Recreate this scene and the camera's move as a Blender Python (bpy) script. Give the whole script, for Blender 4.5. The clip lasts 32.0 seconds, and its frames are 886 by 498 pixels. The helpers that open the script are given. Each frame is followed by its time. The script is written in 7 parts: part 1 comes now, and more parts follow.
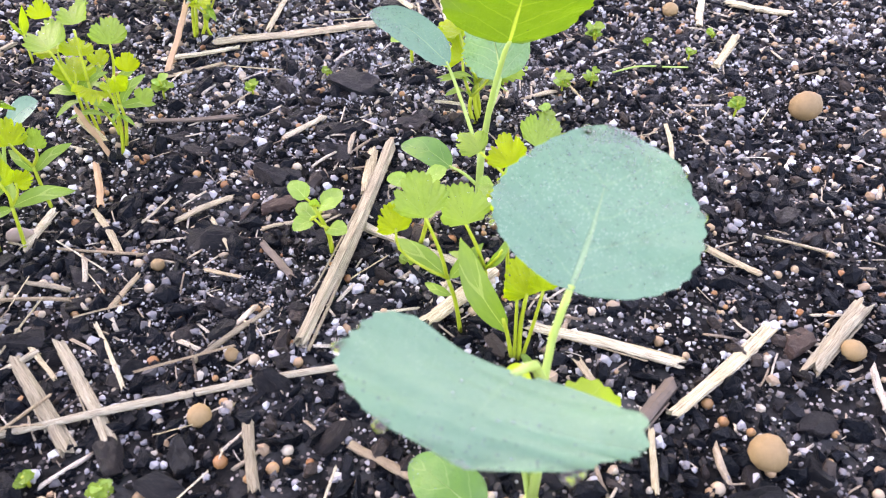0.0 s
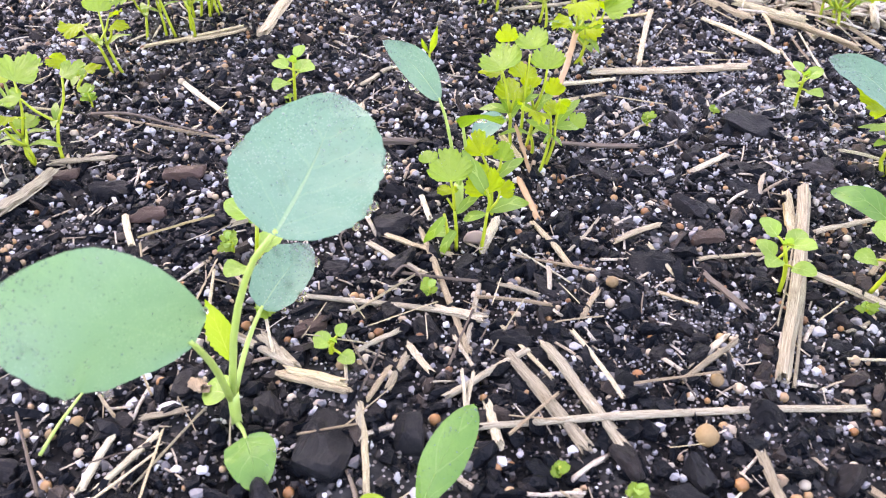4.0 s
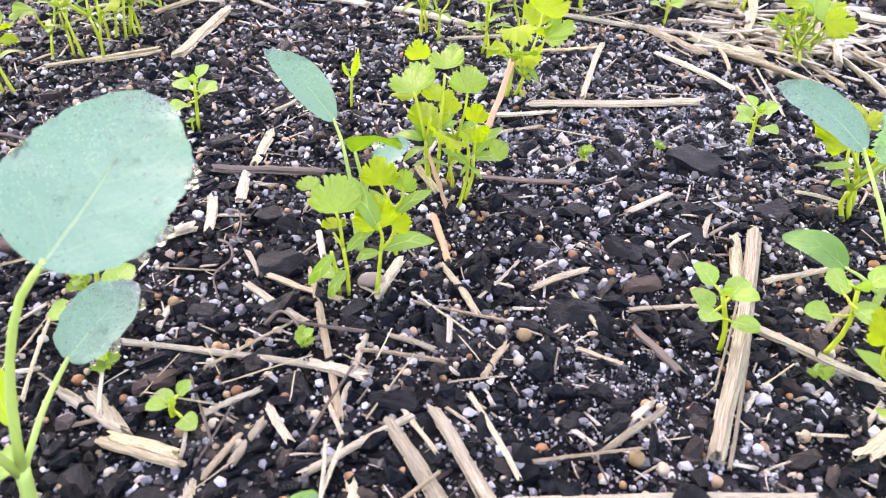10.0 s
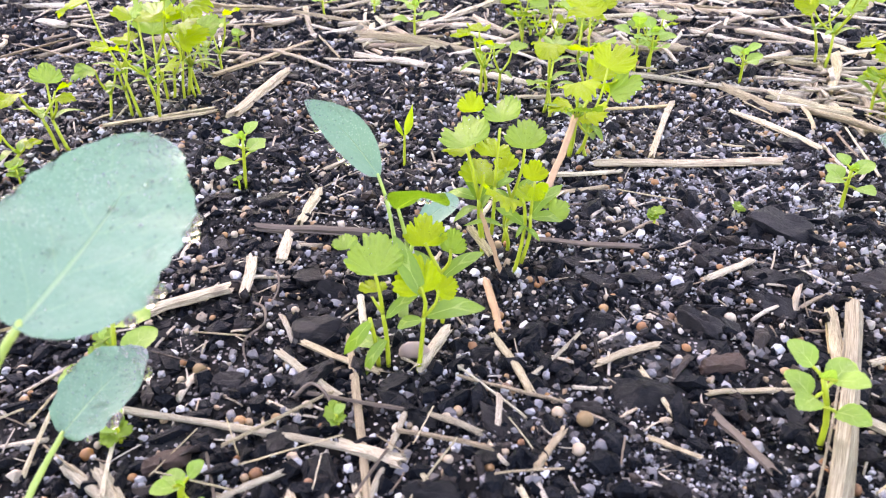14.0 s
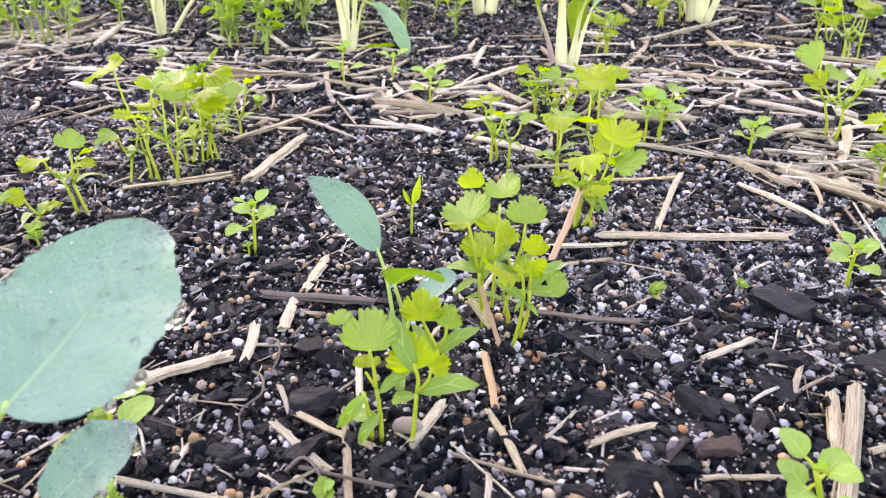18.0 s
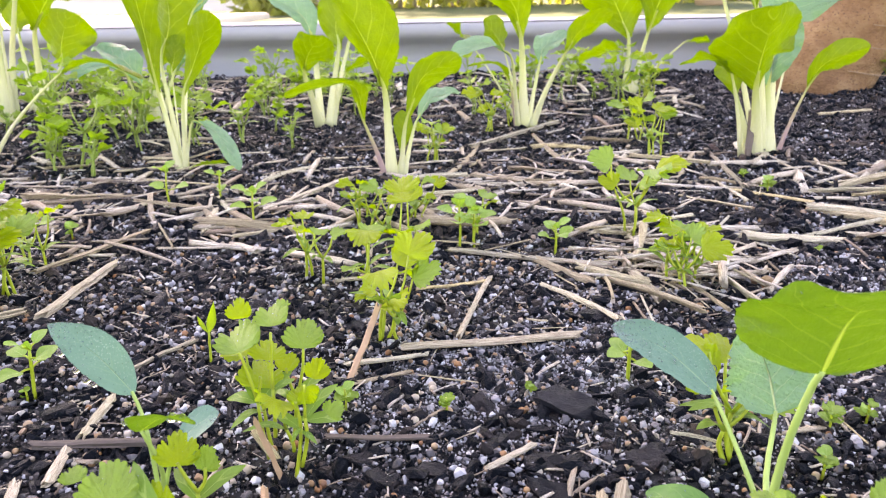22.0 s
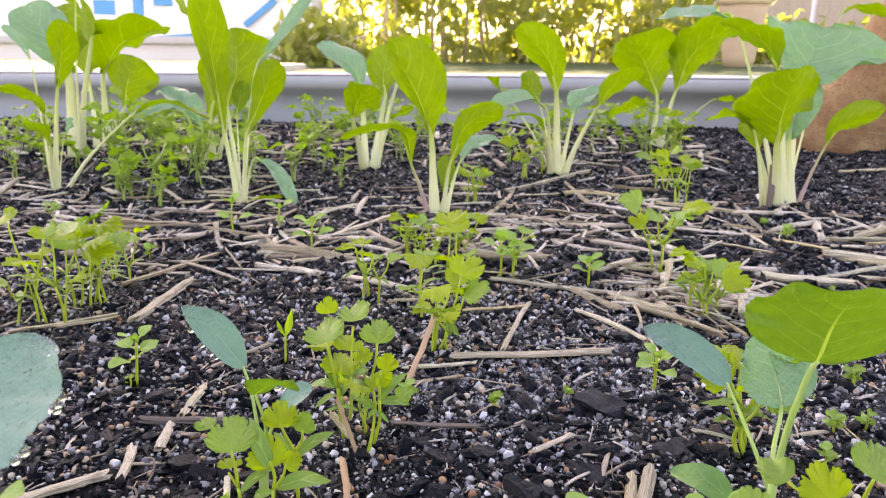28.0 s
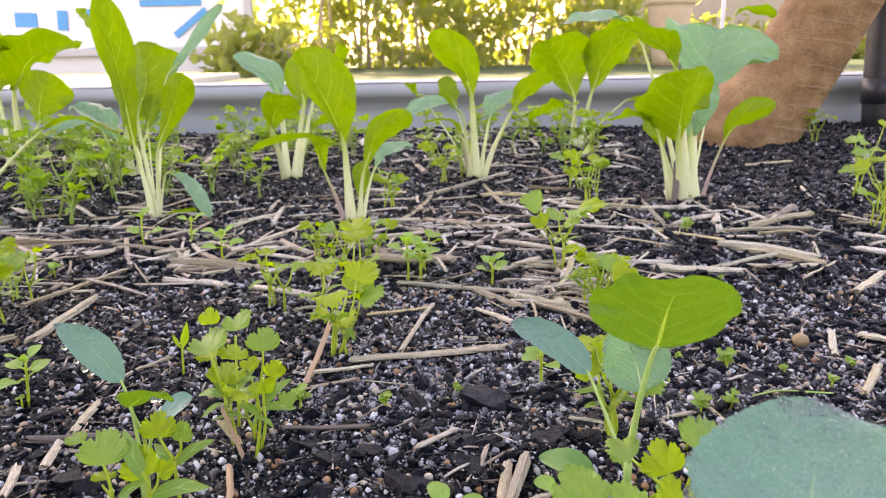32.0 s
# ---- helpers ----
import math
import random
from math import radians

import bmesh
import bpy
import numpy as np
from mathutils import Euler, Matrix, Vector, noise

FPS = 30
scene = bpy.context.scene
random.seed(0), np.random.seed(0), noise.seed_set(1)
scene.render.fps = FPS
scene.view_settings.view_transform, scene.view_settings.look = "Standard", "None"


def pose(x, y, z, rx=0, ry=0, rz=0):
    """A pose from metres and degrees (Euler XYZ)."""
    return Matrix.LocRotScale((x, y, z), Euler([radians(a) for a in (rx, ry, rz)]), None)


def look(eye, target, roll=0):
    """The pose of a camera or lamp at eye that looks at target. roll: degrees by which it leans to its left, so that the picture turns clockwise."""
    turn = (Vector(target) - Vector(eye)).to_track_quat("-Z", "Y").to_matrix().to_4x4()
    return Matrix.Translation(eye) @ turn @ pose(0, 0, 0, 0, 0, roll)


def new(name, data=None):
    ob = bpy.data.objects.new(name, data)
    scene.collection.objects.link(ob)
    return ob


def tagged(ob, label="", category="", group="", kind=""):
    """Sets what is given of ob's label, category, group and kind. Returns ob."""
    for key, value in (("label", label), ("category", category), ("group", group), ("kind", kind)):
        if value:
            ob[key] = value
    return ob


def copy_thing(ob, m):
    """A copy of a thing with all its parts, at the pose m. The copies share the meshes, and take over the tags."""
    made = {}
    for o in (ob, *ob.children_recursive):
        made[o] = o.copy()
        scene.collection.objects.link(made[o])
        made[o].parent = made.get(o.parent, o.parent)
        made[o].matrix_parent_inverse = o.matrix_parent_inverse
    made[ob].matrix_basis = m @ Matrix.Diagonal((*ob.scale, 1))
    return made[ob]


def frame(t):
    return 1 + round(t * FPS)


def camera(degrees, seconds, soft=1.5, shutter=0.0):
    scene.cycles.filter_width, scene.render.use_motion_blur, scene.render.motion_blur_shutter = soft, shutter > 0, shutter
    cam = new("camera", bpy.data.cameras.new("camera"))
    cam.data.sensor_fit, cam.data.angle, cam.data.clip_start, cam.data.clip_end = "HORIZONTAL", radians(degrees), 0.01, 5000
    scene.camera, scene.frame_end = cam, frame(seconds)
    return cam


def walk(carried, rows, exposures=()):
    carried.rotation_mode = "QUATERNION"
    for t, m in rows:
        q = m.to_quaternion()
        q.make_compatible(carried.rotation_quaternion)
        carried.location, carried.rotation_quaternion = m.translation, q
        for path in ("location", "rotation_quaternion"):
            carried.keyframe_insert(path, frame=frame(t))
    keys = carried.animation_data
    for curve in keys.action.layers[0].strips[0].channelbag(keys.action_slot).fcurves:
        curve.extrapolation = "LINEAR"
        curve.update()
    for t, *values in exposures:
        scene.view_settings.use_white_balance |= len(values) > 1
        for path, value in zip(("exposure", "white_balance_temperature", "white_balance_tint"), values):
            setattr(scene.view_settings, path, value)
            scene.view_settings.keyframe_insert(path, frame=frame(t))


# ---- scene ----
EXPO, KELVIN, TINT = 2.7, 9600.0, 39.5
cam = camera(61.64, 32.0, soft=1.1)
cam.data.dof.use_dof = True
cam.data.dof.focus_distance = 0.28
cam.data.dof.aperture_fstop = 36.0
# seconds, eye, a point one metre ahead, roll
PATH = [
    (0, (0.0756, 0.0129, 0.1567), (0.1707, 0.7503, -0.5120), 1.27),
    (0.5, (0.0605, 0.0117, 0.1585), (0.1504, 0.7528, -0.5069), 2.05),
    (1, (0.0408, 0.0078, 0.1603), (0.1124, 0.7527, -0.5030), 2.33),
    (1.5, (0.0218, 0.0034, 0.1597), (0.0739, 0.7540, -0.4990), 2.43),
    (2, (0.0025, -0.0005, 0.1602), (0.0361, 0.7530, -0.4964), 2.35),
    (2.5, (-0.0056, 0.0029, 0.1563), (0.0027, 0.7595, -0.4976), 1.47),
    (3, (-0.0122, 0.0065, 0.1551), (-0.0364, 0.7647, -0.4964), 0.31),
    (3.5, (-0.0190, 0.0071, 0.1592), (-0.0813, 0.7725, -0.4815), -1.05),
    (4, (-0.0225, 0.0063, 0.1602), (-0.1055, 0.7710, -0.4788), -0.43),
    (4.5, (-0.0260, 0.0072, 0.1580), (-0.1286, 0.7749, -0.4745), -0.16),
    (6.5, (-0.0288, 0.0109, 0.1569), (-0.1888, 0.7743, -0.4690), -1.60),
    (7, (-0.0154, 0.0145, 0.1532), (-0.1496, 0.7879, -0.4664), -1.37),
    (7.5, (-0.0022, 0.0177, 0.1458), (-0.1112, 0.7987, -0.4692), -1.23),
    (8, (0.0059, 0.0232, 0.1429), (-0.0791, 0.8075, -0.4717), -0.31),
    (8.5, (0.0141, 0.0252, 0.1416), (-0.0604, 0.8128, -0.4700), -0.37),
    (9, (0.0175, 0.0256, 0.1430), (-0.0419, 0.8176, -0.4647), 0.07),
    (9.5, (0.0111, 0.0289, 0.1398), (-0.0493, 0.8284, -0.4578), 1.05),
    (10, (0.0020, 0.0352, 0.1371), (-0.0670, 0.8418, -0.4499), 1.54),
    (10.5, (-0.0022, 0.0382, 0.1354), (-0.0821, 0.8527, -0.4393), 2.02),
    (11, (-0.0017, 0.0395, 0.1350), (-0.0902, 0.8561, -0.4353), 1.80),
    (11.5, (-0.0009, 0.0421, 0.1355), (-0.0973, 0.8662, -0.4226), 1.12),
    (12, (0.0004, 0.0457, 0.1302), (-0.1041, 0.8777, -0.4146), -0.07),
    (12.5, (0.0031, 0.0498, 0.1299), (-0.1132, 0.8878, -0.4032), -0.16),
    (13, (0.0017, 0.0512, 0.1269), (-0.1285, 0.8900, -0.4017), -0.68),
    (13.5, (0.0025, 0.0537, 0.1259), (-0.1450, 0.8934, -0.3967), -0.62),
    (14, (0.0039, 0.0527, 0.1250), (-0.1583, 0.8962, -0.3871), -0.84),
    (14.5, (0.0039, 0.0533, 0.1258), (-0.1656, 0.8983, -0.3815), -0.40),
    (15, (0.0040, 0.0547, 0.1277), (-0.1798, 0.9039, -0.3674), -0.48),
    (15.5, (0.0028, 0.0572, 0.1268), (-0.2145, 0.9052, -0.3566), -0.85),
    (17.5, (0.0045, 0.0565, 0.1282), (-0.1977, 0.9248, -0.3247), 0.24),
    (18, (0.0106, 0.0544, 0.1311), (-0.1877, 0.9264, -0.3165), -0.64),
    (18.5, (0.0276, 0.0511, 0.1326), (-0.1416, 0.9288, -0.3158), -1.54),
    (19, (0.0390, 0.0466, 0.1363), (-0.0713, 0.9331, -0.3132), -1.25),
    (19.5, (0.0478, 0.0420, 0.1400), (-0.0265, 0.9311, -0.3118), -1.04),
    (20, (0.0568, 0.0380, 0.1421), (0.0141, 0.9258, -0.3161), -1.52),
    (20.5, (0.0588, 0.0439, 0.1426), (0.0404, 0.9591, -0.2598), -0.99),
    (21, (0.0525, 0.0523, 0.1405), (0.0250, 0.9845, -0.2205), -1.04),
    (21.5, (0.0482, 0.0582, 0.1409), (0.0051, 0.9974, -0.1998), -1.25),
    (22, (0.0446, 0.0609, 0.1386), (-0.0084, 1.0033, -0.1918), -1.13),
    (22.5, (0.0402, 0.0627, 0.1381), (-0.0195, 1.0073, -0.1848), -0.96),
    (23, (0.0346, 0.0631, 0.1377), (-0.0327, 1.0138, -0.1649), -0.19),
    (23.5, (0.0379, 0.0535, 0.1379), (-0.0223, 1.0084, -0.1530), 0.49),
    (24, (0.0371, 0.0423, 0.1388), (-0.0230, 1.0010, -0.1393), 1.09),
    (24.5, (0.0383, 0.0353, 0.1374), (-0.0243, 0.9950, -0.1367), 1.38),
    (26.5, (0.0393, 0.0167, 0.1410), (-0.0335, 0.9737, -0.1398), 0.44),
    (27, (0.0366, 0.0168, 0.1394), (-0.0419, 0.9753, -0.1345), 0.43),
    (27.5, (0.0332, 0.0183, 0.1388), (-0.0510, 0.9781, -0.1291), 0.42),
    (28, (0.0348, 0.0167, 0.1393), (-0.0494, 0.9773, -0.1257), 0.31),
    (28.5, (0.0345, 0.0135, 0.1419), (-0.0472, 0.9758, -0.1176), 0.06),
    (29, (0.0350, 0.0124, 0.1424), (-0.0445, 0.9757, -0.1140), 0.01),
    (29.5, (0.0362, 0.0093, 0.1432), (-0.0388, 0.9737, -0.1104), -0.09),
    (30, (0.0430, 0.0076, 0.1423), (-0.0209, 0.9728, -0.1113), -0.58),
    (30.5, (0.0465, 0.0075, 0.1425), (-0.0064, 0.9727, -0.1138), -0.63),
    (31, (0.0482, 0.0065, 0.1436), (0.0033, 0.9719, -0.1134), -0.66),
    (31.5, (0.0523, 0.0067, 0.1434), (0.0182, 0.9726, -0.1131), -0.87),
    (32, (0.0604, 0.0086, 0.1417), (0.0471, 0.9742, -0.1178), -1.02),
]
walk(cam, [(t, look(eye, ahead, roll)) for t, eye, ahead, roll in PATH],
     exposures=[(t, EXPO + stops, KELVIN, TINT) for t, stops in ((0.0, 0.48), (4.0, 0.57), (9.0, 0.62), (16.0, 0.43), (20.0, 0.28), (23.0, 0.08), (27.0, -0.18), (32.0, -0.25))])

# ---- light ----
world = bpy.data.worlds.new("sky_world")
scene.world = world
world.use_nodes = True
wn = world.node_tree.nodes
sky = wn.new("ShaderNodeTexSky")
sky.sky_type, sky.sun_disc = "NISHITA", False
sky.sun_elevation, sky.sun_rotation = radians(42), radians(-30)
world.node_tree.links.new(sky.outputs[0], wn["Background"].inputs[0])
wn["Background"].inputs[1].default_value = 0.15
SUN_WAY = Vector((-0.372, 0.644, 0.669))  # towards the sun
sun = new("sun", bpy.data.lights.new("sun", "SUN"))
sun.data.energy, sun.data.angle, sun.data.color = 4.0, radians(0.6), (1.0, 0.93, 0.82)
sun.matrix_world = look(SUN_WAY * 12, (0, 0, 0))

# ---- materials ----
class Nodes:
    """A material with short calls to add nodes and wires."""

    def __init__(self, name):
        self.mat = bpy.data.materials.new(name)
        self.mat.use_nodes = True
        self.tree = self.mat.node_tree
        self.bsdf = self.tree.nodes["Principled BSDF"]
        self.out = self.tree.nodes["Material Output"]

    def add(self, kind, **values):
        node = self.tree.nodes.new("ShaderNode" + kind)
        for key, value in values.items():
            if key == "op":
                node.operation = value
            elif key == "blend":
                node.data_type, node.blend_type = "RGBA", value
            else:
                node.inputs[key.replace("_", " ")].default_value = value
        return node

    def wire(self, a, b):
        self.tree.links.new(a, b)

    def noise(self, vector, scale, detail=4.0, rough=0.55):
        n = self.add("TexNoise", Scale=scale, Detail=detail, Roughness=rough)
        if vector is not None:
            self.wire(vector, n.inputs["Vector"])
        return n.outputs["Fac"]

    def ramp(self, fac, stops):
        r = self.add("ValToRGB")
        e = r.color_ramp.elements
        while len(e) < len(stops):
            e.new(0.5)
        for el, (pos, col) in zip(e, stops):
            el.position, el.color = pos, (*col, 1.0) if len(col) == 3 else col
        self.wire(fac, r.inputs[0])
        return r.outputs[0]

    def mix(self, fac, a, b, blend="MIX"):
        m = self.add("Mix", blend=blend)
        for value, sock in ((fac, m.inputs[0]), (a, m.inputs[6]), (b, m.inputs[7])):
            if hasattr(value, "is_output"):
                self.wire(value, sock)
            else:
                sock.default_value = value if not isinstance(value, tuple) else (*value[:3], 1.0)
        return m.outputs[2]

    def math(self, op, a, b=0.0, c=0.0):
        m = self.add("Math", op=op)
        for value, sock in zip((a, b, c), m.inputs):
            if hasattr(value, "is_output"):
                self.wire(value, sock)
            else:
                sock.default_value = value
        return m.outputs[0]

    def bump(self, height, strength, distance):
        b = self.add("Bump", Strength=strength, Distance=distance)
        self.wire(height, b.inputs["Height"])
        self.wire(b.outputs[0], self.bsdf.inputs["Normal"])
        return b.outputs[0]

    def coords(self, which="Object"):
        return self.add("TexCoord").outputs[which]


def stretched(n, vector, scale):
    m = n.add("Mapping", Scale=scale)
    n.wire(vector, m.inputs["Vector"])
    return m.outputs[0]


def leaf_material(name, dark, light, vein, gloss=0.45, clear=0.45, fan=False, veins=5.0, speck=0.0, bump=0.35, side_vein=0.42, unit=False, deep=0.0012, glow=(0.62, 0.80, 0.02), rib=1.0, shine=0.45):
    """A thin leaf that lets light through: mottled green, pale midrib and side veins by its UVs."""
    n = Nodes(name)
    uv = n.coords("UV")
    sep = n.add("SeparateXYZ")
    n.wire(uv, sep.inputs[0])
    u = n.math("SUBTRACT", sep.outputs[0], 0.5)
    v = sep.outputs[1]
    obj = n.coords("Object")
    info = n.add("ObjectInfo").outputs["Random"]
    place = uv if unit else obj
    mottle = n.noise(place, 7.0 if unit else 160.0, 5.0, 0.62)
    base = n.mix(mottle, dark, light)
    base = n.mix(n.math("MULTIPLY", info, 0.75 if fan else 0.35), base, light)
    if fan:
        angle = n.math("ARCTAN2", u, n.math("ADD", v, -0.03))
        wave = n.math("ABSOLUTE", n.math("SINE", n.math("MULTIPLY", angle, 6.2)))
        mid = n.math("LESS_THAN", n.math("MULTIPLY", wave, n.math("ADD", v, 0.05)), 0.040)
        line = n.math("MULTIPLY", mid, 0.16)
    else:
        au = n.math("ABSOLUTE", u)
        wide = n.math("MULTIPLY_ADD", v, -0.033, 0.028)
        mid = n.math("SMOOTH_MIN", n.math("MAXIMUM", n.math("MULTIPLY", n.math("SUBTRACT", wide, au), 90.0), 0.0), 1.0, 0.1)
        wob = n.math("MULTIPLY", n.noise(uv, 5.0, 2.0), 0.10)
        slope = n.math("ADD", n.math("MULTIPLY_ADD", au, -0.75, v), wob)
        side = n.math("ABSOLUTE", n.math("SUBTRACT", n.math("FRACT", n.math("MULTIPLY", slope, veins)), 0.5))
        thin = n.math("LESS_THAN", side, n.math("MULTIPLY_ADD", au, -0.10, 0.055))
        line = n.math("MAXIMUM", n.math("MULTIPLY", mid, rib), n.math("MULTIPLY", thin, side_vein))
    col = n.mix(line, base, vein)
    if speck:
        vor = n.add("TexVoronoi", Scale=1700.0)
        n.wire(obj, vor.inputs["Vector"])
        dots = n.math("LESS_THAN", vor.outputs["Distance"], 0.26)
        patch = n.ramp(n.noise(obj, 60.0, 3.0), [(0.35, (0, 0, 0)), (0.7, (1, 1, 1))])
        col = n.mix(n.math("MULTIPLY", n.math("MULTIPLY", dots, patch), speck), col, (0.75, 0.85, 0.82))
    n.wire(col, n.bsdf.inputs["Base Color"])
    n.bsdf.inputs["Roughness"].default_value = gloss
    n.bsdf.inputs["Specular IOR Level"].default_value = shine
    fine = n.noise(place, 45.0 if unit else 900.0, 3.0)
    height = n.math("MULTIPLY_ADD", line, -0.6, n.math("ADD", n.math("MULTIPLY", mottle, 0.7), n.math("MULTIPLY", fine, 0.25)))
    normal = n.bump(height, bump, deep)
    tr = n.add("BsdfTranslucent")
    through_col = n.mix(0.65, col, glow, "MULTIPLY")
    through_col = n.mix(1.0, through_col, (1.7, 1.7, 1.2), "MULTIPLY")
    n.wire(through_col, tr.inputs["Color"])
    n.wire(normal, tr.inputs["Normal"])
    ms = n.add("MixShader", Fac=clear)
    n.wire(n.bsdf.outputs[0], ms.inputs[1])
    n.wire(tr.outputs[0], ms.inputs[2])
    n.wire(ms.outputs[0], n.out.inputs["Surface"])
    return n.mat


def stem_material(name, low, high, gloss=0.4, tip=None):
    n = Nodes(name)
    obj = n.coords("Object")
    streak = n.noise(stretched(n, obj, (1.0, 1.0, 0.12)), 700.0, 3.0)
    col = n.mix(streak, low, high)
    if tip:
        sep = n.add("SeparateXYZ")
        n.wire(n.coords("UV"), sep.inputs[0])
        col = n.mix(n.ramp(sep.outputs[1], [(0.25, (0, 0, 0)), (0.8, (0.95, 0.95, 0.95))]), col, tip)
    n.wire(col, n.bsdf.inputs["Base Color"])
    n.bsdf.inputs["Roughness"].default_value = gloss
    n.bsdf.inputs["Subsurface Weight"].default_value = 0.25
    n.bsdf.inputs["Subsurface Radius"].default_value = (0.004, 0.004, 0.001)
    n.bump(streak, 0.25, 0.0006)
    return n.mat


M_KALE = leaf_material("waxy_blue_green_leaf", (0.080, 0.228, 0.154), (0.140, 0.300, 0.215), (0.25, 0.42, 0.24), 0.36, 0.18, speck=0.22, side_vein=0.16, bump=0.6, glow=(0.50, 0.80, 0.50), rib=0.62, shine=0.30)
M_KALE_SMOOTH = leaf_material("waxy_leaf_with_faint_veins", (0.088, 0.240, 0.158), (0.150, 0.310, 0.215), (0.24, 0.40, 0.25), 0.40, 0.24, speck=0.10, side_vein=0.05, bump=0.5, glow=(0.55, 0.80, 0.42), rib=0.10, shine=0.30)
M_KALE_STEM = stem_material("pale_green_stalk", (0.25, 0.43, 0.085), (0.39, 0.56, 0.17))
M_YOUNG = leaf_material("yellow_green_young_leaf", (0.22, 0.38, 0.02), (0.36, 0.50, 0.05), (0.46, 0.56, 0.14), 0.42, 0.45)
M_COT = leaf_material("glossy_seed_leaf", (0.06, 0.21, 0.05), (0.15, 0.34, 0.07), (0.24, 0.42, 0.14), 0.18, 0.22, veins=3.0, side_vein=0.3, bump=0.6)
M_CORI = leaf_material("lobed_herb_leaf", (0.125, 0.265, 0.030), (0.26, 0.43, 0.070), (0.40, 0.56, 0.20), 0.24, 0.34, fan=True, unit=True, bump=0.7)
# Coriander leaf with the sun shining through put into a yellower colour.
M_CORI_BACKLIT = leaf_material("backlit_herb_leaf", (0.22, 0.36, 0.010), (0.38, 0.50, 0.014), (0.48, 0.60, 0.10), 0.28, 0.52, fan=True, unit=True, bump=0.7)
M_CORI_COT = leaf_material("narrow_seed_leaf", (0.10, 0.26, 0.035), (0.22, 0.38, 0.06), (0.4, 0.54, 0.16), 0.28, 0.36, veins=1.0, unit=True)
M_CORI_DEEP = leaf_material("deeper_green_herb_leaf", (0.13, 0.28, 0.02), (0.27, 0.43, 0.04), (0.36, 0.50, 0.10), 0.34, 0.46, fan=True, unit=True, bump=0.6)
M_CORI_STEM = stem_material("yellow_green_stalk", (0.26, 0.40, 0.02), (0.44, 0.54, 0.05))
M_CORI_STEM_DEEP = stem_material("green_herb_stalk", (0.15, 0.28, 0.04), (0.28, 0.40, 0.08))
M_WEED = leaf_material("soft_weed_leaf", (0.16, 0.37, 0.06), (0.32, 0.52, 0.12), (0.48, 0.64, 0.26), 0.38, 0.4, veins=3.0, unit=True, bump=0.5)
M_BOK = leaf_material("bok_choy_leaf", (0.085, 0.185, 0.006), (0.20, 0.31, 0.014), (0.38, 0.48, 0.12), 0.28, 0.60, veins=6.0, side_vein=0.26, bump=0.8, deep=0.0025)
# Kohlrabi leaf against the light: the yellow green backlight is in its colour.
M_KALE_BACKLIT = leaf_material("backlit_kohlrabi_leaf", (0.065, 0.165, 0.018), (0.13, 0.25, 0.028), (0.30, 0.42, 0.10), 0.35, 0.50, veins=5.0, side_vein=0.20, bump=0.6, deep=0.002)
# Second bok choy leaf: sky reflection put into a bluer, paler, glossier colour.
M_BOK_SKYLIT = leaf_material("skylit_bok_choy_leaf", (0.105, 0.290, 0.150), (0.215, 0.440, 0.255), (0.48, 0.62, 0.40), 0.22, 0.30, veins=6.0, side_vein=0.24, bump=0.9, deep=0.004, shine=0.8)
M_BOK_STEM = stem_material("white_crisp_stalk", (0.58, 0.63, 0.30), (0.76, 0.78, 0.50), 0.30, (0.33, 0.45, 0.07))
M_BOK_PURPLE = stem_material("purple_tinged_stalk", (0.38, 0.22, 0.24), (0.58, 0.46, 0.38), 0.38, (0.40, 0.52, 0.10))


def soil_material():
    n = Nodes("dark_potting_soil")
    obj = n.coords("Object")
    coarse = n.noise(obj, 26.0, 6.0, 0.65)
    fine = n.noise(obj, 420.0, 8.0, 0.7)
    col = n.ramp(coarse, [(0.3, (0.004, 0.004, 0.0045)), (0.48, (0.012, 0.013, 0.0135)), (0.68, (0.080, 0.088, 0.090))])
    vor = n.add("TexVoronoi", Scale=640.0)
    n.wire(obj, vor.inputs["Vector"])
    grain = n.math("LESS_THAN", vor.outputs["Distance"], 0.33)
    pick = n.add("SeparateColor")
    n.wire(vor.outputs["Color"], pick.inputs[0])
    lit = n.math("GREATER_THAN", pick.outputs[0], n.math("MULTIPLY_ADD", coarse, -0.9, 0.92))
    sand = n.ramp(pick.outputs[1], [(0.0, (0.20, 0.17, 0.15)), (0.5, (0.36, 0.33, 0.31)), (1.0, (0.60, 0.58, 0.56))])
    col = n.mix(n.math("MULTIPLY", grain, lit), col, sand)
    n.wire(col, n.bsdf.inputs["Base Color"])
    n.bsdf.inputs["Roughness"].default_value = 0.8
    n.bsdf.inputs["Specular IOR Level"].default_value = 0.08
    h = n.math("ADD", n.math("MULTIPLY", fine, 1.0), n.math("MULTIPLY", n.math("MULTIPLY", grain, lit), 0.5))
    n.bump(h, 0.9, 0.002)
    return n.mat


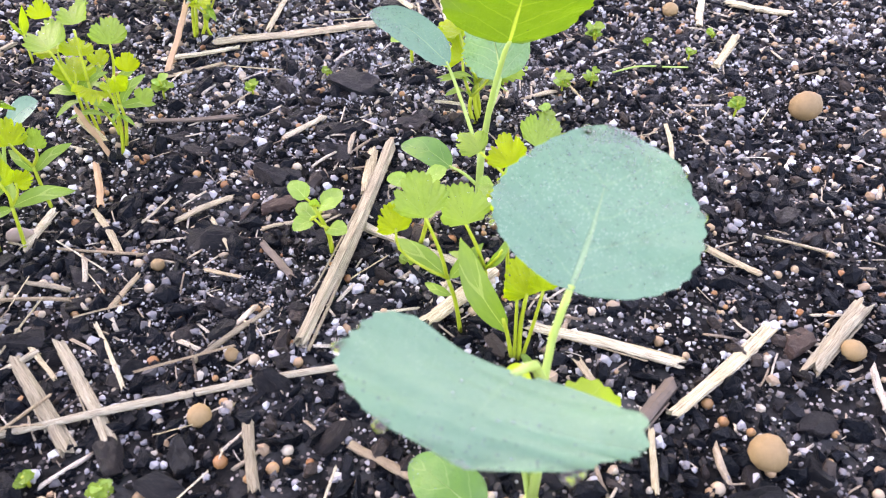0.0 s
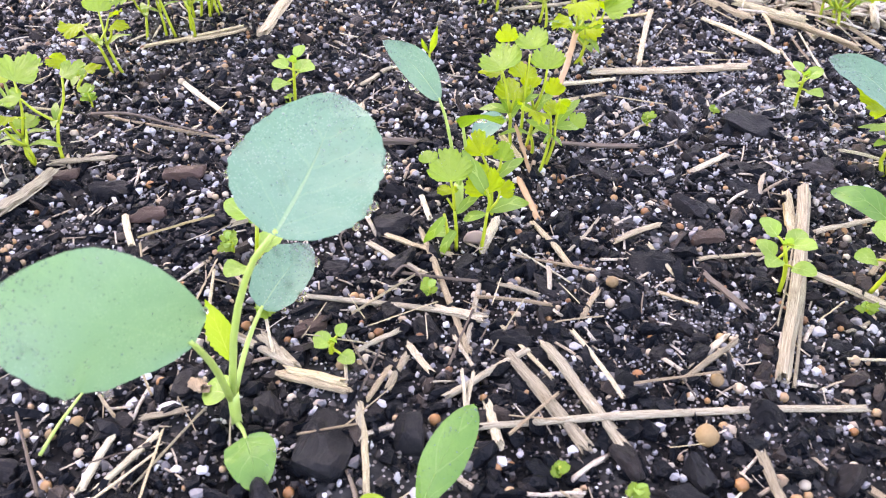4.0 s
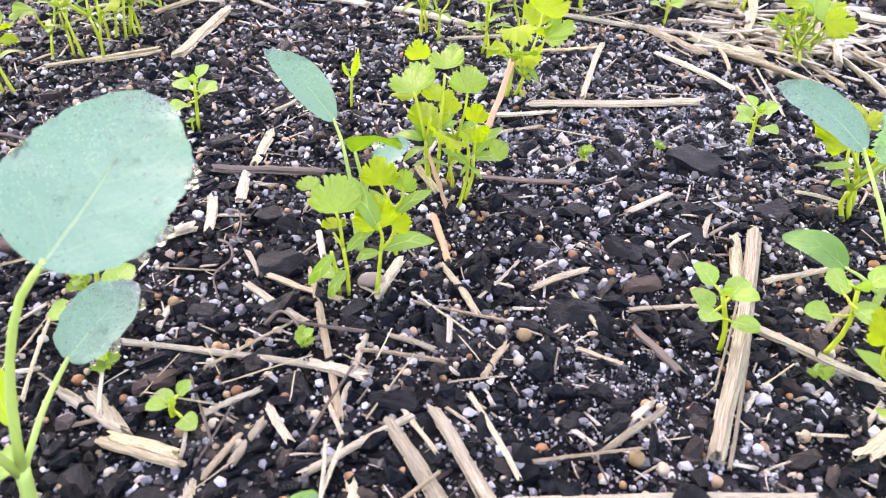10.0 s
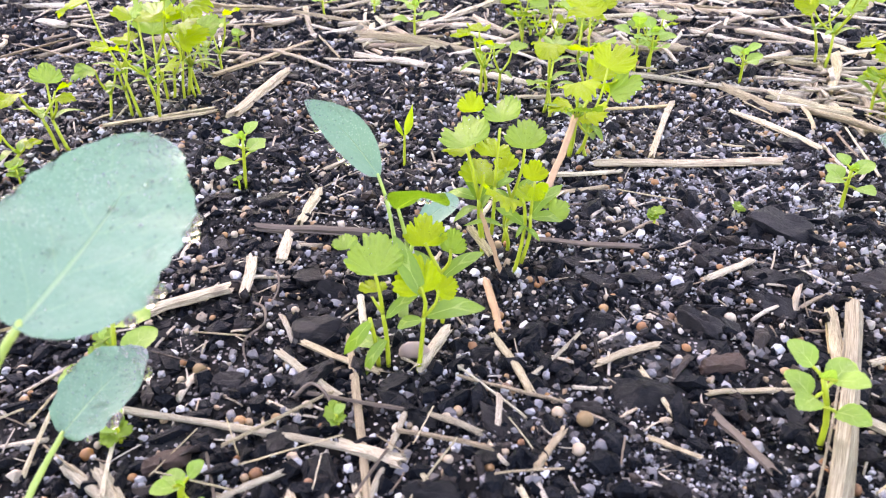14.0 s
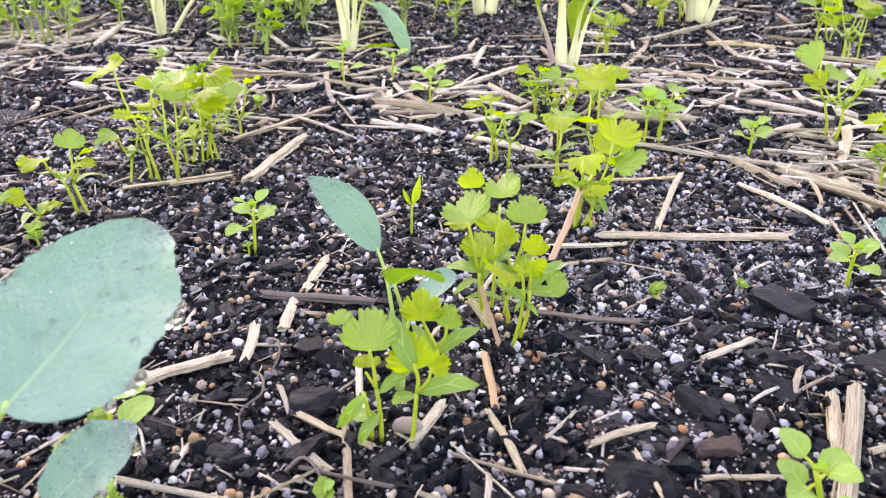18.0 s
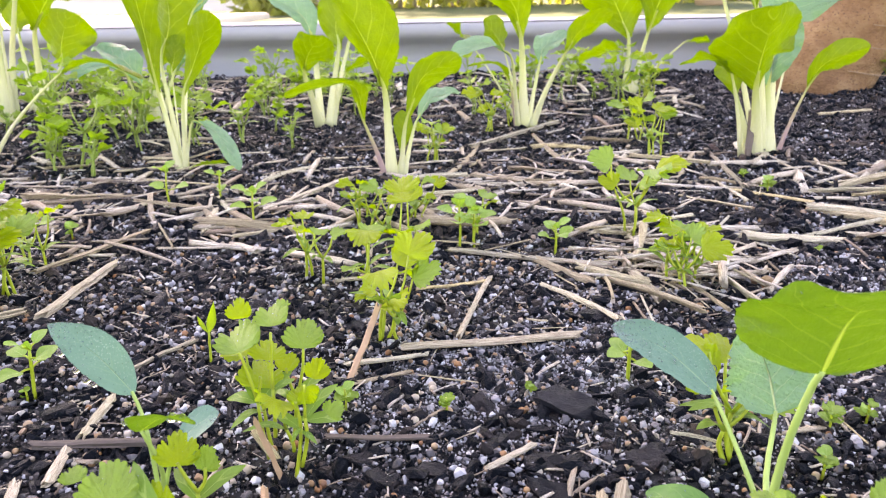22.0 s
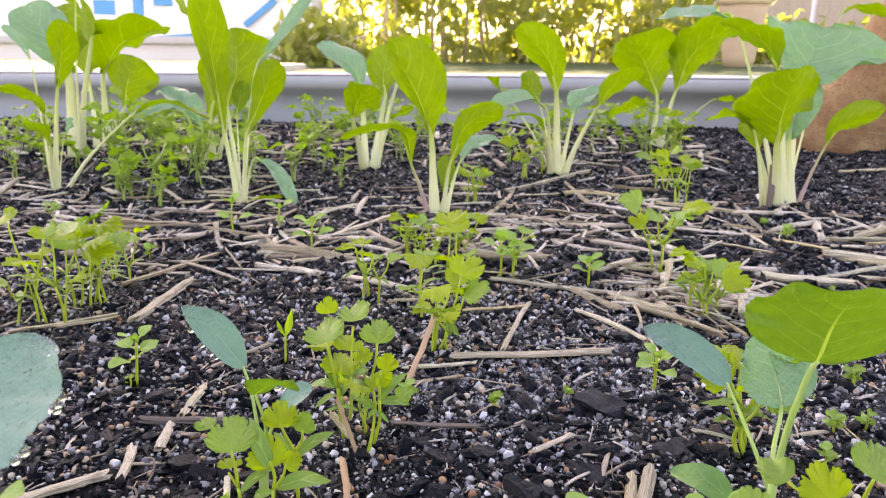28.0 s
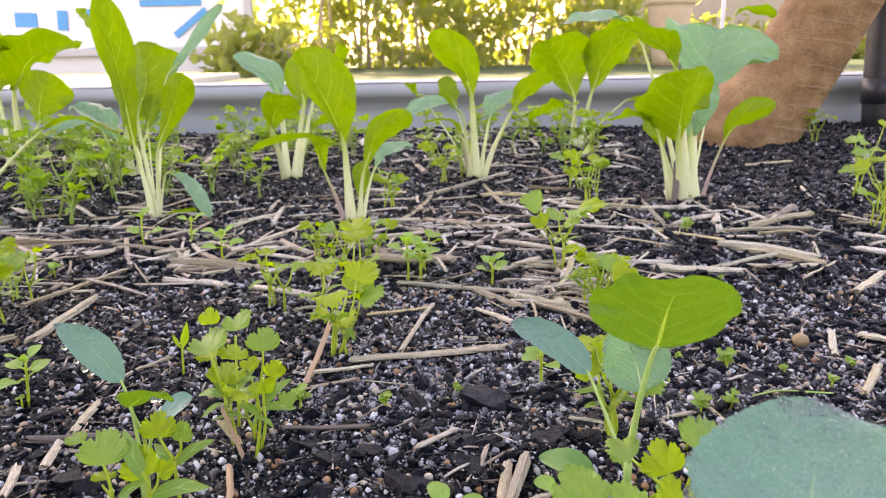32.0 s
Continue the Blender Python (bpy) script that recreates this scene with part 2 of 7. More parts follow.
def island_material(name, stops, rough, bump, scale, metal=0.0, spec=0.5, by_object=False, deep=0.0012, sky_tint=None, dust=None):
    """Loose pieces: each piece takes its own colour from the ramp, with finer mottling over it."""
    n = Nodes(name)
    obj = n.coords("Object")
    pick = n.add("ObjectInfo").outputs["Random"] if by_object else n.add("NewGeometry").outputs["Random Per Island"]
    mott = n.noise(obj, scale, 5.0, 0.65)
    col = n.ramp(pick, stops)
    col = n.mix(n.math("MULTIPLY", mott, 0.7), col, n.mix(1.0, col, (0.42, 0.40, 0.38), "MULTIPLY"))
    n.wire(col, n.bsdf.inputs["Base Color"])
    n.bsdf.inputs["Roughness"].default_value = rough
    n.bsdf.inputs["Specular IOR Level"].default_value = spec
    # Blue of reflected sky is put in as a tint of the highlights.
    if sky_tint:
        n.bsdf.inputs["Specular Tint"].default_value = (*sky_tint, 1.0)
    if by_object:
        grain = n.noise(stretched(n, obj, (1.0, 9.0, 5.0)), 3.0, 7.0, 0.75)
        mott = n.math("ADD", mott, n.math("MULTIPLY", grain, 1.6))
        if dust:
            col = n.mix(n.ramp(grain, [(0.50, (0, 0, 0)), (0.68, (0.9, 0.9, 0.9))]), col, dust)
            n.wire(col, n.bsdf.inputs["Base Color"])
    n.bump(mott, bump, deep)
    return n.mat


M_SOIL = soil_material()
GRIT = [(0.0, (0.065, 0.068, 0.072)), (0.20, (0.16, 0.165, 0.175)), (0.44, (0.33, 0.345, 0.365)), (0.66, (0.53, 0.565, 0.59)), (0.80, (0.76, 0.82, 0.84)), (0.89, (0.57, 0.53, 0.43)), (1.0, (0.40, 0.23, 0.11))]
M_GRIT = island_material("mixed_quartz_grit", GRIT, 0.55, 0.4, 900.0)
M_PRILL = island_material("fertiliser_granule", [(0.0, (0.60, 0.54, 0.42)), (0.40, (0.50, 0.38, 0.24)), (0.72, (0.44, 0.24, 0.10)), (0.90, (0.36, 0.15, 0.05)), (1.0, (0.16, 0.10, 0.07))], 0.45, 0.25, 700.0)
M_SAND = island_material("fine_grey_sand", [(0.0, (0.04, 0.043, 0.046)), (0.4, (0.175, 0.19, 0.202)), (0.75, (0.39, 0.42, 0.445)), (1.0, (0.67, 0.72, 0.745))], 0.6, 0.3, 900.0)
M_CHAR = island_material("charred_bark", [(0.0, (0.001, 0.0014, 0.002)), (0.6, (0.003, 0.0036, 0.005)), (0.86, (0.010, 0.011, 0.013)), (0.94, (0.036, 0.029, 0.024)), (1.0, (0.085, 0.068, 0.055))], 0.36, 1.0, 900.0, spec=0.18, sky_tint=(0.52, 0.74, 1.0))
M_CHAR_THING = island_material("charred_bark_chip", [(0.0, (0.0015, 0.002, 0.004)), (0.75, (0.005, 0.006, 0.009)), (1.0, (0.030, 0.024, 0.022))], 0.40, 1.0, 5.0, spec=0.34, sky_tint=(0.70, 0.84, 1.0), by_object=True, deep=0.0009, dust=(0.036, 0.038, 0.038))
M_REDCHIP = island_material("reddish_bark_chip", [(0.0, (0.075, 0.042, 0.035)), (1.0, (0.12, 0.065, 0.05))], 0.5, 1.0, 5.0, by_object=True, deep=0.0009, dust=(0.16, 0.12, 0.10))
M_BROWN = island_material("brown_soil_crumb", [(0.0, (0.028, 0.026, 0.025)), (0.45, (0.066, 0.063, 0.060)), (0.8, (0.155, 0.150, 0.142)), (1.0, (0.28, 0.275, 0.265))], 0.75, 0.6, 700.0, spec=0.2)
M_CLAY = island_material("clay_pebble", [(0.0, (0.31, 0.21, 0.10)), (1.0, (0.42, 0.285, 0.135))], 0.55, 0.6, 4.0, by_object=True, deep=0.0003)


STRAW_TONES = [(0.0, (0.36, 0.29, 0.19)), (0.20, (0.54, 0.46, 0.30)), (0.5, (0.72, 0.66, 0.43)), (0.85, (0.82, 0.80, 0.61)), (1.0, (0.74, 0.60, 0.27))]


def straw_material(name, by_object=True, blotch=130.0, tones=STRAW_TONES):
    n = Nodes(name)
    uv = n.coords("UV")
    pick = n.add("ObjectInfo").outputs["Random"] if by_object else n.add("NewGeometry").outputs["Random Per Island"]
    col = n.ramp(pick, tones)
    fib = n.noise(stretched(n, uv, (26.0, 1.6, 1.0)), 3.0, 5.0, 0.6)
    stain = n.noise(n.coords("Object"), blotch, 4.0, 0.6)
    col = n.mix(n.ramp(fib, [(0.40, (0, 0, 0)), (0.60, (1, 1, 1))]), n.mix(1.0, col, (0.34, 0.29, 0.24), "MULTIPLY"), col)
    col = n.mix(n.ramp(stain, [(0.58, (0, 0, 0)), (0.78, (0.6, 0.6, 0.6))]), col, (0.13, 0.10, 0.075))
    n.wire(col, n.bsdf.inputs["Base Color"])
    n.bsdf.inputs["Roughness"].default_value = 0.6
    n.bump(fib, 0.6, 0.0008)
    return n.mat


M_STRAW = straw_material("dry_straw")
M_STRAW_GREY = straw_material("weathered_grey_straw", tones=[(0.0, (0.32, 0.29, 0.20)), (0.5, (0.45, 0.42, 0.30)), (1.0, (0.56, 0.54, 0.41))])
M_STRAW_PALE = straw_material("bleached_straw", tones=[(0.0, (0.58, 0.51, 0.35)), (0.5, (0.70, 0.64, 0.47)), (1.0, (0.78, 0.73, 0.57))])
M_STRAW_UNIT = straw_material("dry_straw_short", blotch=5.0)
M_STRAW_STUFF = straw_material("dry_straw_litter", by_object=False, tones=[(0.0, (0.32, 0.25, 0.18)), (0.25, (0.58, 0.50, 0.37)), (0.6, (0.83, 0.76, 0.59)), (1.0, (0.88, 0.85, 0.74))])
M_STRAW_TAN = island_material("red_tan_straw", [(0.0, (0.50, 0.31, 0.17)), (1.0, (0.62, 0.42, 0.25))], 0.6, 0.6, 300.0, by_object=True)
M_STRAW_DARK = island_material("weathered_brown_straw", [(0.0, (0.09, 0.075, 0.06)), (1.0, (0.18, 0.145, 0.115))], 0.7, 0.6, 300.0, by_object=True)


def bark_material():
    n = Nodes("smooth_tan_bark")
    obj = n.coords("Object")
    ring = n.add("TexWave", Scale=9.0, Distortion=5.0, Detail=3.0)
    ring.bands_direction = "Z"
    n.wire(obj, ring.inputs["Vector"])
    mott = n.noise(obj, 22.0, 7.0, 0.72)
    fine = n.noise(stretched(n, obj, (1.0, 1.0, 2.4)), 190.0, 5.0, 0.65)
    col = n.ramp(mott, [(0.3, (0.19, 0.088, 0.030)), (0.48, (0.41, 0.215, 0.080)), (0.70, (0.60, 0.38, 0.17))])
    col = n.mix(n.math("MULTIPLY", fine, 0.5), col, (0.15, 0.075, 0.036))
    pores = n.add("TexVoronoi", Scale=210.0)
    n.wire(stretched(n, obj, (1.0, 1.0, 1.8)), pores.inputs["Vector"])
    dots = n.math("MULTIPLY", n.math("LESS_THAN", pores.outputs["Distance"], 0.24), n.math("GREATER_THAN", mott, 0.44))
    col = n.mix(n.math("MULTIPLY", dots, 0.6), col, (0.07, 0.035, 0.02))
    n.wire(col, n.bsdf.inputs["Base Color"])
    n.bsdf.inputs["Roughness"].default_value = 0.7
    n.bump(n.math("ADD", n.math("MULTIPLY", fine, 0.6), n.math("ADD", n.math("MULTIPLY", ring.outputs["Fac"], 0.5), n.math("MULTIPLY", mott, 1.2))), 1.0, 0.010)
    return n.mat


def plain_material(name, a, b, rough, scale, bump=0.15, dist=0.002, metal=0.0):
    n = Nodes(name)
    obj = n.coords("Object")
    mott = n.noise(obj, scale, 6.0, 0.6)
    n.wire(n.mix(mott, a, b), n.bsdf.inputs["Base Color"])
    n.bsdf.inputs["Roughness"].default_value = rough
    n.bsdf.inputs["Metallic"].default_value = metal
    n.bump(n.noise(obj, scale * 6, 4.0), bump, dist)
    return n.mat


def water_material():
    n = Nodes("dew_water")
    n.bsdf.inputs["Base Color"].default_value = (1, 1, 1, 1)
    n.bsdf.inputs["Roughness"].default_value = 0.02
    n.bsdf.inputs["IOR"].default_value = 1.33
    n.bsdf.inputs["Transmission Weight"].default_value = 1.0
    return n.mat


M_BARK = bark_material()
M_SCAR = plain_material("pale_bark_ridge", (0.34, 0.22, 0.12), (0.48, 0.35, 0.22), 0.75, 60.0)
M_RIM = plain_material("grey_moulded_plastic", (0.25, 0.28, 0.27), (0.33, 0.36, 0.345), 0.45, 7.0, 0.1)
# paler grey than the inner wall
M_RIM_TOP = plain_material("pale_grey_trim", (0.46, 0.46, 0.45), (0.60, 0.59, 0.56), 0.6, 12.0, 0.2)
M_HUSK = plain_material("brown_dry_husk", (0.30, 0.22, 0.19), (0.44, 0.35, 0.31), 0.6, 90.0)
M_WATER = water_material()
M_DEW = plain_material("fine_dew_haze", (0.62, 0.72, 0.70), (0.80, 0.88, 0.86), 0.06, 40.0, 0.0)
M_DEW.node_tree.nodes["Principled BSDF"].inputs["Transmission Weight"].default_value = 0.75
M_DEW.node_tree.nodes["Principled BSDF"].inputs["IOR"].default_value = 1.33
M_LAWN = plain_material("mown_lawn", (0.022, 0.055, 0.012), (0.05, 0.09, 0.022), 0.9, 5.0, 0.6, 0.02)
M_HEDGE = leaf_material("hedge_leaf", (0.10, 0.135, 0.04), (0.50, 0.49, 0.23), (0.42, 0.46, 0.15), 0.4, 0.6)
M_WHITE = plain_material("white_painted_panel", (0.72, 0.73, 0.74), (0.82, 0.82, 0.81), 0.5, 3.0)
M_BLUE = plain_material("blue_painted_stripe", (0.005, 0.27, 0.58), (0.01, 0.35, 0.68), 0.4, 4.0)
M_WOOD = plain_material("weathered_fence_board", (0.40, 0.32, 0.25), (0.60, 0.50, 0.41), 0.8, 14.0, 0.4)
M_BLACK = plain_material("black_plastic_pipe", (0.015, 0.016, 0.018), (0.03, 0.03, 0.035), 0.4, 20.0)
M_CLAY_POT = plain_material("beige_clay", (0.46, 0.33, 0.22), (0.62, 0.48, 0.34), 0.7, 14.0)
M_PAVE = plain_material("pale_concrete_paving", (0.48, 0.46, 0.42), (0.62, 0.60, 0.55), 0.85, 8.0, 0.3)

# ---- mesh tools ----
def soil_z(x, y):
    """The lie of the soil."""
    p = Vector((x * 9.0, y * 9.0, 0.3))
    z = 0.0026 * noise.noise(p) + 0.0015 * noise.noise(p * 4.1) + 0.0008 * noise.noise(p * 11.0)
    return z + 0.006 * max(0.0, min(1.0, (y - 0.6) / 0.5))


def mesh_of(name, verts, faces, material, smooth=True, uvs=None):
    me = bpy.data.meshes.new(name)
    me.from_pydata([tuple(v) for v in verts], [], faces)
    if smooth:
        me.polygons.foreach_set("use_smooth", [True] * len(me.polygons))
    if uvs is not None:
        layer = me.uv_layers.new(name="UVMap")
        index = np.empty(len(me.loops), dtype=np.int32)
        me.loops.foreach_get("vertex_index", index)
        layer.data.foreach_set("uv", np.asarray(uvs, dtype=np.float32)[index].ravel())
    me.materials.append(material)
    return me


def part(name, me, parent, label="", m=None):
    """Links a mesh as one object under a thing or under a part."""
    ob = new(name, me)
    ob.parent = parent
    if m is not None:
        ob.matrix_basis = m
    if label:
        ob["label"] = label
    return ob


def thing(name, x, y, z, label, category, group="", turn=0.0):
    ob = new(name)
    ob.empty_display_size = 0.01
    ob.matrix_basis = Matrix.Translation((x, y, z)) @ Matrix.Rotation(turn, 4, "Z")
    return tagged(ob, label, category, group)


def curve_through(pts, count):
    """Points along a smooth line through the given ones."""
    pts = [Vector(p) for p in pts]
    ext = [pts[0] * 2 - pts[1]] + pts + [pts[-1] * 2 - pts[-2]]
    out = []
    for k in range(count + 1):
        s = k / count * (len(pts) - 1)
        i = min(int(s), len(pts) - 2)
        t = s - i
        a, b, c, d = ext[i:i + 4]
        out.append(0.5 * ((2 * b) + (c - a) * t + (2 * a - 5 * b + 4 * c - d) * t * t + (3 * b - a - 3 * c + d) * t ** 3))
    return out


def tube(name, pts, r0, r1, material, sides=7, rings=7, flat=1.0, side_hint=(0, 1, 0), swell=0.0):
    """A tapered stalk along a line, its section flattened across side_hint."""
    line = curve_through(pts, rings)
    verts, faces, uvs = [], [], []
    hint = Vector(side_hint)
    for k, c in enumerate(line):
        ahead = (line[min(k + 1, rings)] - line[max(k - 1, 0)]).normalized()
        b = (hint - ahead * hint.dot(ahead))
        b = b.normalized() if b.length > 1e-6 else ahead.orthogonal().normalized()
        a = ahead.cross(b)
        f = k / rings
        r = r0 + (r1 - r0) * f + swell * r0 * max(0.0, 1 - f * 3.0)
        for s in range(sides):
            t = 2 * math.pi * s / sides
            verts.append(c + a * (math.cos(t) * r) + b * (math.sin(t) * r * flat))
            uvs.append((s / sides, f))
    for k in range(rings):
        for s in range(sides):
            n = (s + 1) % sides
            faces.append((k * sides + s, k * sides + n, (k + 1) * sides + n, (k + 1) * sides + s))
    faces.append(tuple(range(sides))[::-1])
    faces.append(tuple(rings * sides + s for s in range(sides)))
    return mesh_of(name, verts, faces, material, True, uvs)


def outline(kind, v):
    if kind == "round":
        return max(0.0, math.sin(math.pi * v ** 0.80)) ** 0.55
    if kind == "spoon":
        s = min(1.0, v / 0.58)
        low = 0.12 + 0.88 * s * s * (3 - 2 * s)
        return low * max(0.0, 1 - max(0.0, (v - 0.58) / 0.42) ** 2.3) ** 0.6
    if kind == "paddle":
        s = min(1.0, v / 0.62)
        low = 0.10 + 0.90 * s ** 1.5 * (1.9 - 0.9 * s)
        return low * max(0.0, 1 - max(0.0, (v - 0.62) / 0.38) ** 2.8) ** 0.55
    if kind == "lance":
        return max(0.0, math.sin(math.pi * v ** 0.9)) ** 1.1
    return max(0.0, math.sin(math.pi * v ** 0.85)) ** 0.7


def blade(name, pts, width, up, material, kind="round", cup=0.2, wave=0.0, teeth=0.0, rows=18, half=4, seed=0, tooth_count=11, ruffle=0.0, fold=0.0, twist=0.0, roll=0.0, lop=0.0):
    """A leaf along its midrib, across it as wide as its outline; up is where its upper face looks."""
    rng = random.Random(seed)
    line = curve_through(pts, rows)
    verts, faces, uvs = [], [], []
    hint = Vector(up)
    ph = [rng.random() * 6.28 for _ in range(4)]
    for k, c in enumerate(line):
        v = k / rows
        ahead = (line[min(k + 1, rows)] - line[max(k - 1, 0)]).normalized()
        side = ahead.cross(hint)
        side = side.normalized() if side.length > 1e-6 else ahead.orthogonal().normalized()
        nor = side.cross(ahead)
        if twist:
            turn = Matrix.Rotation(twist * v ** 1.4, 3, ahead)
            side, nor = turn @ side, turn @ nor
        w = 0.5 * width * outline(kind, min(max(v, 0.004), 0.996))
        for s in range(-half, half + 1):
            u = s / half
            ww = w * (1 + lop * (-1 if s > 0 else 1))
            if teeth and abs(s) == half:
                ww *= 1.0 + teeth * (2 * abs((v * tooth_count + (0.3 if s > 0 else 0.0)) % 1.0 - 0.5) - 0.3 + 0.5 * noise.noise((v * 7, s, ph[0])))
            lift = cup * w * u * u + wave * width * u * abs(u) * math.sin(9 * v + ph[1 if s > 0 else 2]) + 0.25 * wave * width * math.sin(6 * v + 4 * u + ph[3])
            if ruffle:
                lift += ruffle * width * abs(u) ** 3 * noise.noise((v * 7.0, 2.0 * (u > 0) + ph[0], ph[1])) + 0.10 * ruffle * width * math.cos(2 * math.pi * (6 * v - 4.5 * abs(u))) * min(1.0, 3 * abs(u)) * (1 - abs(u))
            lift += fold * w * abs(u) ** 1.3
            if roll:
                lift -= roll * w * max(0.0, abs(u) - 0.35) ** 2 * (1.2 + 1.5 * noise.noise((v * 3.2, 5.0 * (u > 0), ph[2]))) * min(1.0, 2.2 * v)
            verts.append(c + side * (u * ww) + nor * lift)
            uvs.append((0.5 + 0.5 * u, v))
    n = 2 * half + 1
    for k in range(rows):
        for s in range(n - 1):
            faces.append((k * n + s, k * n + s + 1, (k + 1) * n + s + 1, (k + 1) * n + s))
    return mesh_of(name, verts, faces, material, True, uvs)


def fan_leaf(name, material, seed, teeth=14, segs=70):
    """A three-lobed, scalloped herb leaf, one unit long, stalk at the origin, growing along y."""
    rng = random.Random(seed)
    rings = (0.28, 0.55, 0.80, 1.0)
    verts, faces, uvs = [Vector((0, 0.0, 0.0))], [], [(0.5, 0.0)]
    bend, curl = rng.uniform(-0.50, 0.05), rng.uniform(0.05, 0.75)
    gaps = [math.radians(90 + s * (29 + rng.gauss(0, 4))) for s in (-1, 1)]
    deep = [rng.uniform(0.10, 0.28) for _ in range(2)]
    span = math.radians(rng.uniform(150, 192))
    skew = rng.gauss(0, 0.12)
    for r in rings:
        for k in range(segs + 1):
            f = k / segs
            t = math.pi / 2 + span * (f - 0.5)
            rad = 0.84 + 0.16 * math.cos(t - math.pi / 2) ** 3 - 0.06 * abs(f - 0.5) * 2
            rad *= min(1.0, 0.55 + 4.5 * min(f, 1 - f))
            for q, g in zip(gaps, deep):
                rad *= 1 - g * r * r * math.exp(-((t - q) / 0.055) ** 2)
            rad *= 1 + r ** 3 * (0.10 * abs(math.sin(math.pi * teeth * f + seed)) ** 0.8 - 0.06)
            rad *= 1 + 0.07 * noise.noise((f * 9, seed, 0))
            x, y = math.cos(t) * rad * r * 0.88, math.sin(t) * rad * r
            z = 0.05 * math.cos(7 * (t - math.pi / 2)) * r * r + bend * y * y + curl * x * x + skew * x * y + 0.12 * noise.noise((x * 4, y * 4, seed * 1.3)) * r + 0.03 * r ** 4 * math.sin(2 * math.pi * teeth * f)
            verts.append(Vector((x, y, z)))
            uvs.append((0.5 + x, y))
    n = segs + 1
    for k in range(segs):
        faces.append((0, 1 + k, 2 + k))
    for q in range(len(rings) - 1):
        o, p = 1 + q * n, 1 + (q + 1) * n
        for k in range(segs):
            faces.append((o + k, p + k, p + k + 1, o + k + 1))
    return mesh_of(name, verts, faces, material, True, uvs)


def stand(p, along, up, size, flip=1.0):
    """A pose whose y runs along and whose z leans to up, scaled."""
    y = Vector(along).normalized()
    x = y.cross(Vector(up))
    x = x.normalized() if x.length > 1e-6 else y.orthogonal().normalized()
    z = x.cross(y)
    m = Matrix((x * flip, y, z)).transposed().to_4x4()
    return Matrix.Translation(p) @ m @ Matrix.Diagonal((size, size, size, 1))


def ico(level=0):
    bm = bmesh.new()
    bmesh.ops.create_icosphere(bm, subdivisions=level + 1, radius=1.0)
    bm.verts.ensure_lookup_table()
    v = np.array([tuple(q.co) for q in bm.verts])
    f = np.array([[q.index for q in face.verts] for face in bm.faces])
    bm.free()
    return v, f


ICO, BALL = ico(0), ico(1)
OCTA = (np.array([(1, 0, 0), (-1, 0, 0), (0, 1, 0), (0, -1, 0), (0, 0, 1), (0, 0, -1)], float), np.array([(0, 2, 4), (2, 1, 4), (1, 3, 4), (3, 0, 4), (2, 0, 5), (1, 2, 5), (3, 1, 5), (0, 3, 5)]))


def lumpy(shape, amount, squash, seed):
    """A stone or chip from a ball: pushed in and out and pressed flat."""
    rng = np.random.default_rng(seed)
    v, f = shape
    v = v * (1 + amount * rng.uniform(-1, 1, (len(v), 1))) * np.array(squash)
    return v, f


def slab(sides, thick, seed):
    """A split bark chip: an uneven flat slab with sloping broken edges."""
    rng = np.random.default_rng(seed)
    long = rng.uniform(0.45, 0.8)
    ang = np.sort(np.linspace(0, 2 * np.pi, sides, endpoint=False) + rng.uniform(-0.35, 0.35, sides))
    rad = rng.uniform(0.75, 1.1, sides)
    ring = np.stack([np.cos(ang) * rad, np.sin(ang) * rad * long], 1)
    low = np.concatenate([ring, rng.uniform(-thick, -thick * 0.4, (sides, 1))], 1)
    top = np.concatenate([ring * rng.uniform(0.72, 0.98, (sides, 1)), rng.uniform(thick * 0.35, thick, (sides, 1))], 1)
    v = np.concatenate([low, top, [[0.0, 0.0, -thick]], [[rng.uniform(-0.2, 0.2), 0.0, thick * rng.uniform(0.7, 1.2)]]])
    f = []
    for k in range(sides):
        q = (k + 1) % sides
        f += [(k, q, sides + q), (k, sides + q, sides + k), (2 * sides, q, k), (2 * sides + 1, sides + k, sides + q)]
    return v, np.array(f)


def chunk(seed, thick, level=2):
    """A broken piece of charcoal: a boxy lump cut by planes, ridged along its grain."""
    rng = np.random.default_rng(seed)
    v, f = ico(level)
    v = v * ((np.abs(v) ** 9).sum(1) ** (-1 / 9))[:, None]
    for _ in range(9):
        n = rng.normal(0, 1, 3)
        n /= np.linalg.norm(n)
        over = np.maximum(v @ n - rng.uniform(0.55, 0.95), 0.0)
        v = v - over[:, None] * n
    v = v * np.array([1.2, rng.uniform(0.55, 0.92), thick * 1.3])
    grain = np.array([noise.noise((p[0] * 1.3, p[1] * 11.0, p[2] * 9.0 + seed)) for p in v])
    rough = np.array([noise.noise(Vector(p) * 3.5 + Vector((seed, 0, 0))) for p in v])
    v = v * (1 + 0.07 * rough)[:, None]
    v[:, 2] += 0.16 * grain * (0.4 + np.abs(v[:, 2]))
    v[:, 1] += 0.05 * grain
    return v, f


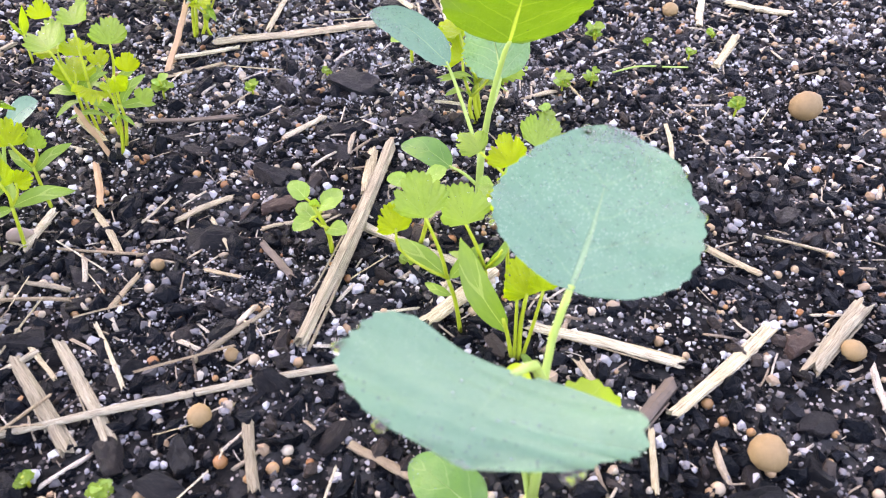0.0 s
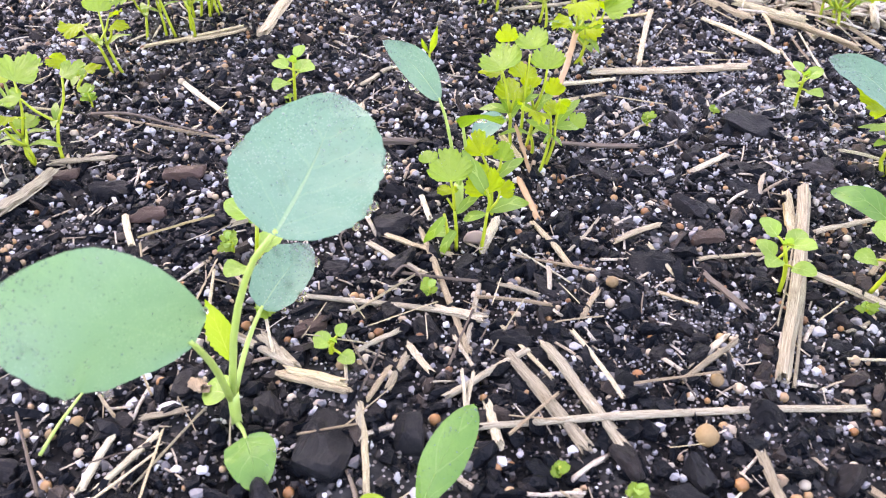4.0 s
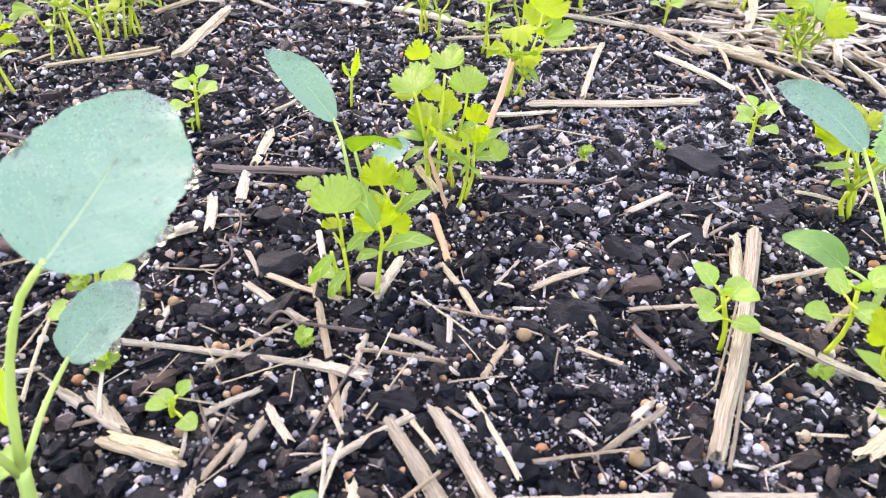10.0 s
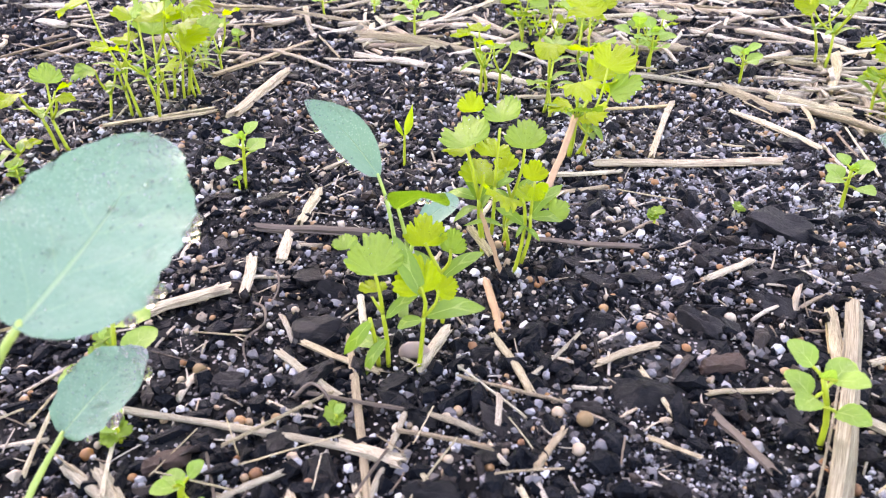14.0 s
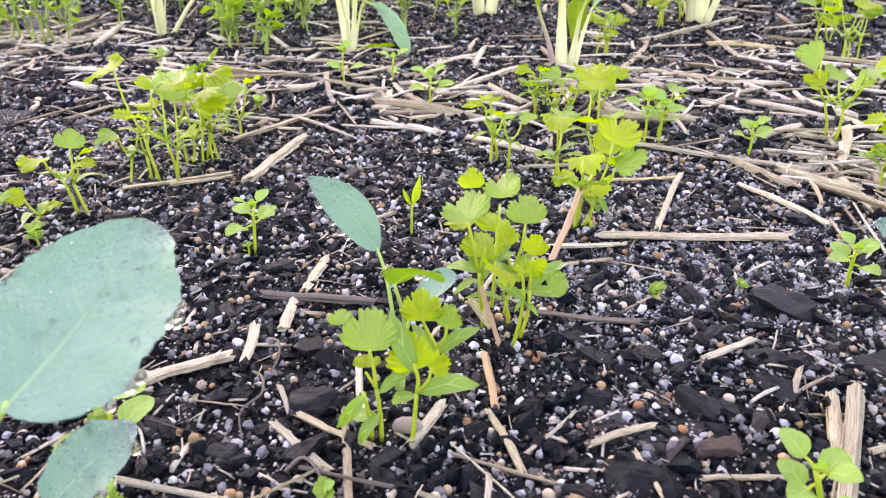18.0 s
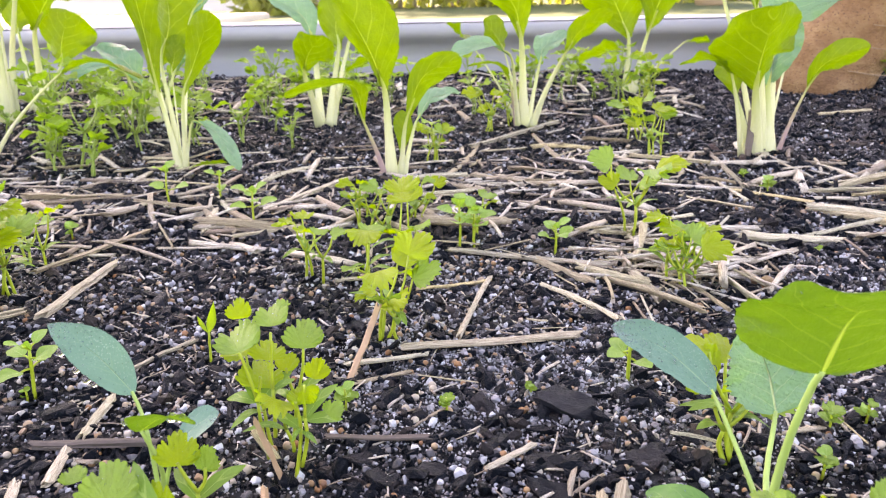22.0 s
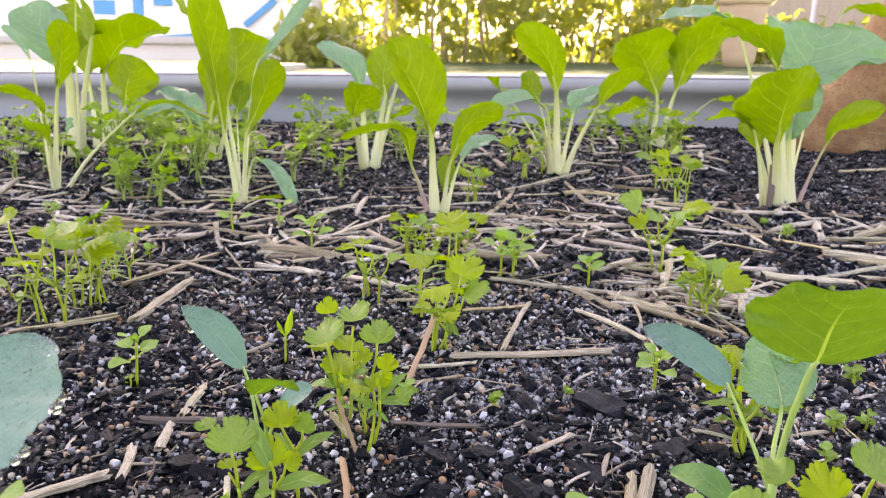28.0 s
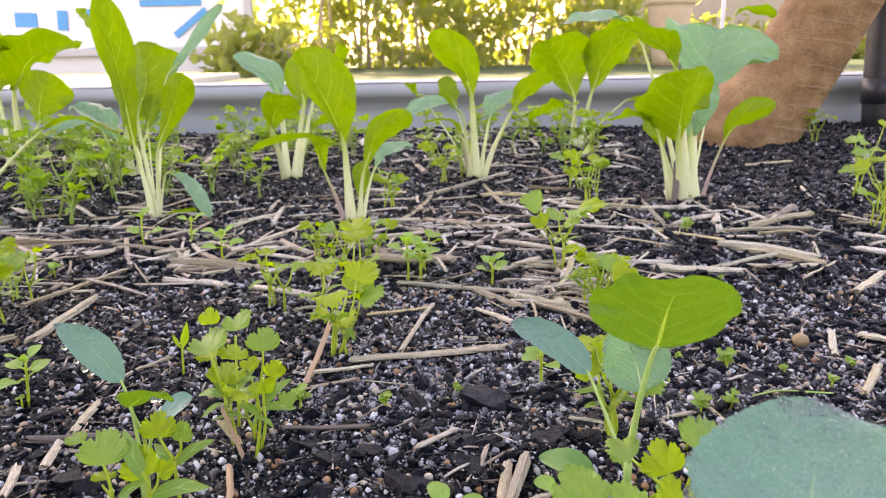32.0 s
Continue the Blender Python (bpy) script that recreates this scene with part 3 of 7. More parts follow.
def turned(rng, count, flat):
    """Random turns: any heading, tipped by up to flat radians."""
    a, b, c = rng.uniform(0, 2 * np.pi, count), rng.normal(0, flat, count), rng.normal(0, flat, count)
    ca, sa, cb, sb, cc, sc = np.cos(a), np.sin(a), np.cos(b), np.sin(b), np.cos(c), np.sin(c)
    z = np.zeros(count)
    o = np.ones(count)
    ra = np.array([[ca, -sa, z], [sa, ca, z], [z, z, o]]).transpose(2, 0, 1)
    rb = np.array([[o, z, z], [z, cb, -sb], [z, sb, cb]]).transpose(2, 0, 1)
    rc = np.array([[cc, z, sc], [z, o, z], [-sc, z, cc]]).transpose(2, 0, 1)
    return ra @ rb @ rc


def strewn(name, shapes, places, sizes, flat, material, smooth, seed, uv=False):
    """Many loose pieces joined in one mesh."""
    rng = np.random.default_rng(seed)
    kind = rng.integers(0, len(shapes), len(places))
    all_v, all_f, all_uv, base = [], [], [], 0
    for k, shape in enumerate(shapes):
        v, f = shape[:2]
        pick = np.nonzero(kind == k)[0]
        if not len(pick):
            continue
        r = turned(rng, len(pick), flat)
        out = np.einsum("nij,vj->nvi", r, v) * sizes[pick][:, None, None] + places[pick][:, None, :]
        all_v.append(out.reshape(-1, 3))
        all_f.append((f[None] + (base + np.arange(len(pick)) * len(v))[:, None, None]).reshape(-1, f.shape[1]))
        if uv:
            all_uv.append(np.tile(shape[2], (len(pick), 1)))
        base += len(pick) * len(v)
    verts, faces = np.concatenate(all_v), np.concatenate(all_f)
    me = bpy.data.meshes.new(name)
    me.vertices.add(len(verts))
    me.vertices.foreach_set("co", verts.astype(np.float32).ravel())
    side = faces.shape[1]
    me.loops.add(faces.size)
    me.loops.foreach_set("vertex_index", faces.astype(np.int32).ravel())
    me.polygons.add(len(faces))
    me.polygons.foreach_set("loop_start", np.arange(0, faces.size, side, dtype=np.int32))
    me.polygons.foreach_set("use_smooth", np.full(len(faces), smooth))
    if uv:
        layer = me.uv_layers.new(name="UVMap")
        layer.data.foreach_set("uv", np.concatenate(all_uv)[faces.ravel()].astype(np.float32).ravel())
    me.update(calc_edges=True)
    me.validate()
    me.materials.append(material)
    return me


def scattered(rng, count, x0, x1, y0, y1, lift, patchy=0.0):
    """Places on the soil; patchy ones gather in drifts."""
    x, y = rng.uniform(x0, x1, count), rng.uniform(y0, y1, count)
    if patchy:
        drift = np.array([noise.noise((p * 16, q * 16, 7.0)) for p, q in zip(x, y)])
        keep = rng.random(count) < np.clip(1 - patchy + patchy * (drift * 1.6 + 0.5), 0.08, 1)
        x, y = x[keep], y[keep]
    z = np.array([soil_z(a, b) for a, b in zip(x, y)])
    return np.stack([x, y, z + lift], 1)

# ---- the bed, the yard and what closes the view ----
def steps(marks):
    out = []
    for a, b, s in marks:
        out += list(np.arange(a, b, s))
    return out + [marks[-1][1]]


xs = steps([(-1.2, -0.45, 0.03), (-0.45, -0.26, 0.01), (-0.26, 0.32, 0.0045), (0.32, 0.6, 0.01), (0.6, 1.2, 0.03)])
ys = steps([(-0.35, 0.06, 0.03), (0.06, 0.45, 0.0045), (0.45, 0.8, 0.008), (0.8, 1.33, 0.02)])
verts = [(x, y, soil_z(x, y)) for y in ys for x in xs]
w = len(xs)
faces = [(j * w + i, j * w + i + 1, (j + 1) * w + i + 1, (j + 1) * w + i) for j in range(len(ys) - 1) for i in range(w - 1)]
soil = new("soil", mesh_of("soil", verts, faces, M_SOIL))
tagged(soil, "dark damp potting soil with charcoal and pale grit", "soil", kind="structure")

ground = new("ground", mesh_of("ground", [(-60, -60, -0.03), (60, -60, -0.03), (60, 60, -0.03), (-60, 60, -0.03)], [(0, 1, 2, 3)], M_LAWN))
tagged(ground, "mown green lawn round the raised bed", "lawn", kind="structure")


def rim_side(name, a, b):
    """One side of the planter: wall with a hollow inner face, rolled bead and a flat ledge on top."""
    a, b = Vector((*a, 0)), Vector((*b, 0))
    way = (b - a).normalized()
    outw = Vector((way.y, -way.x, 0)) * -1
    prof = [(0.0, -0.06), (0.0, 0.012), (0.008, 0.020), (0.014, 0.032), (0.012, 0.046), (0.004, 0.056), (-0.006, 0.062), (-0.010, 0.068),
            (-0.010, 0.076), (-0.006, 0.082), (0.004, 0.086)]
    top = [(0.004, 0.0875), (0.014, 0.0905), (0.060, 0.0905), (0.066, 0.086), (0.066, 0.070), (0.058, 0.064), (0.05, 0.03), (0.05, -0.06)]
    ob = thing(name, 0, 0, 0, "grey moulded planter wall with a flat pale ledge", "planter wall")
    ob["kind"] = "structure"
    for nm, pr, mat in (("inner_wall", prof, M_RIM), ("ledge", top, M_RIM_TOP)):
        n = 24
        vs, fs = [], []
        for k in range(n + 1):
            c = a + (b - a) * (k / n)
            for o, z in pr:
                vs.append(c + outw * o + Vector((0, 0, z)))
        q = len(pr)
        for k in range(n):
            for s in range(q - 1):
                fs.append((k * q + s, (k + 1) * q + s, (k + 1) * q + s + 1, k * q + s + 1))
        part(nm, mesh_of(nm, vs, fs, mat), ob)
    return ob


rim_side("planter_wall_north", (-1.2, 1.325), (1.2, 1.325))
rim_side("planter_wall_east", (1.2, 1.325), (1.2, -0.35))
rim_side("planter_wall_west", (-1.2, -0.35), (-1.2, 1.325))
rim_side("planter_wall_south", (1.2, -0.35), (-1.2, -0.35))


def bevelled_box(name, size, material, bevel=0.004):
    bm = bmesh.new()
    bmesh.ops.create_cube(bm, size=1.0)
    bmesh.ops.scale(bm, vec=size, verts=bm.verts)
    bmesh.ops.bevel(bm, geom=bm.edges[:], offset=bevel, segments=2, affect="EDGES")
    me = bpy.data.meshes.new(name)
    bm.to_mesh(me)
    bm.free()
    me.materials.append(material)
    return me


# paved strip and the white trailer with blue stripes beyond the bed
pave = new("pavement", bevelled_box("pavement", (5.6, 2.6, 0.05), M_PAVE, 0.01))
pave.location = (-4.2, 4.0, -0.015)
tagged(pave, "pale sunlit concrete paving beyond the bed", "paving", kind="structure")

trailer = thing("trailer", -3.55, 7.2, -0.03, "white painted trailer with slanting blue stripes", "trailer")
part("side_panel", bevelled_box("side_panel", (3.5, 0.06, 1.7), M_WHITE, 0.02), trailer, m=pose(0, 0, 1.05))
part("lower_rail", bevelled_box("lower_rail", (3.56, 0.10, 0.07), M_RIM_TOP, 0.01), trailer, m=pose(0, -0.04, 0.2))
part("skirt", bevelled_box("skirt", (3.3, 0.05, 0.18), M_WHITE, 0.01), trailer, m=pose(0, 0.02, 0.10))
for k, (x, z, lx, lz, turn) in enumerate(((-0.31, 0.50, 0.21, 0.13, 2), (0.03, 0.49, 0.18, 0.10, 94), (0.28, 0.55, 0.18, 0.07, 0), (1.05, 0.63, 0.57, 0.06, 0), (1.22, 0.45, 0.38, 0.06, -37), (0.38, 0.23, 0.40, 0.04, -4))):
    part("blue_stripe", bevelled_box("blue_stripe", (lx, 0.012, lz), M_BLUE, 0.004), trailer, "blue painted stripe", pose(x, -0.034 - 0.004 * k, z, 0, turn, 0))
part("end_post", bevelled_box("end_post", (0.07, 0.10, 1.8), M_RIM_TOP, 0.01), trailer, m=pose(1.76, -0.02, 0.95))


def hedge(name, x0, x1, y0, y1, high, count, seed, label):
    rng = np.random.default_rng(seed)
    ob = thing(name, 0, 0, 0, label, "hedge")
    leaf = []
    for k in range(5):
        a = 0.5 + 0.15 * k / 5
        v = np.array([(0, 0, 0), (-a * 0.5, 0.5, 0.08), (0, 0.5, 0.0), (a * 0.5, 0.5, 0.08), (0, 1.1, -0.12)])
        leaf.append((v, np.array([(0, 2, 1), (0, 3, 2), (1, 2, 4), (2, 3, 4)]), np.array([(0.5, 0), (0, 0.5), (0.5, 0.5), (1, 0.5), (0.5, 1.0)])))
    c = rng.uniform(0, 1, (count // 24, 3))
    cx = x0 + (x1 - x0) * c[:, 0]
    cy = y0 + (y1 - y0) * c[:, 1]
    cz = high * c[:, 2] ** 1.1
    cen = np.repeat(np.stack([cx, cy, cz], 1), 24, 0)
    p = cen + rng.normal(0, 0.10, cen.shape)
    p[:, 2] = np.abs(p[:, 2]) - 0.02
    me = strewn("leaves", leaf, p, rng.uniform(0.05, 0.17, len(p)), 0.9, M_HEDGE, False, seed, uv=True)
    part("foliage", me, ob)["kind"] = "stuff"
    for k in range(26):
        x, y = rng.uniform(x0, x1), rng.uniform(y0 + 0.15, y1)
        t = rng.normal(0, 0.12, 4)
        part("branch", tube("branch", [(x, y, -0.05), (x + t[0], y + t[1], 0.5 * high), (x + t[0] + t[2], y + t[1] + t[3], high * 0.95)], 0.018, 0.006, M_WOOD, 6, 5), ob)
    return ob


hedge("hedge", -1.75, 1.95, 7.4, 8.6, 2.7, 11500, 5, "sunlit leafy green hedge beyond the lawn")
hedge("shrub", 2.3, 4.6, 8.0, 8.9, 0.30, 1500, 6, "loose green shrub beside the board fence")
hedge("shrub", -1.75, -1.25, 6.0, 6.4, 0.22, 900, 7, "low green shrub beside the trailer")

fence = thing("board_fence", 0, 9.6, -0.03, "weathered brown board fence behind the hedge", "fence")
board = bevelled_box("board", (0.151, 0.022, 1.8), M_WOOD, 0.004)
for k in range(30):
    part("board", board, fence, m=pose(1.55 + 0.152 * k, 0, 0.9, 0, 0, 0))
for z in (0.4, 1.4):
    part("rail", bevelled_box("rail", (4.6, 0.04, 0.09), M_WOOD), fence, m=pose(3.75, 0.032, z))
pot = thing("garden_pot", 1.92, 6.6, -0.03, "sandy beige clay garden pot standing on the lawn", "pot")
part("pot_body", tube("pot_body", [(0, 0, 0.005), (0, 0, 0.26), (0, 0, 0.52)], 0.12, 0.19, M_CLAY_POT, 18, 6), pot)
part("pot_rim", tube("pot_rim", [(0, 0, 0.50), (0, 0, 0.56)], 0.205, 0.205, M_CLAY_POT, 18, 2), pot)

# tree with its leaning trunk in the bed
tree = thing("tree", 0.497, 1.115, 0.0, "leaning tan tree trunk with ring scars on its smooth bark", "tree")
LEAN = Vector((0.56, 0.06, 1.0))
trunk_line = [Vector((-0.015, 0, -0.03)), Vector((0, 0, 0.02)), LEAN * 0.12, LEAN * 0.3, LEAN * 0.7, LEAN * 1.3 + Vector((-0.05, 0, 0)), LEAN * 1.9 + Vector((-0.2, 0, 0))]


def trunk_mesh():
    line = curve_through(trunk_line, 60)
    vs, fs, n = [], [], 40
    for k, c in enumerate(line):
        ahead = (line[min(k + 1, 60)] - line[max(k - 1, 0)]).normalized()
        b = (Vector((0, 1, 0)) - ahead * ahead.y).normalized()
        a = b.cross(ahead)
        z = c.z
        r = 0.066 - 0.03 * min(z, 0.5) - 0.006 * min(z, 1.5) + 0.018 * math.exp(-max(z, 0) / 0.035)
        for s in range(n):
            t = 2 * math.pi * s / n
            q = r * (1 + 0.03 * noise.noise((math.cos(t) * 1.5, math.sin(t) * 1.5, z * 6)) + 0.015 * noise.noise((math.cos(t) * 5, math.sin(t) * 5, z * 30)))
            vs.append(c + a * (math.cos(t) * q) + b * (math.sin(t) * q))
    for k in range(60):
        for s in range(n):
            fs.append((k * n + s, k * n + (s + 1) % n, (k + 1) * n + (s + 1) % n, (k + 1) * n + s))
    return mesh_of("trunk", vs, fs, M_BARK)


trunk = part("trunk", trunk_mesh(), tree)
for k, (h, span, at) in enumerate(((0.030, 2.6, -1.0), (0.060, 3.0, -1.3), (0.086, 2.2, -0.5), (0.112, 3.0, -1.1), (0.146, 2.6, -0.8), (0.170, 2.0, -1.6), (0.200, 3.0, -1.0), (0.232, 2.4, -0.8))):
    c, r = LEAN * h, 0.0662 - 0.036 * h + 0.018 * math.exp(-h / 0.035)
    arc = []
    for q in range(13):
        t = at - 0.6 + span * (q / 12 - 0.5)
        arc.append(c + Vector((math.cos(t) * r * 1.14, math.sin(t) * r, 0)) + LEAN * (0.003 * noise.noise((q * 0.35, k * 3.1, 0)) - 0.16 * math.cos(t) * r))
    part("leaf_scar", tube("leaf_scar", arc, 0.0011, 0.0007, M_SCAR, 6, 24, 0.7, LEAN), trunk, "pale raised ring scar")
# unseen branches, added to reach towards the shading leaves
for k in range(7):
    a = k * 0.9
    top = trunk_line[-1]
    part("branch", tube("branch", [top, top + Vector((math.cos(a) * 0.5, math.sin(a) * 0.5 + 0.3, 0.35)), top + Vector((math.cos(a) * 1.1 - 0.4, math.sin(a) * 1.1 + 0.9, 0.55))], 0.035, 0.012, M_BARK, 8, 6), tree)


# Leaf mass out of view, added to keep direct sun off the bed.
def crown(seed):
    rng = np.random.default_rng(seed)
    v = np.array([(0, 0, 0), (-0.26, 0.5, 0.05), (0, 0.5, 0.0), (0.26, 0.5, 0.05), (0, 1.1, -0.1)])
    shape = (v, np.array([(0, 2, 1), (0, 3, 2), (1, 2, 4), (2, 3, 4)]), np.array([(0.5, 0), (0, 0.5), (0.5, 0.5), (1, 0.5), (0.5, 1.0)]))
    count = 6400
    d = rng.normal(0, 1, (count, 3))
    d /= np.linalg.norm(d, axis=1)[:, None]
    p = d * (rng.uniform(0.1, 1, (count, 1)) ** 0.45) * np.array([1.35, 1.15, 0.38])
    p += np.array([-1.45, 3.15, 2.6]) - np.array([0.497, 1.115, 0])
    me = strewn("crown", [shape], p, rng.uniform(0.16, 0.3, count), 0.5, M_HEDGE, False, seed, uv=True)
    part("crown", me, tree, "broad green leaves out of view, added to shade the bed")["kind"] = "stuff"


crown(9)

pipe = thing("upright_pipe", 0.775, 1.265, 0.0, "black plastic pipe standing beside the tree", "pipe")
part("tube", tube("tube", [(0, 0, -0.02), (-0.012, 0, 0.15), (-0.03, 0, 0.55)], 0.026, 0.026, M_BLACK, 14, 6), pipe)
part("collar", tube("collar", [(-0.004, 0, 0.045), (-0.006, 0, 0.085)], 0.030, 0.030, M_BLACK, 14, 2), pipe)
cane = thing("thin_cane", 0.553, 1.42, -0.03, "thin pale cane standing behind the planter wall", "cane")
part("cane_rod", tube("cane_rod", [(0, 0, 0), (0.004, 0, 0.5)], 0.004, 0.004, M_WHITE, 6, 3), cane)

# ---- loose pieces on the soil ----
def chip_mesh(name, material, seed, squash, shape=BALL, amount=0.22, smooth=False):
    v, f = lumpy(shape, amount, squash, seed)
    return mesh_of(name, v, [tuple(int(i) for i in q) for q in f], material, smooth)


def lay(name, me, x, y, size, turn, tip, label, category, group, sink=0.2):
    ob = new(name, me)
    ob.matrix_basis = Matrix.Translation((x, y, soil_z(x, y) + size * sink)) @ Euler((tip, tip * 0.6, turn)).to_matrix().to_4x4() @ Matrix.Diagonal((size, size, size, 1))
    return tagged(ob, label, category, group)


def slab_mesh(name, material, seed, thick):
    v, f = chunk(seed, thick)
    return mesh_of(name, v, [tuple(int(i) for i in q) for q in f], material, False)


CHIPS = [slab_mesh("charcoal_chip", M_CHAR_THING, k, 0.24 + 0.03 * k) for k in range(8)]
RED = [slab_mesh("bark_chip", M_REDCHIP, 20 + k, 0.46) for k in range(3)]
CLAY = [chip_mesh("clay_pebble", M_CLAY, 30 + k, (1.0, 0.94, 0.88), BALL, 0.04, True) for k in range(3)]

CL, CG = "black charred bark chip half sunk in soil", "charcoal chips"
for x, y, s, a in ((-0.0653, 0.118, 0.0165, 1.4), (-0.0590, 0.2080, 0.0125, 0.4), (0.0725, 0.286, 0.0150, -0.15), (-0.1697, 0.2175, 0.0095, 0.4),
                   (-0.0333, 0.1597, 0.006, 0.5), (-0.0563, 0.1658, 0.0075, 1.2), (-0.0469, 0.1368, 0.006, 0.2), (0.081, 0.137, 0.0085, 2.2),
                   (0.0632, 0.2425, 0.0104, -0.33), (0.0608, 0.2265, 0.0090, -0.12), (0.0932, 0.2550, 0.0104, 0.19),
                   (0.0650, 0.2540, 0.0098, 0.41), (0.0415, 0.2280, 0.0092, -0.45), (0.0058, 0.2575, 0.0080, 0.39), (0.0142, 0.2272, 0.0070, 0.23),
                   (0.0285, 0.2515, 0.0070, 0.25), (0.0345, 0.2170, 0.0066, 0.22), (-0.0154, 0.2060, 0.0060, 0.23), (0.0254, 0.1955, 0.0104, 0.09), (0.0119, 0.1872, 0.0052, 0.37),
                   (-0.0429, 0.1570, 0.0080, -1.14), (-0.0193, 0.1556, 0.0080, 0.29), (-0.0098, 0.1522, 0.0062, 0.24), (-0.0068, 0.1590, 0.0056, -0.80), (-0.0079, 0.1804, 0.0092, -0.49),
                   (-0.0257, 0.1774, 0.0054, -0.13), (0.0763, 0.1640, 0.0060, -0.25), (-0.0735, 0.1660, 0.0066, 0.9), (0.0250, 0.1560, 0.0064, 0.7), (0.0480, 0.1600, 0.0060, 2.4)):
    lay("charcoal_chip", CHIPS[int(x * 1e4) % 8], x, y, s * 0.62, a, 0.2, CL, "charcoal chip", CG, 0.1)
for x, y, s, a in ((0.0456, 0.2115, 0.0075, 0.2), (-0.1455, 0.231, 0.0095, 0.1), (-0.0787, 0.1563, 0.0065, 0.4), (0.088, 0.132, 0.0085, 2.3), (-0.192, 0.225, 0.008, 0.3), (0.19, 0.135, 0.007, 0.4), (-0.15, 0.205, 0.009, 0.2), (0.259, 0.668, 0.010, 1.2), (0.305, 0.705, 0.009, 0.4), (0.245, 0.712, 0.010, 2.0)):
    lay("bark_chip", RED[int(y * 1e4) % 3], x, y, s * 0.66, a, 0.1, "reddish brown bark chip lying on dark soil", "bark chip", "reddish bark chips")
for x, y, s in ((0.0311, 0.1263, 0.0032), (0.2501, 0.2513, 0.0066), (0.1658, 0.1017, 0.0049), (0.2030, 0.1299, 0.0034), (0.1817, 0.4005, 0.0039), (0.2269, 0.3438, 0.0040),
                (0.0116, 0.1835, 0.0021), (0.0370, 0.1455, 0.0021), (-0.0864, 0.1872, 0.0019), (-0.136, 0.112, 0.0017), (-0.131, 0.116, 0.0019)):
    lay("clay_pebble", CLAY[int(x * 1e4) % 3], x, y, s, x * 40, 0.3, "round ochre clay pebble lying on the soil", "pebble", "clay pebbles", 0.75)
rng = random.Random(12)
for k in range(290):
    x, y = rng.uniform(-0.24, 0.28), 0.085 + 0.42 * rng.random() ** 1.2
    lay("charcoal_chip", CHIPS[k % 8], x, y, 0.0016 + 0.0038 * rng.random() ** 1.4, rng.uniform(0, 6.28), rng.gauss(0, 0.3), CL, "charcoal chip", CG)

nrng = np.random.default_rng(3)
ROUND = [lumpy(BALL, 0.03, (1, nrng.uniform(0.9, 1), nrng.uniform(0.85, 1)), 100 + k) for k in range(4)]
QUARTZ = [lumpy(ICO, 0.3, (1, nrng.uniform(0.65, 1), nrng.uniform(0.5, 0.85)), 110 + k) for k in range(9)]
SMALL = [lumpy(ICO, 0.28, (1, nrng.uniform(0.7, 1), nrng.uniform(0.6, 0.9)), 120 + k) for k in range(7)]
FLAKE = [slab(5 + k % 2, nrng.uniform(0.18, 0.5), 140 + k) for k in range(8)]
FLAKE += [(v * np.array([0.95, 0.74, 0.80]), f) for v, f in (chunk(190 + k, nrng.uniform(0.45, 0.95), 0) for k in range(12))]
FLAKE += [(v * np.array([1.9, 0.55, 0.75]), f) for v, f in (slab(5, 0.4, 160 + k) for k in range(4))]
FAR_FLAKE = [slab(4, nrng.uniform(0.2, 0.5), 170 + k) for k in range(6)]
BITTY = [lumpy(OCTA, 0.3, (1, nrng.uniform(0.7, 1), nrng.uniform(0.6, 0.9)), 180 + k) for k in range(7)]


def stuff(name, me, label, category):
    return tagged(new(name, me), label, category, kind="stuff")


def sized(rng, count, a, b, power=2.2):
    return a + (b - a) * rng.random(count) ** power


NEAR = (-0.34, 0.36, 0.07, 0.45)
MID = (-0.45, 0.5, 0.45, 0.80)
FAR = (-0.85, 0.85, 0.80, 1.32)
p = scattered(nrng, 7600, *NEAR, 0.0008)
# Near grit thins towards the front: sparser there, and imitating the dimmer light.
p = p[nrng.random(len(p)) < 0.52 + 2.1 * (p[:, 1] - 0.07)]
stuff("pale_grit", strewn("pale_grit", QUARTZ, p, sized(nrng, len(p), 0.0009, 0.0023, 1.8), 0.8, M_GRIT, False, 31), "angular white and grey grit on the soil", "grit")
p = scattered(nrng, 35000, *NEAR, 0.0006, 0.7)
p = p[nrng.random(len(p)) < (0.40 + 1.9 * (p[:, 1] - 0.07)) * np.clip(0.85 + 3.5 * (p[:, 0] + 0.03), 0.5, 1.0)]
stuff("small_grit", strewn("small_grit", SMALL, p, sized(nrng, len(p), 0.0005, 0.0012, 1.6), 0.8, M_GRIT, False, 30), "small pale grit mixed into the soil", "grit")
p = scattered(nrng, 76000, *NEAR, 0.0004, 0.85)
p = p[nrng.random(len(p)) < (0.28 + 1.7 * (p[:, 1] - 0.07)) * np.clip(0.85 + 3.5 * (p[:, 0] + 0.03), 0.45, 1.0)]
drift = [(0.045, 0.293, 0.036, 0.022, 5000), (0.030, 0.166, 0.020, 0.014, 1300), (0.062, 0.332, 0.032, 0.016, 2600), (0.160, 0.285, 0.034, 0.030, 2200)]
ash = np.concatenate([np.stack([nrng.normal(x, u, m), nrng.normal(y, v, m), np.zeros(m)], 1) for x, y, u, v, m in drift])
ash[:, 2] = [soil_z(x, y) + 0.0006 for x, y, _ in ash]
p = np.concatenate([p, ash])
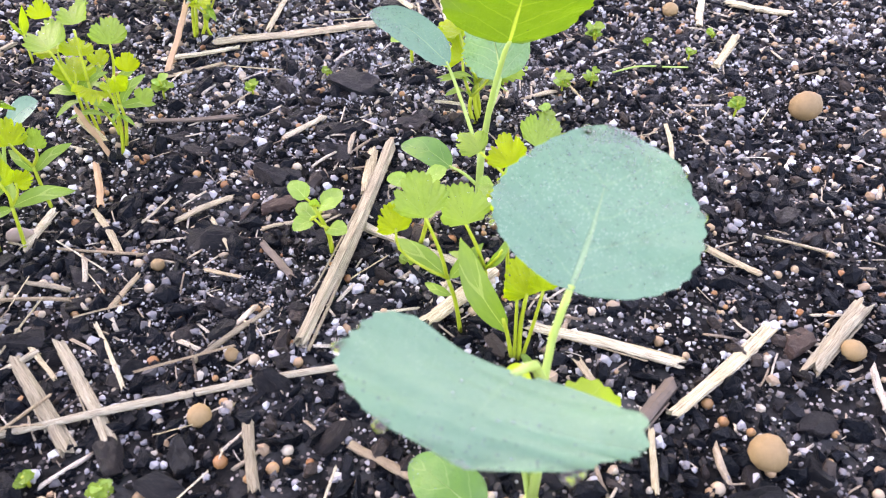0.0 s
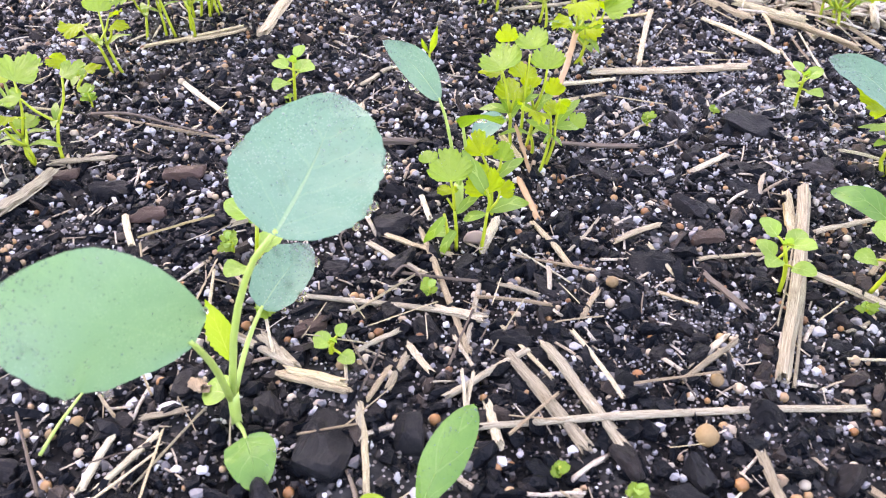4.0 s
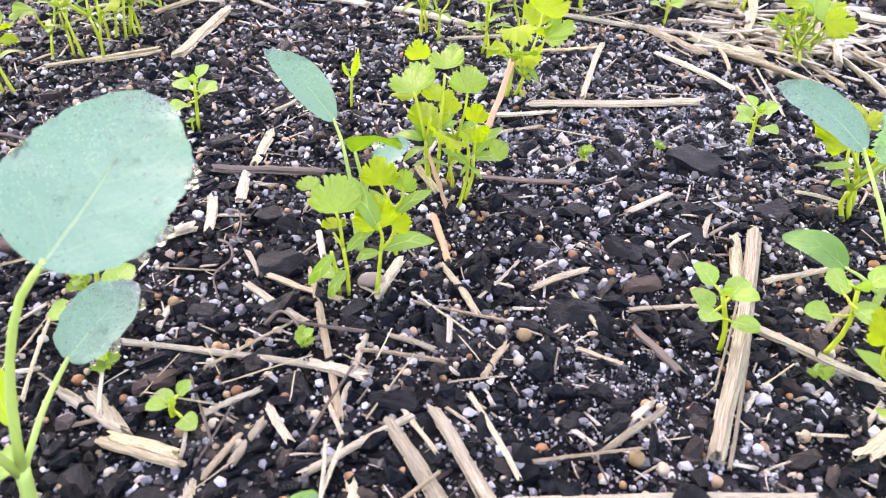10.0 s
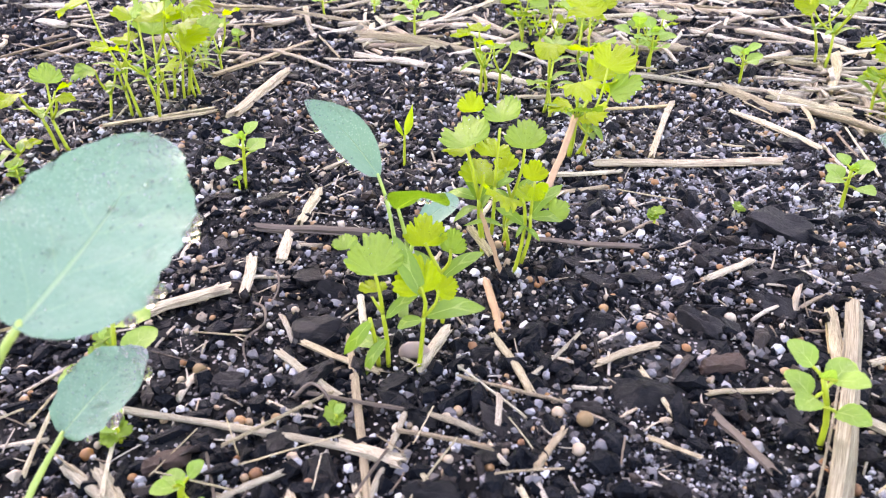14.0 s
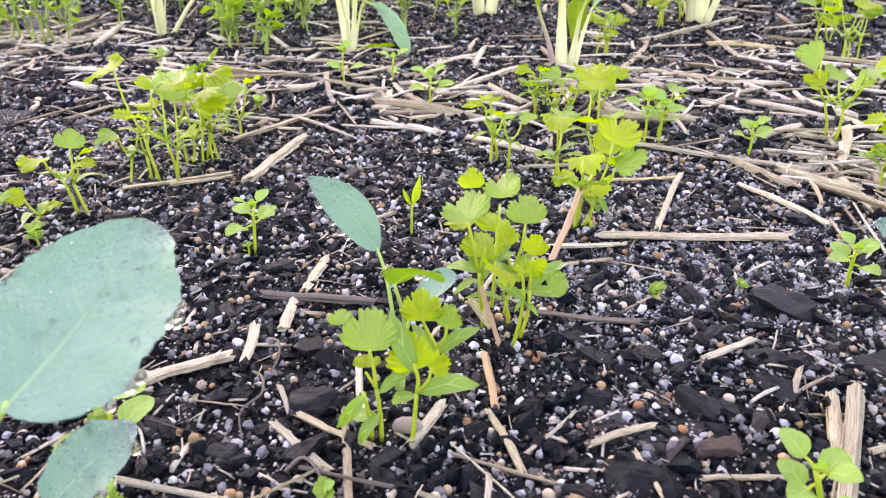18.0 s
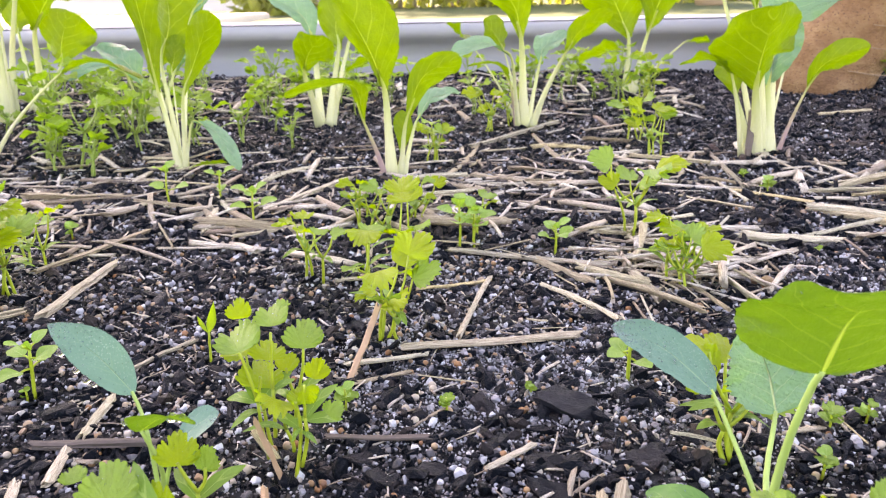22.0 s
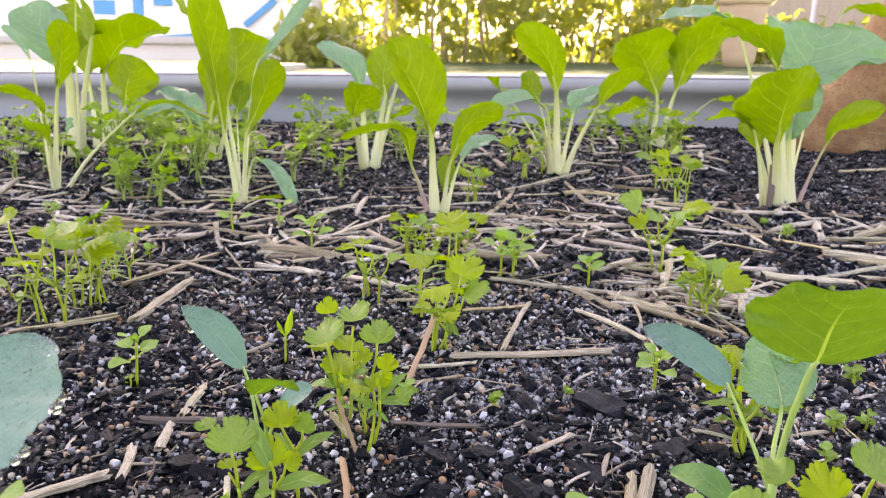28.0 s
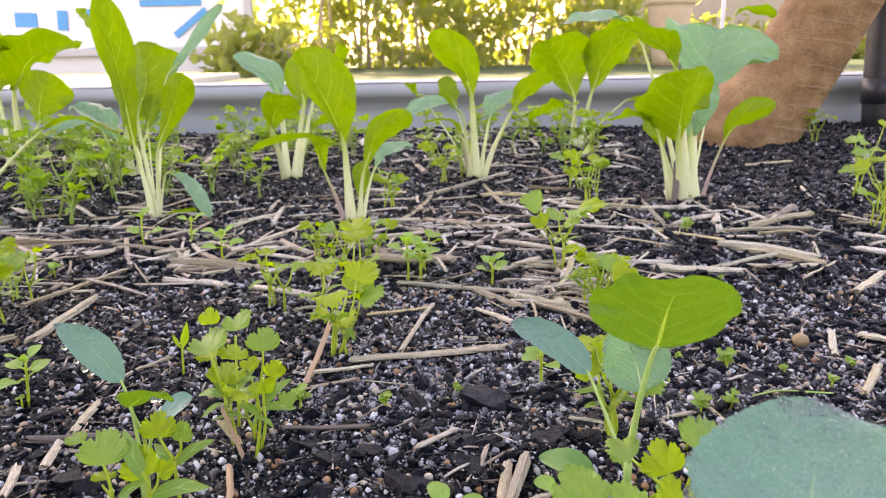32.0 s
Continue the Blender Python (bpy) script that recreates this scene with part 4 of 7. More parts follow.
stuff("fine_grit", strewn("fine_grit", [OCTA, lumpy(OCTA, 0.25, (1, 0.8, 0.7), 8)], p, sized(nrng, len(p), 0.0003, 0.0007, 1.2), 0.8, M_SAND, False, 32), "fine pale sand grains on the soil", "sand")
p = scattered(nrng, 1900, *NEAR, 0.0007)
stuff("round_granules", strewn("round_granules", ROUND, p, sized(nrng, len(p), 0.0008, 0.0018, 1.5), 0.8, M_PRILL, True, 38), "round cream and orange fertiliser granules on the soil", "granules")
p = scattered(nrng, 1500, *MID, 0.0008)
stuff("round_granules", strewn("round_granules", [ICO], p, sized(nrng, len(p), 0.0009, 0.0018, 1.4), 0.8, M_PRILL, True, 39), "round cream and orange fertiliser granules on the soil", "granules")
p = scattered(nrng, 34000, *MID, 0.0006, 0.8)
stuff("fine_grit", strewn("fine_grit", [OCTA], p, sized(nrng, len(p), 0.0005, 0.0011, 1.2), 0.8, M_SAND, False, 44), "fine pale sand grains on the soil", "sand")
n = 17000
p = scattered(nrng, n, *NEAR, 0.0005)
stuff("brown_crumbs", strewn("brown_crumbs", BITTY, p, sized(nrng, n, 0.0005, 0.0018, 1.8), 0.8, M_BROWN, False, 29), "brown and grey soil crumbs between the chips", "soil crumbs")
n = 7000
p = scattered(nrng, n, *MID, 0.0006)
stuff("brown_crumbs", strewn("brown_crumbs", BITTY, p, sized(nrng, n, 0.0008, 0.0026, 1.8), 0.8, M_BROWN, False, 28), "brown and grey soil crumbs between the chips", "soil crumbs")
n = 14000
p = scattered(nrng, n, -0.30, 0.32, 0.07, 0.30, 0.0004)
stuff("bark_crumbs", strewn("bark_crumbs", BITTY, p, sized(nrng, n, 0.0005, 0.0015, 1.5), 0.8, M_CHAR, False, 27), "small black charcoal grains filling the soil", "bark crumbs")
n = 15500
p = scattered(nrng, n, *NEAR, 0.0006)
stuff("bark_crumbs", strewn("bark_crumbs", FLAKE, p, sized(nrng, n, 0.0010, 0.0046, 1.9), 0.5, M_CHAR, False, 33), "black crumbled bark and charcoal flakes", "bark crumbs")
n = 19000
p = scattered(nrng, n, *MID, 0.0008)
stuff("pale_grit", strewn("pale_grit", SMALL[:3] + BITTY, p, sized(nrng, n, 0.0007, 0.0024), 0.6, M_GRIT, False, 34), "white grey and orange rounded grit on the soil", "grit")
n = 13000
p = scattered(nrng, n, *MID, 0.0008)
stuff("bark_crumbs", strewn("bark_crumbs", FLAKE, p, sized(nrng, n, 0.0015, 0.0065, 1.8), 0.5, M_CHAR, False, 35), "black crumbled bark and charcoal flakes", "bark crumbs")
n = 13000
p = scattered(nrng, n, *FAR, 0.0008)
p = p[nrng.random(n) < np.where(p[:, 0] > 0.2, 0.35, 1.0)]
stuff("pale_grit", strewn("pale_grit", BITTY, p, sized(nrng, len(p), 0.0009, 0.0028), 0.6, M_GRIT, False, 36), "white grey and orange rounded grit on the soil", "grit")
n = 11000
p = scattered(nrng, n, *FAR, 0.001)
stuff("bark_crumbs", strewn("bark_crumbs", FAR_FLAKE, p, sized(nrng, n, 0.002, 0.008, 1.8), 0.5, M_CHAR, False, 37), "black crumbled bark and charcoal flakes", "bark crumbs")

# the rest of the bed, beyond what is seen from near
n = 9000
p = scattered(nrng, n, -1.17, 1.17, -0.32, 1.30, 0.001)
p = p[(np.abs(p[:, 0]) > 0.36) & (p[:, 1] < 0.8) | (p[:, 1] < 0.07) | (np.abs(p[:, 0]) > 0.85)]
stuff("bark_crumbs", strewn("bark_crumbs", FAR_FLAKE, p, sized(nrng, len(p), 0.003, 0.010, 1.6), 0.5, M_CHAR, False, 46), "black crumbled bark and charcoal flakes", "bark crumbs")

# ---- straw ----
def straw_mesh(length, width, bend, seed, material=M_STRAW, rings=8, sides=10):
    """A split, flattened stalk lying along x: fluted, with torn ends."""
    rng = random.Random(seed)
    vs, fs, uvs = [], [], []
    ph = rng.random() * 9
    node = rng.uniform(0.25, 0.75)
    for k in range(rings + 1):
        f = k / rings
        x = (f - 0.5) * length
        y = bend * length * (1 - (2 * f - 1) ** 2) + 0.1 * width * noise.noise((f * 5, ph, 1))
        z = 0.25 * width * noise.noise((f * 3, ph, 4))
        r = 0.5 * width * (0.9 + 0.16 * noise.noise((f * 4, ph, 2)) + 0.14 * math.exp(-((f - node) / 0.03) ** 2))
        for s in range(sides):
            t = 2 * math.pi * s / sides
            end = 0.0
            if k in (0, rings):
                end = (rng.random() - 0.35) * width * 1.1 * (-1 if k == 0 else 1)
            flute = 1 + 0.12 * math.cos(3 * t + ph) + 0.07 * math.cos(5 * t) + 0.16 * noise.noise((s * 1.7, f * 2.5, ph))
            vs.append((x + end, y + math.cos(t) * r * flute, z + math.sin(t) * r * 0.58 * flute))
            uvs.append((s / sides, f * max(1.0, length / width * 0.1)))
    for k in range(rings):
        for s in range(sides):
            q = (s + 1) % sides
            fs.append((k * sides + s, (k + 1) * sides + s, (k + 1) * sides + q, k * sides + q))
    c0, c1 = len(vs), len(vs) + 1
    vs += [(-0.5 * length + 0.6 * width, 0, 0), (0.5 * length - 0.6 * width, 0, 0)]
    uvs += [(0.5, 0), (0.5, 1)]
    for s in range(sides):
        q = (s + 1) % sides
        fs.append((c0, s, q))
        fs.append((c1, rings * sides + q, rings * sides + s))
    return mesh_of("straw", vs, fs, material, False, uvs)


STRAW_GROUP = "straws on the bed"


def straw(x0, y0, x1, y1, width, tone="", lift=0.0, rise=0.0, bend=None):
    a = Vector((x0, y0, soil_z(x0, y0)))
    b = Vector((x1, y1, soil_z(x1, y1) + rise))
    d = b - a
    width *= 0.66 if y0 > 0.5 else 0.88
    seed = int((x0 + 3) * 7919 + (y1 + 3) * 104729)
    bend = random.Random(seed).gauss(0, 0.014) if bend is None else bend
    me = straw_mesh(d.length, width, bend, seed, M_STRAW_DARK if tone == "dark" else M_STRAW_TAN if tone == "tan" else M_STRAW_PALE if tone == "pale" else M_STRAW_GREY if tone == "grey" or tone == "" and seed % 3 == 0 else M_STRAW, max(5, min(14, int(d.length / width))))
    ob = new("straw", me)
    mid = (a + b) / 2
    z = max(mid.z, soil_z(mid.x, mid.y)) + width * 0.30 + 0.0014 + lift
    ob.matrix_basis = Matrix.Translation((mid.x, mid.y, z)) @ d.to_track_quat("X", "Z").to_matrix().to_4x4()
    length = "long" if d.length > 0.05 else "short"
    colour = "dark weathered" if tone == "dark" else "reddish tan" if tone == "tan" else "greyish weathered" if me.materials[0] == M_STRAW_GREY else "pale dry"
    if width > 0.0030:
        for s, w, f in ((1, 0.24, 0.93), (-1, 0.17, 0.70)):
            strand = straw_mesh(d.length * f, width * w, bend, seed + s + 1, me.materials[0], 9, 6)
            part("split_fibre", strand, ob, m=Matrix.Translation((d.length * 0.06 * s, s * width * 0.47, -width * 0.06)) @ Matrix.Rotation(0.02 * s, 4, "Z"))
    return tagged(ob, f"{length} {colour} straw stalk lying on dark soil", "straw", STRAW_GROUP)


straw(0.0785, 0.2395, 0.0745, 0.2150, 0.0040)
for row in ((0.0846, 0.2401, 0.0548, 0.1486, 0.0054, "grey"), (0.0130, 0.3290, 0.0845, 0.3380, 0.0054, "pale"), (-0.0255, 0.1241, 0.0742, 0.1396, 0.0027), (-0.0196, 0.1502, 0.0005, 0.1214, 0.0040, "grey"),
            (-0.0095, 0.1548, 0.0099, 0.1221, 0.0036, "grey"), (-0.0353, 0.1340, -0.0147, 0.1516, 0.0026), (-0.0235, 0.1628, -0.0077, 0.1429, 0.0015), (-0.0517, 0.2050, -0.0312, 0.1502, 0.0023),
            (-0.0319, 0.1502, -0.0298, 0.1779, 0.0019), (-0.0968, 0.1692, -0.0270, 0.1647, 0.0026), (0.0274, 0.1439, 0.0450, 0.1609, 0.0023), (0.0144, 0.2044, 0.0296, 0.2157, 0.0028, "pale"),
            (0.0252, 0.2039, 0.0318, 0.1899, 0.0017), (0.0413, 0.1996, 0.0620, 0.2039, 0.0021, "pale"), (0.0728, 0.1981, 0.1006, 0.1756, 0.0038),
            (0.0887, 0.1530, 0.1111, 0.1710, 0.0049), (0.0465, 0.2505, 0.0598, 0.2607, 0.0030, "pale")):
    straw(*row)
for row in ((-0.0631, 0.2007, -0.0408, 0.1933, 0.0028), (-0.0301, 0.1955, -0.0260, 0.2114, 0.0035, "pale"), (-0.0675, 0.1953, -0.0474, 0.1826, 0.0028), (-0.0987, 0.1499, -0.0797, 0.1401, 0.0032),
            (-0.0822, 0.1363, -0.0627, 0.1319, 0.0030), (-0.0626, 0.1478, -0.0522, 0.1565, 0.0022), (-0.0565, 0.1300, -0.0514, 0.1450, 0.0021), (-0.0482, 0.1509, -0.0415, 0.1430, 0.0027, "pale"),
            (-0.1166, 0.2045, -0.0949, 0.2219, 0.0056, "pale"), (-0.0886, 0.2207, -0.0936, 0.2394, 0.0037, "pale"), (-0.0883, 0.2573, -0.0847, 0.2401, 0.0039, "pale"),
            (0.0483, 0.4085, 0.0349, 0.3384, 0.0034, "pale"), (-0.1507, 0.3524, -0.1518, 0.4227, 0.0071, "pale"), (-0.0135, 0.2124, -0.0014, 0.1911, 0.0024), (-0.1867, 0.3435, -0.1605, 0.3579, 0.0035)):
    straw(*row)
for row in ((-0.0413, 0.1665, -0.0279, 0.1629, 0.0036, "pale"), (-0.0356, 0.1555, -0.0297, 0.1457, 0.0015, "pale"), (0.0835, 0.2183, 0.1067, 0.2273, 0.0026, "pale"),
            (-0.0552, 0.2290, -0.0493, 0.2119, 0.0026), (-0.0041, 0.2985, 0.0166, 0.3115, 0.0024), (-0.0876, 0.2660, -0.0881, 0.2890, 0.0042), (-0.0190, 0.2390, -0.0120, 0.2150, 0.0028, "tan")):
    straw(*row)
straw(-0.0056, 0.2658, 0.0272, 0.2662, 0.0030, "dark")
# a long thin piece of dark wood, built with the straw shape
straw(-0.0990, 0.2590, -0.0620, 0.2620, 0.0050, "dark")
straw(0.0417, 0.1920, 0.0515, 0.1750, 0.0029, "dark")
straw(-0.0148, 0.2435, -0.0215, 0.2450, 0.0026, "tan", rise=0.019)
straw(-0.0044, 0.3049, 0.0030, 0.3300, 0.0034, "tan", rise=0.018)
for row in ((0.0261, 0.1799, 0.0362, 0.1760, 0.0019), (0.0018, 0.1668, 0.0070, 0.1784, 0.0022), (0.0754, 0.1585, 0.0877, 0.1598, 0.0012), (-0.0243, 0.1784, -0.0116, 0.1746, 0.0022),
            (-0.0582, 0.1274, -0.0559, 0.1171, 0.0023), (-0.0246, 0.1316, -0.0212, 0.1197, 0.0033), (-0.0195, 0.1937, 0.0063, 0.1892, 0.0013), (-0.0021, 0.1976, 0.0097, 0.2187, 0.0014),
            (0.1186, 0.1482, 0.1557, 0.1323, 0.0042), (0.1485, 0.1166, 0.1839, 0.1396, 0.0039), (0.1891, 0.1251, 0.2148, 0.1452, 0.0053), (0.1800, 0.1768, 0.1917, 0.1628, 0.0030),
            (0.1412, 0.1123, 0.1365, 0.0959, 0.0020), (0.0679, 0.1149, 0.0834, 0.1036, 0.0028), (0.0433, 0.1215, 0.0459, 0.1051, 0.0034), (0.2596, 0.3480, 0.2831, 0.3366, 0.0056),
            (0.0921, 0.1551, 0.1050, 0.1651, 0.0046), (0.1283, 0.1351, 0.1337, 0.1216, 0.0028)):
    straw(*row)
straw(0.1307, 0.1062, 0.1518, 0.1260, 0.0045, "dark")
for row in ((-0.2020, 0.1988, -0.1954, 0.2243, 0.0071), (-0.1982, 0.2318, -0.1772, 0.2386, 0.0034), (-0.1951, 0.2692, -0.1407, 0.2560, 0.0020), (-0.2067, 0.3382, -0.1646, 0.3610, 0.0037),
            (-0.1197, 0.0964, -0.1191, 0.1120, 0.0026), (-0.1157, 0.0968, -0.1082, 0.1131, 0.0025), (-0.0579, 0.1280, -0.0518, 0.1032, 0.0021),
            (-0.1568, 0.2031, -0.1480, 0.1881, 0.0030), (-0.1716, 0.2995, -0.1472, 0.2785, 0.0032), (-0.0919, 0.3070, -0.0750, 0.3344, 0.0032), (-0.1135, 0.1184, -0.1035, 0.1226, 0.0026),
            (-0.1276, 0.1288, -0.1173, 0.1391, 0.0014), (-0.0916, 0.1505, -0.0795, 0.1397, 0.0037), (-0.0805, 0.1376, -0.0638, 0.1341, 0.0035), (-0.0514, 0.1353, -0.0484, 0.1470, 0.0026)):
    straw(*row)
straw(-0.1051, 0.1310, -0.0978, 0.1240, 0.0039, rise=0.006)
for row in ((0.0268, 0.4486, 0.1086, 0.4209, 0.0053), (0.1153, 0.4524, 0.1253, 0.3755, 0.0058, "pale"), (-0.1879, 0.4098, -0.1578, 0.4853, 0.0053), (-0.1026, 0.5288, -0.0563, 0.6068, 0.0096, "pale"),
            (0.0136, 0.6044, 0.0387, 0.7261, 0.0080), (0.0332, 0.7255, 0.1217, 0.8317, 0.0110), (0.0387, 0.5878, 0.0876, 0.5933, 0.0054), (0.0935, 0.7775, 0.1085, 0.6694, 0.0066),
            (0.1904, 0.6047, 0.2247, 0.6947, 0.0061), (0.2385, 0.7088, 0.2288, 0.5818, 0.0061), (-0.1311, 0.5257, -0.1234, 0.4821, 0.0080), (0.0130, 0.3926, 0.0480, 0.4052, 0.0031),
            (0.0733, 0.3945, 0.1022, 0.3549, 0.0035), (-0.0284, 0.4019, 0.0052, 0.4149, 0.0038), (-0.0071, 0.3151, 0.0224, 0.3241, 0.0035), (-0.1028, 0.4710, -0.0703, 0.4947, 0.0046)):
    straw(*row)
for row in ((0.2557, 0.4764, 0.2969, 0.4705, 0.0056), (0.2926, 0.4173, 0.3277, 0.4543, 0.0062), (0.3148, 0.5935, 0.3606, 0.6560, 0.0063), (0.3808, 0.6313, 0.4130, 0.6074, 0.0065),
            (0.2277, 0.2871, 0.2483, 0.3140, 0.0039), (0.2469, 0.3539, 0.2348, 0.3267, 0.0037), (0.2121, 0.6000, 0.2195, 0.5446, 0.0046), (0.4050, 0.8762, 0.4626, 0.8876, 0.0073),
            (0.3252, 0.5386, 0.3081, 0.4940, 0.0035)):
    straw(*row)
straw(0.263, 0.676, 0.266, 0.684, 0.008, "dark", rise=0.035)
straw(-0.019, 0.2530, -0.0262, 0.258, 0.0035, rise=0.006)

rng = random.Random(77)
LOOSE = [straw_mesh(1.0, w * 0.68, rng.gauss(0, 0.016), 500 + k, M_STRAW_DARK if k == 7 else M_STRAW_UNIT, 8) for k, w in enumerate((0.07, 0.10, 0.05, 0.13, 0.08, 0.06, 0.15, 0.06))]


def loose_straw(x, y, length, k, turn):
    if abs(x - 0.277) < 0.08 and y > 0.60:
        y -= 0.14
    ob = new("straw", LOOSE[k % 8])
    ob.matrix_basis = Matrix.Translation((x, y, soil_z(x, y) + 0.0026 + rng.random() * 0.003)) @ Euler((rng.random() * 3, rng.gauss(0, 0.10), turn)).to_matrix().to_4x4() @ Matrix.Diagonal((length, length, length, 1))
    tagged(ob, "short pale dry straw stalk lying on dark soil" if k % 8 != 7 else "short dark weathered straw stalk lying on dark soil", "straw", STRAW_GROUP)


for k in range(105):
    loose_straw(rng.uniform(-0.32, 0.32), rng.uniform(0.43, 0.76), rng.uniform(0.022, 0.075), k, rng.gauss(0.15, 0.7))
for k in range(38):
    loose_straw(rng.uniform(-0.24, 0.28), rng.uniform(0.09, 0.44), rng.uniform(0.008, 0.022), k, rng.uniform(0, 3.14))
for k in range(52):
    loose_straw(rng.uniform(-0.14, 0.03), rng.uniform(0.095, 0.20), rng.uniform(0.008, 0.030), (0, 2, 4, 5, 7)[k % 5], rng.uniform(0, 3.14))
for k in range(28):
    loose_straw(0.135 + rng.gauss(0, 0.028), 0.415 + rng.gauss(0, 0.03), rng.uniform(0.015, 0.05), k, rng.gauss(1.9, 0.6))


def straw_shape(width, seed):
    me = straw_mesh(1.0, width, 0.03, seed, M_STRAW, 3, 5)
    v = np.array([tuple(q.co) for q in me.vertices])
    tri, uvd = [], np.zeros((len(v), 2))
    for q in me.polygons:
        idx = list(q.vertices)
        for li in q.loop_indices:
            uvd[me.loops[li].vertex_index] = me.uv_layers[0].data[li].uv
        tri += [(idx[0], idx[i], idx[i + 1]) for i in range(1, len(idx) - 1)]
    bpy.data.meshes.remove(me)
    return v, np.array(tri), uvd


BITS = [straw_shape(w, 900 + k) for k, w in enumerate((0.05, 0.08, 0.11, 0.06, 0.14))]
n = 2600
p = scattered(nrng, n, -0.55, 0.55, 0.42, 0.86, 0.003)
keep = np.abs(p[:, 1] - 0.58 - 0.06 * np.sin(p[:, 0] * 9)) < nrng.normal(0.085, 0.06, n)
keep &= nrng.random(n) < np.where(p[:, 0] > 0.21, 0.30, 0.80)
p = p[keep]
stuff("straw_litter", strewn("straw_litter", BITS, p, sized(nrng, len(p), 0.010, 0.055, 1.3), 0.12, M_STRAW_STUFF, True, 41, uv=True), "broken pale straw litter scattered over the soil", "straw litter")
n = 500
p = scattered(nrng, n, -0.8, 0.3, 0.86, 1.30, 0.003)
stuff("straw_litter", strewn("straw_litter", BITS, p, sized(nrng, n, 0.012, 0.06, 1.4), 0.12, M_STRAW_STUFF, True, 42, uv=True), "broken pale straw litter scattered over the soil", "straw litter")
p = np.stack([nrng.normal(0.143, 0.022, 150), nrng.normal(0.424, 0.024, 150), nrng.uniform(0.002, 0.007, 150)], 1)
stuff("straw_litter", strewn("straw_litter", BITS, p, sized(nrng, len(p), 0.008, 0.034, 1.4), 0.16, M_STRAW_STUFF, True, 47, uv=True), "loose pile of shredded pale straw round a coriander clump", "straw litter")
n = 2400
p = scattered(nrng, n, *NEAR, 0.0012)
stuff("fibre_litter", strewn("fibre_litter", BITS, p, sized(nrng, n, 0.003, 0.014, 1.5), 0.2, M_STRAW_STUFF, True, 43, uv=True), "thin dry fibres scattered over the soil", "plant litter")

# ---- plants ----
FANS_DEEP = [fan_leaf("leaf", M_CORI_DEEP, 80 + k, 8, 30) for k in range(5)]
FANS = [fan_leaf("leaf", M_CORI, 60 + k, 14 + k % 3) for k in range(6)]
COTS = [blade("cotyledon", [(0, 0, 0), (0, 0.5, 0.10 - 0.05 * k), (0, 1.0, -0.10 - 0.12 * k)], 0.30, (0, 0, 1), M_CORI_COT, "oval", 0.15, 0.02, rows=8, half=2, seed=k) for k in range(3)]
OVALS = [blade("leaf", [(0, 0, 0), (0, 0.5, 0.07), (0, 1.0, -0.06)], 0.84, (0, 0, 1), M_WEED, "round", 0.2, 0.03, 0.10, rows=16, half=3, seed=k, tooth_count=6) for k in range(3)]


# fans in the yellow colour that stands for light coming through
FANS_BACKLIT = [fan_leaf("leaf", M_CORI_BACKLIT, 90 + k, 13 + k % 3) for k in range(4)]


def coriander(x, y, high, count, seed, spread=0.006, tops=2, label="", group="coriander clumps", lean=(0, 0), size=1.0, fans=None, stalk=None):
    """A clump of seedlings: each a stem, two long seed leaves half way up, and lobed leaves on thin stalks above."""
    rng = random.Random(seed)
    stalk = stalk or M_CORI_STEM
    what = "clump" if count > 2 else "seedling"
    ob = thing("coriander", x, y, soil_z(x, y) - 0.001, label or f"yellow green coriander {what} with lobed leaves in dark soil", "herb", group)
    for k in range(count):
        a = rng.uniform(0, 6.28)
        b = Vector((math.cos(a), math.sin(a), 0)) * spread * rng.random() ** 0.5
        h = high * rng.uniform(0.66, 1.0) if k else high
        node = b + Vector((rng.gauss(0, 0.07) * h + lean[0] * 0.4, rng.gauss(0, 0.07) * h + lean[1] * 0.4, h * rng.uniform(0.34, 0.55)))
        part("stem", tube("stem", [b, b + (node - b) * 0.5 + Vector((rng.gauss(0, 0.0009), rng.gauss(0, 0.0009), 0)), node], 0.00082 * size, 0.00066 * size, stalk, 6, 4), ob)
        turn = rng.uniform(0, 6.28)
        for s in (0, 1):
            d = Vector((math.cos(turn + s * 3.14), math.sin(turn + s * 3.14), rng.uniform(0.0, 0.8)))
            part("cotyledon", COTS[rng.randrange(3)], ob, m=stand(node, d, (0, 0, 1), rng.uniform(0.010, 0.0155) * size))
        for q in range(tops):
            a = turn + 1.57 + q * 3.14 + rng.gauss(0, 0.5)
            up = h * 0.94 if q == 0 else h * rng.uniform(0.58, 0.90)
            out = rng.uniform(0.10, 0.30) * h
            end = Vector((node.x + math.cos(a) * out + lean[0] * 0.6, node.y + math.sin(a) * out + lean[1] * 0.6, up))
            bow = (node + end) / 2 + Vector((math.cos(a), math.sin(a), 0)) * 0.04 * h
            part("petiole", tube("petiole", [node, bow, end], 0.00062 * size, 0.00046 * size, stalk, 5, 4), ob)
            d = Vector((math.cos(a), math.sin(a), rng.uniform(0.0, 0.8)))
            leaf = rng.choice(fans) if fans else rng.choice(FANS_BACKLIT) if rng.random() < 0.55 else rng.choice(FANS)
            part("leaf", leaf, ob, m=stand(end, d, (rng.gauss(0, 0.25), -0.22 + rng.gauss(0, 0.25), 1.0), rng.uniform(0.0090, 0.0125) * size * (1 if q == 0 else 0.82) * (1.0 if fans else min(1.4, max(0.85, high / 0.034)))))
    return ob


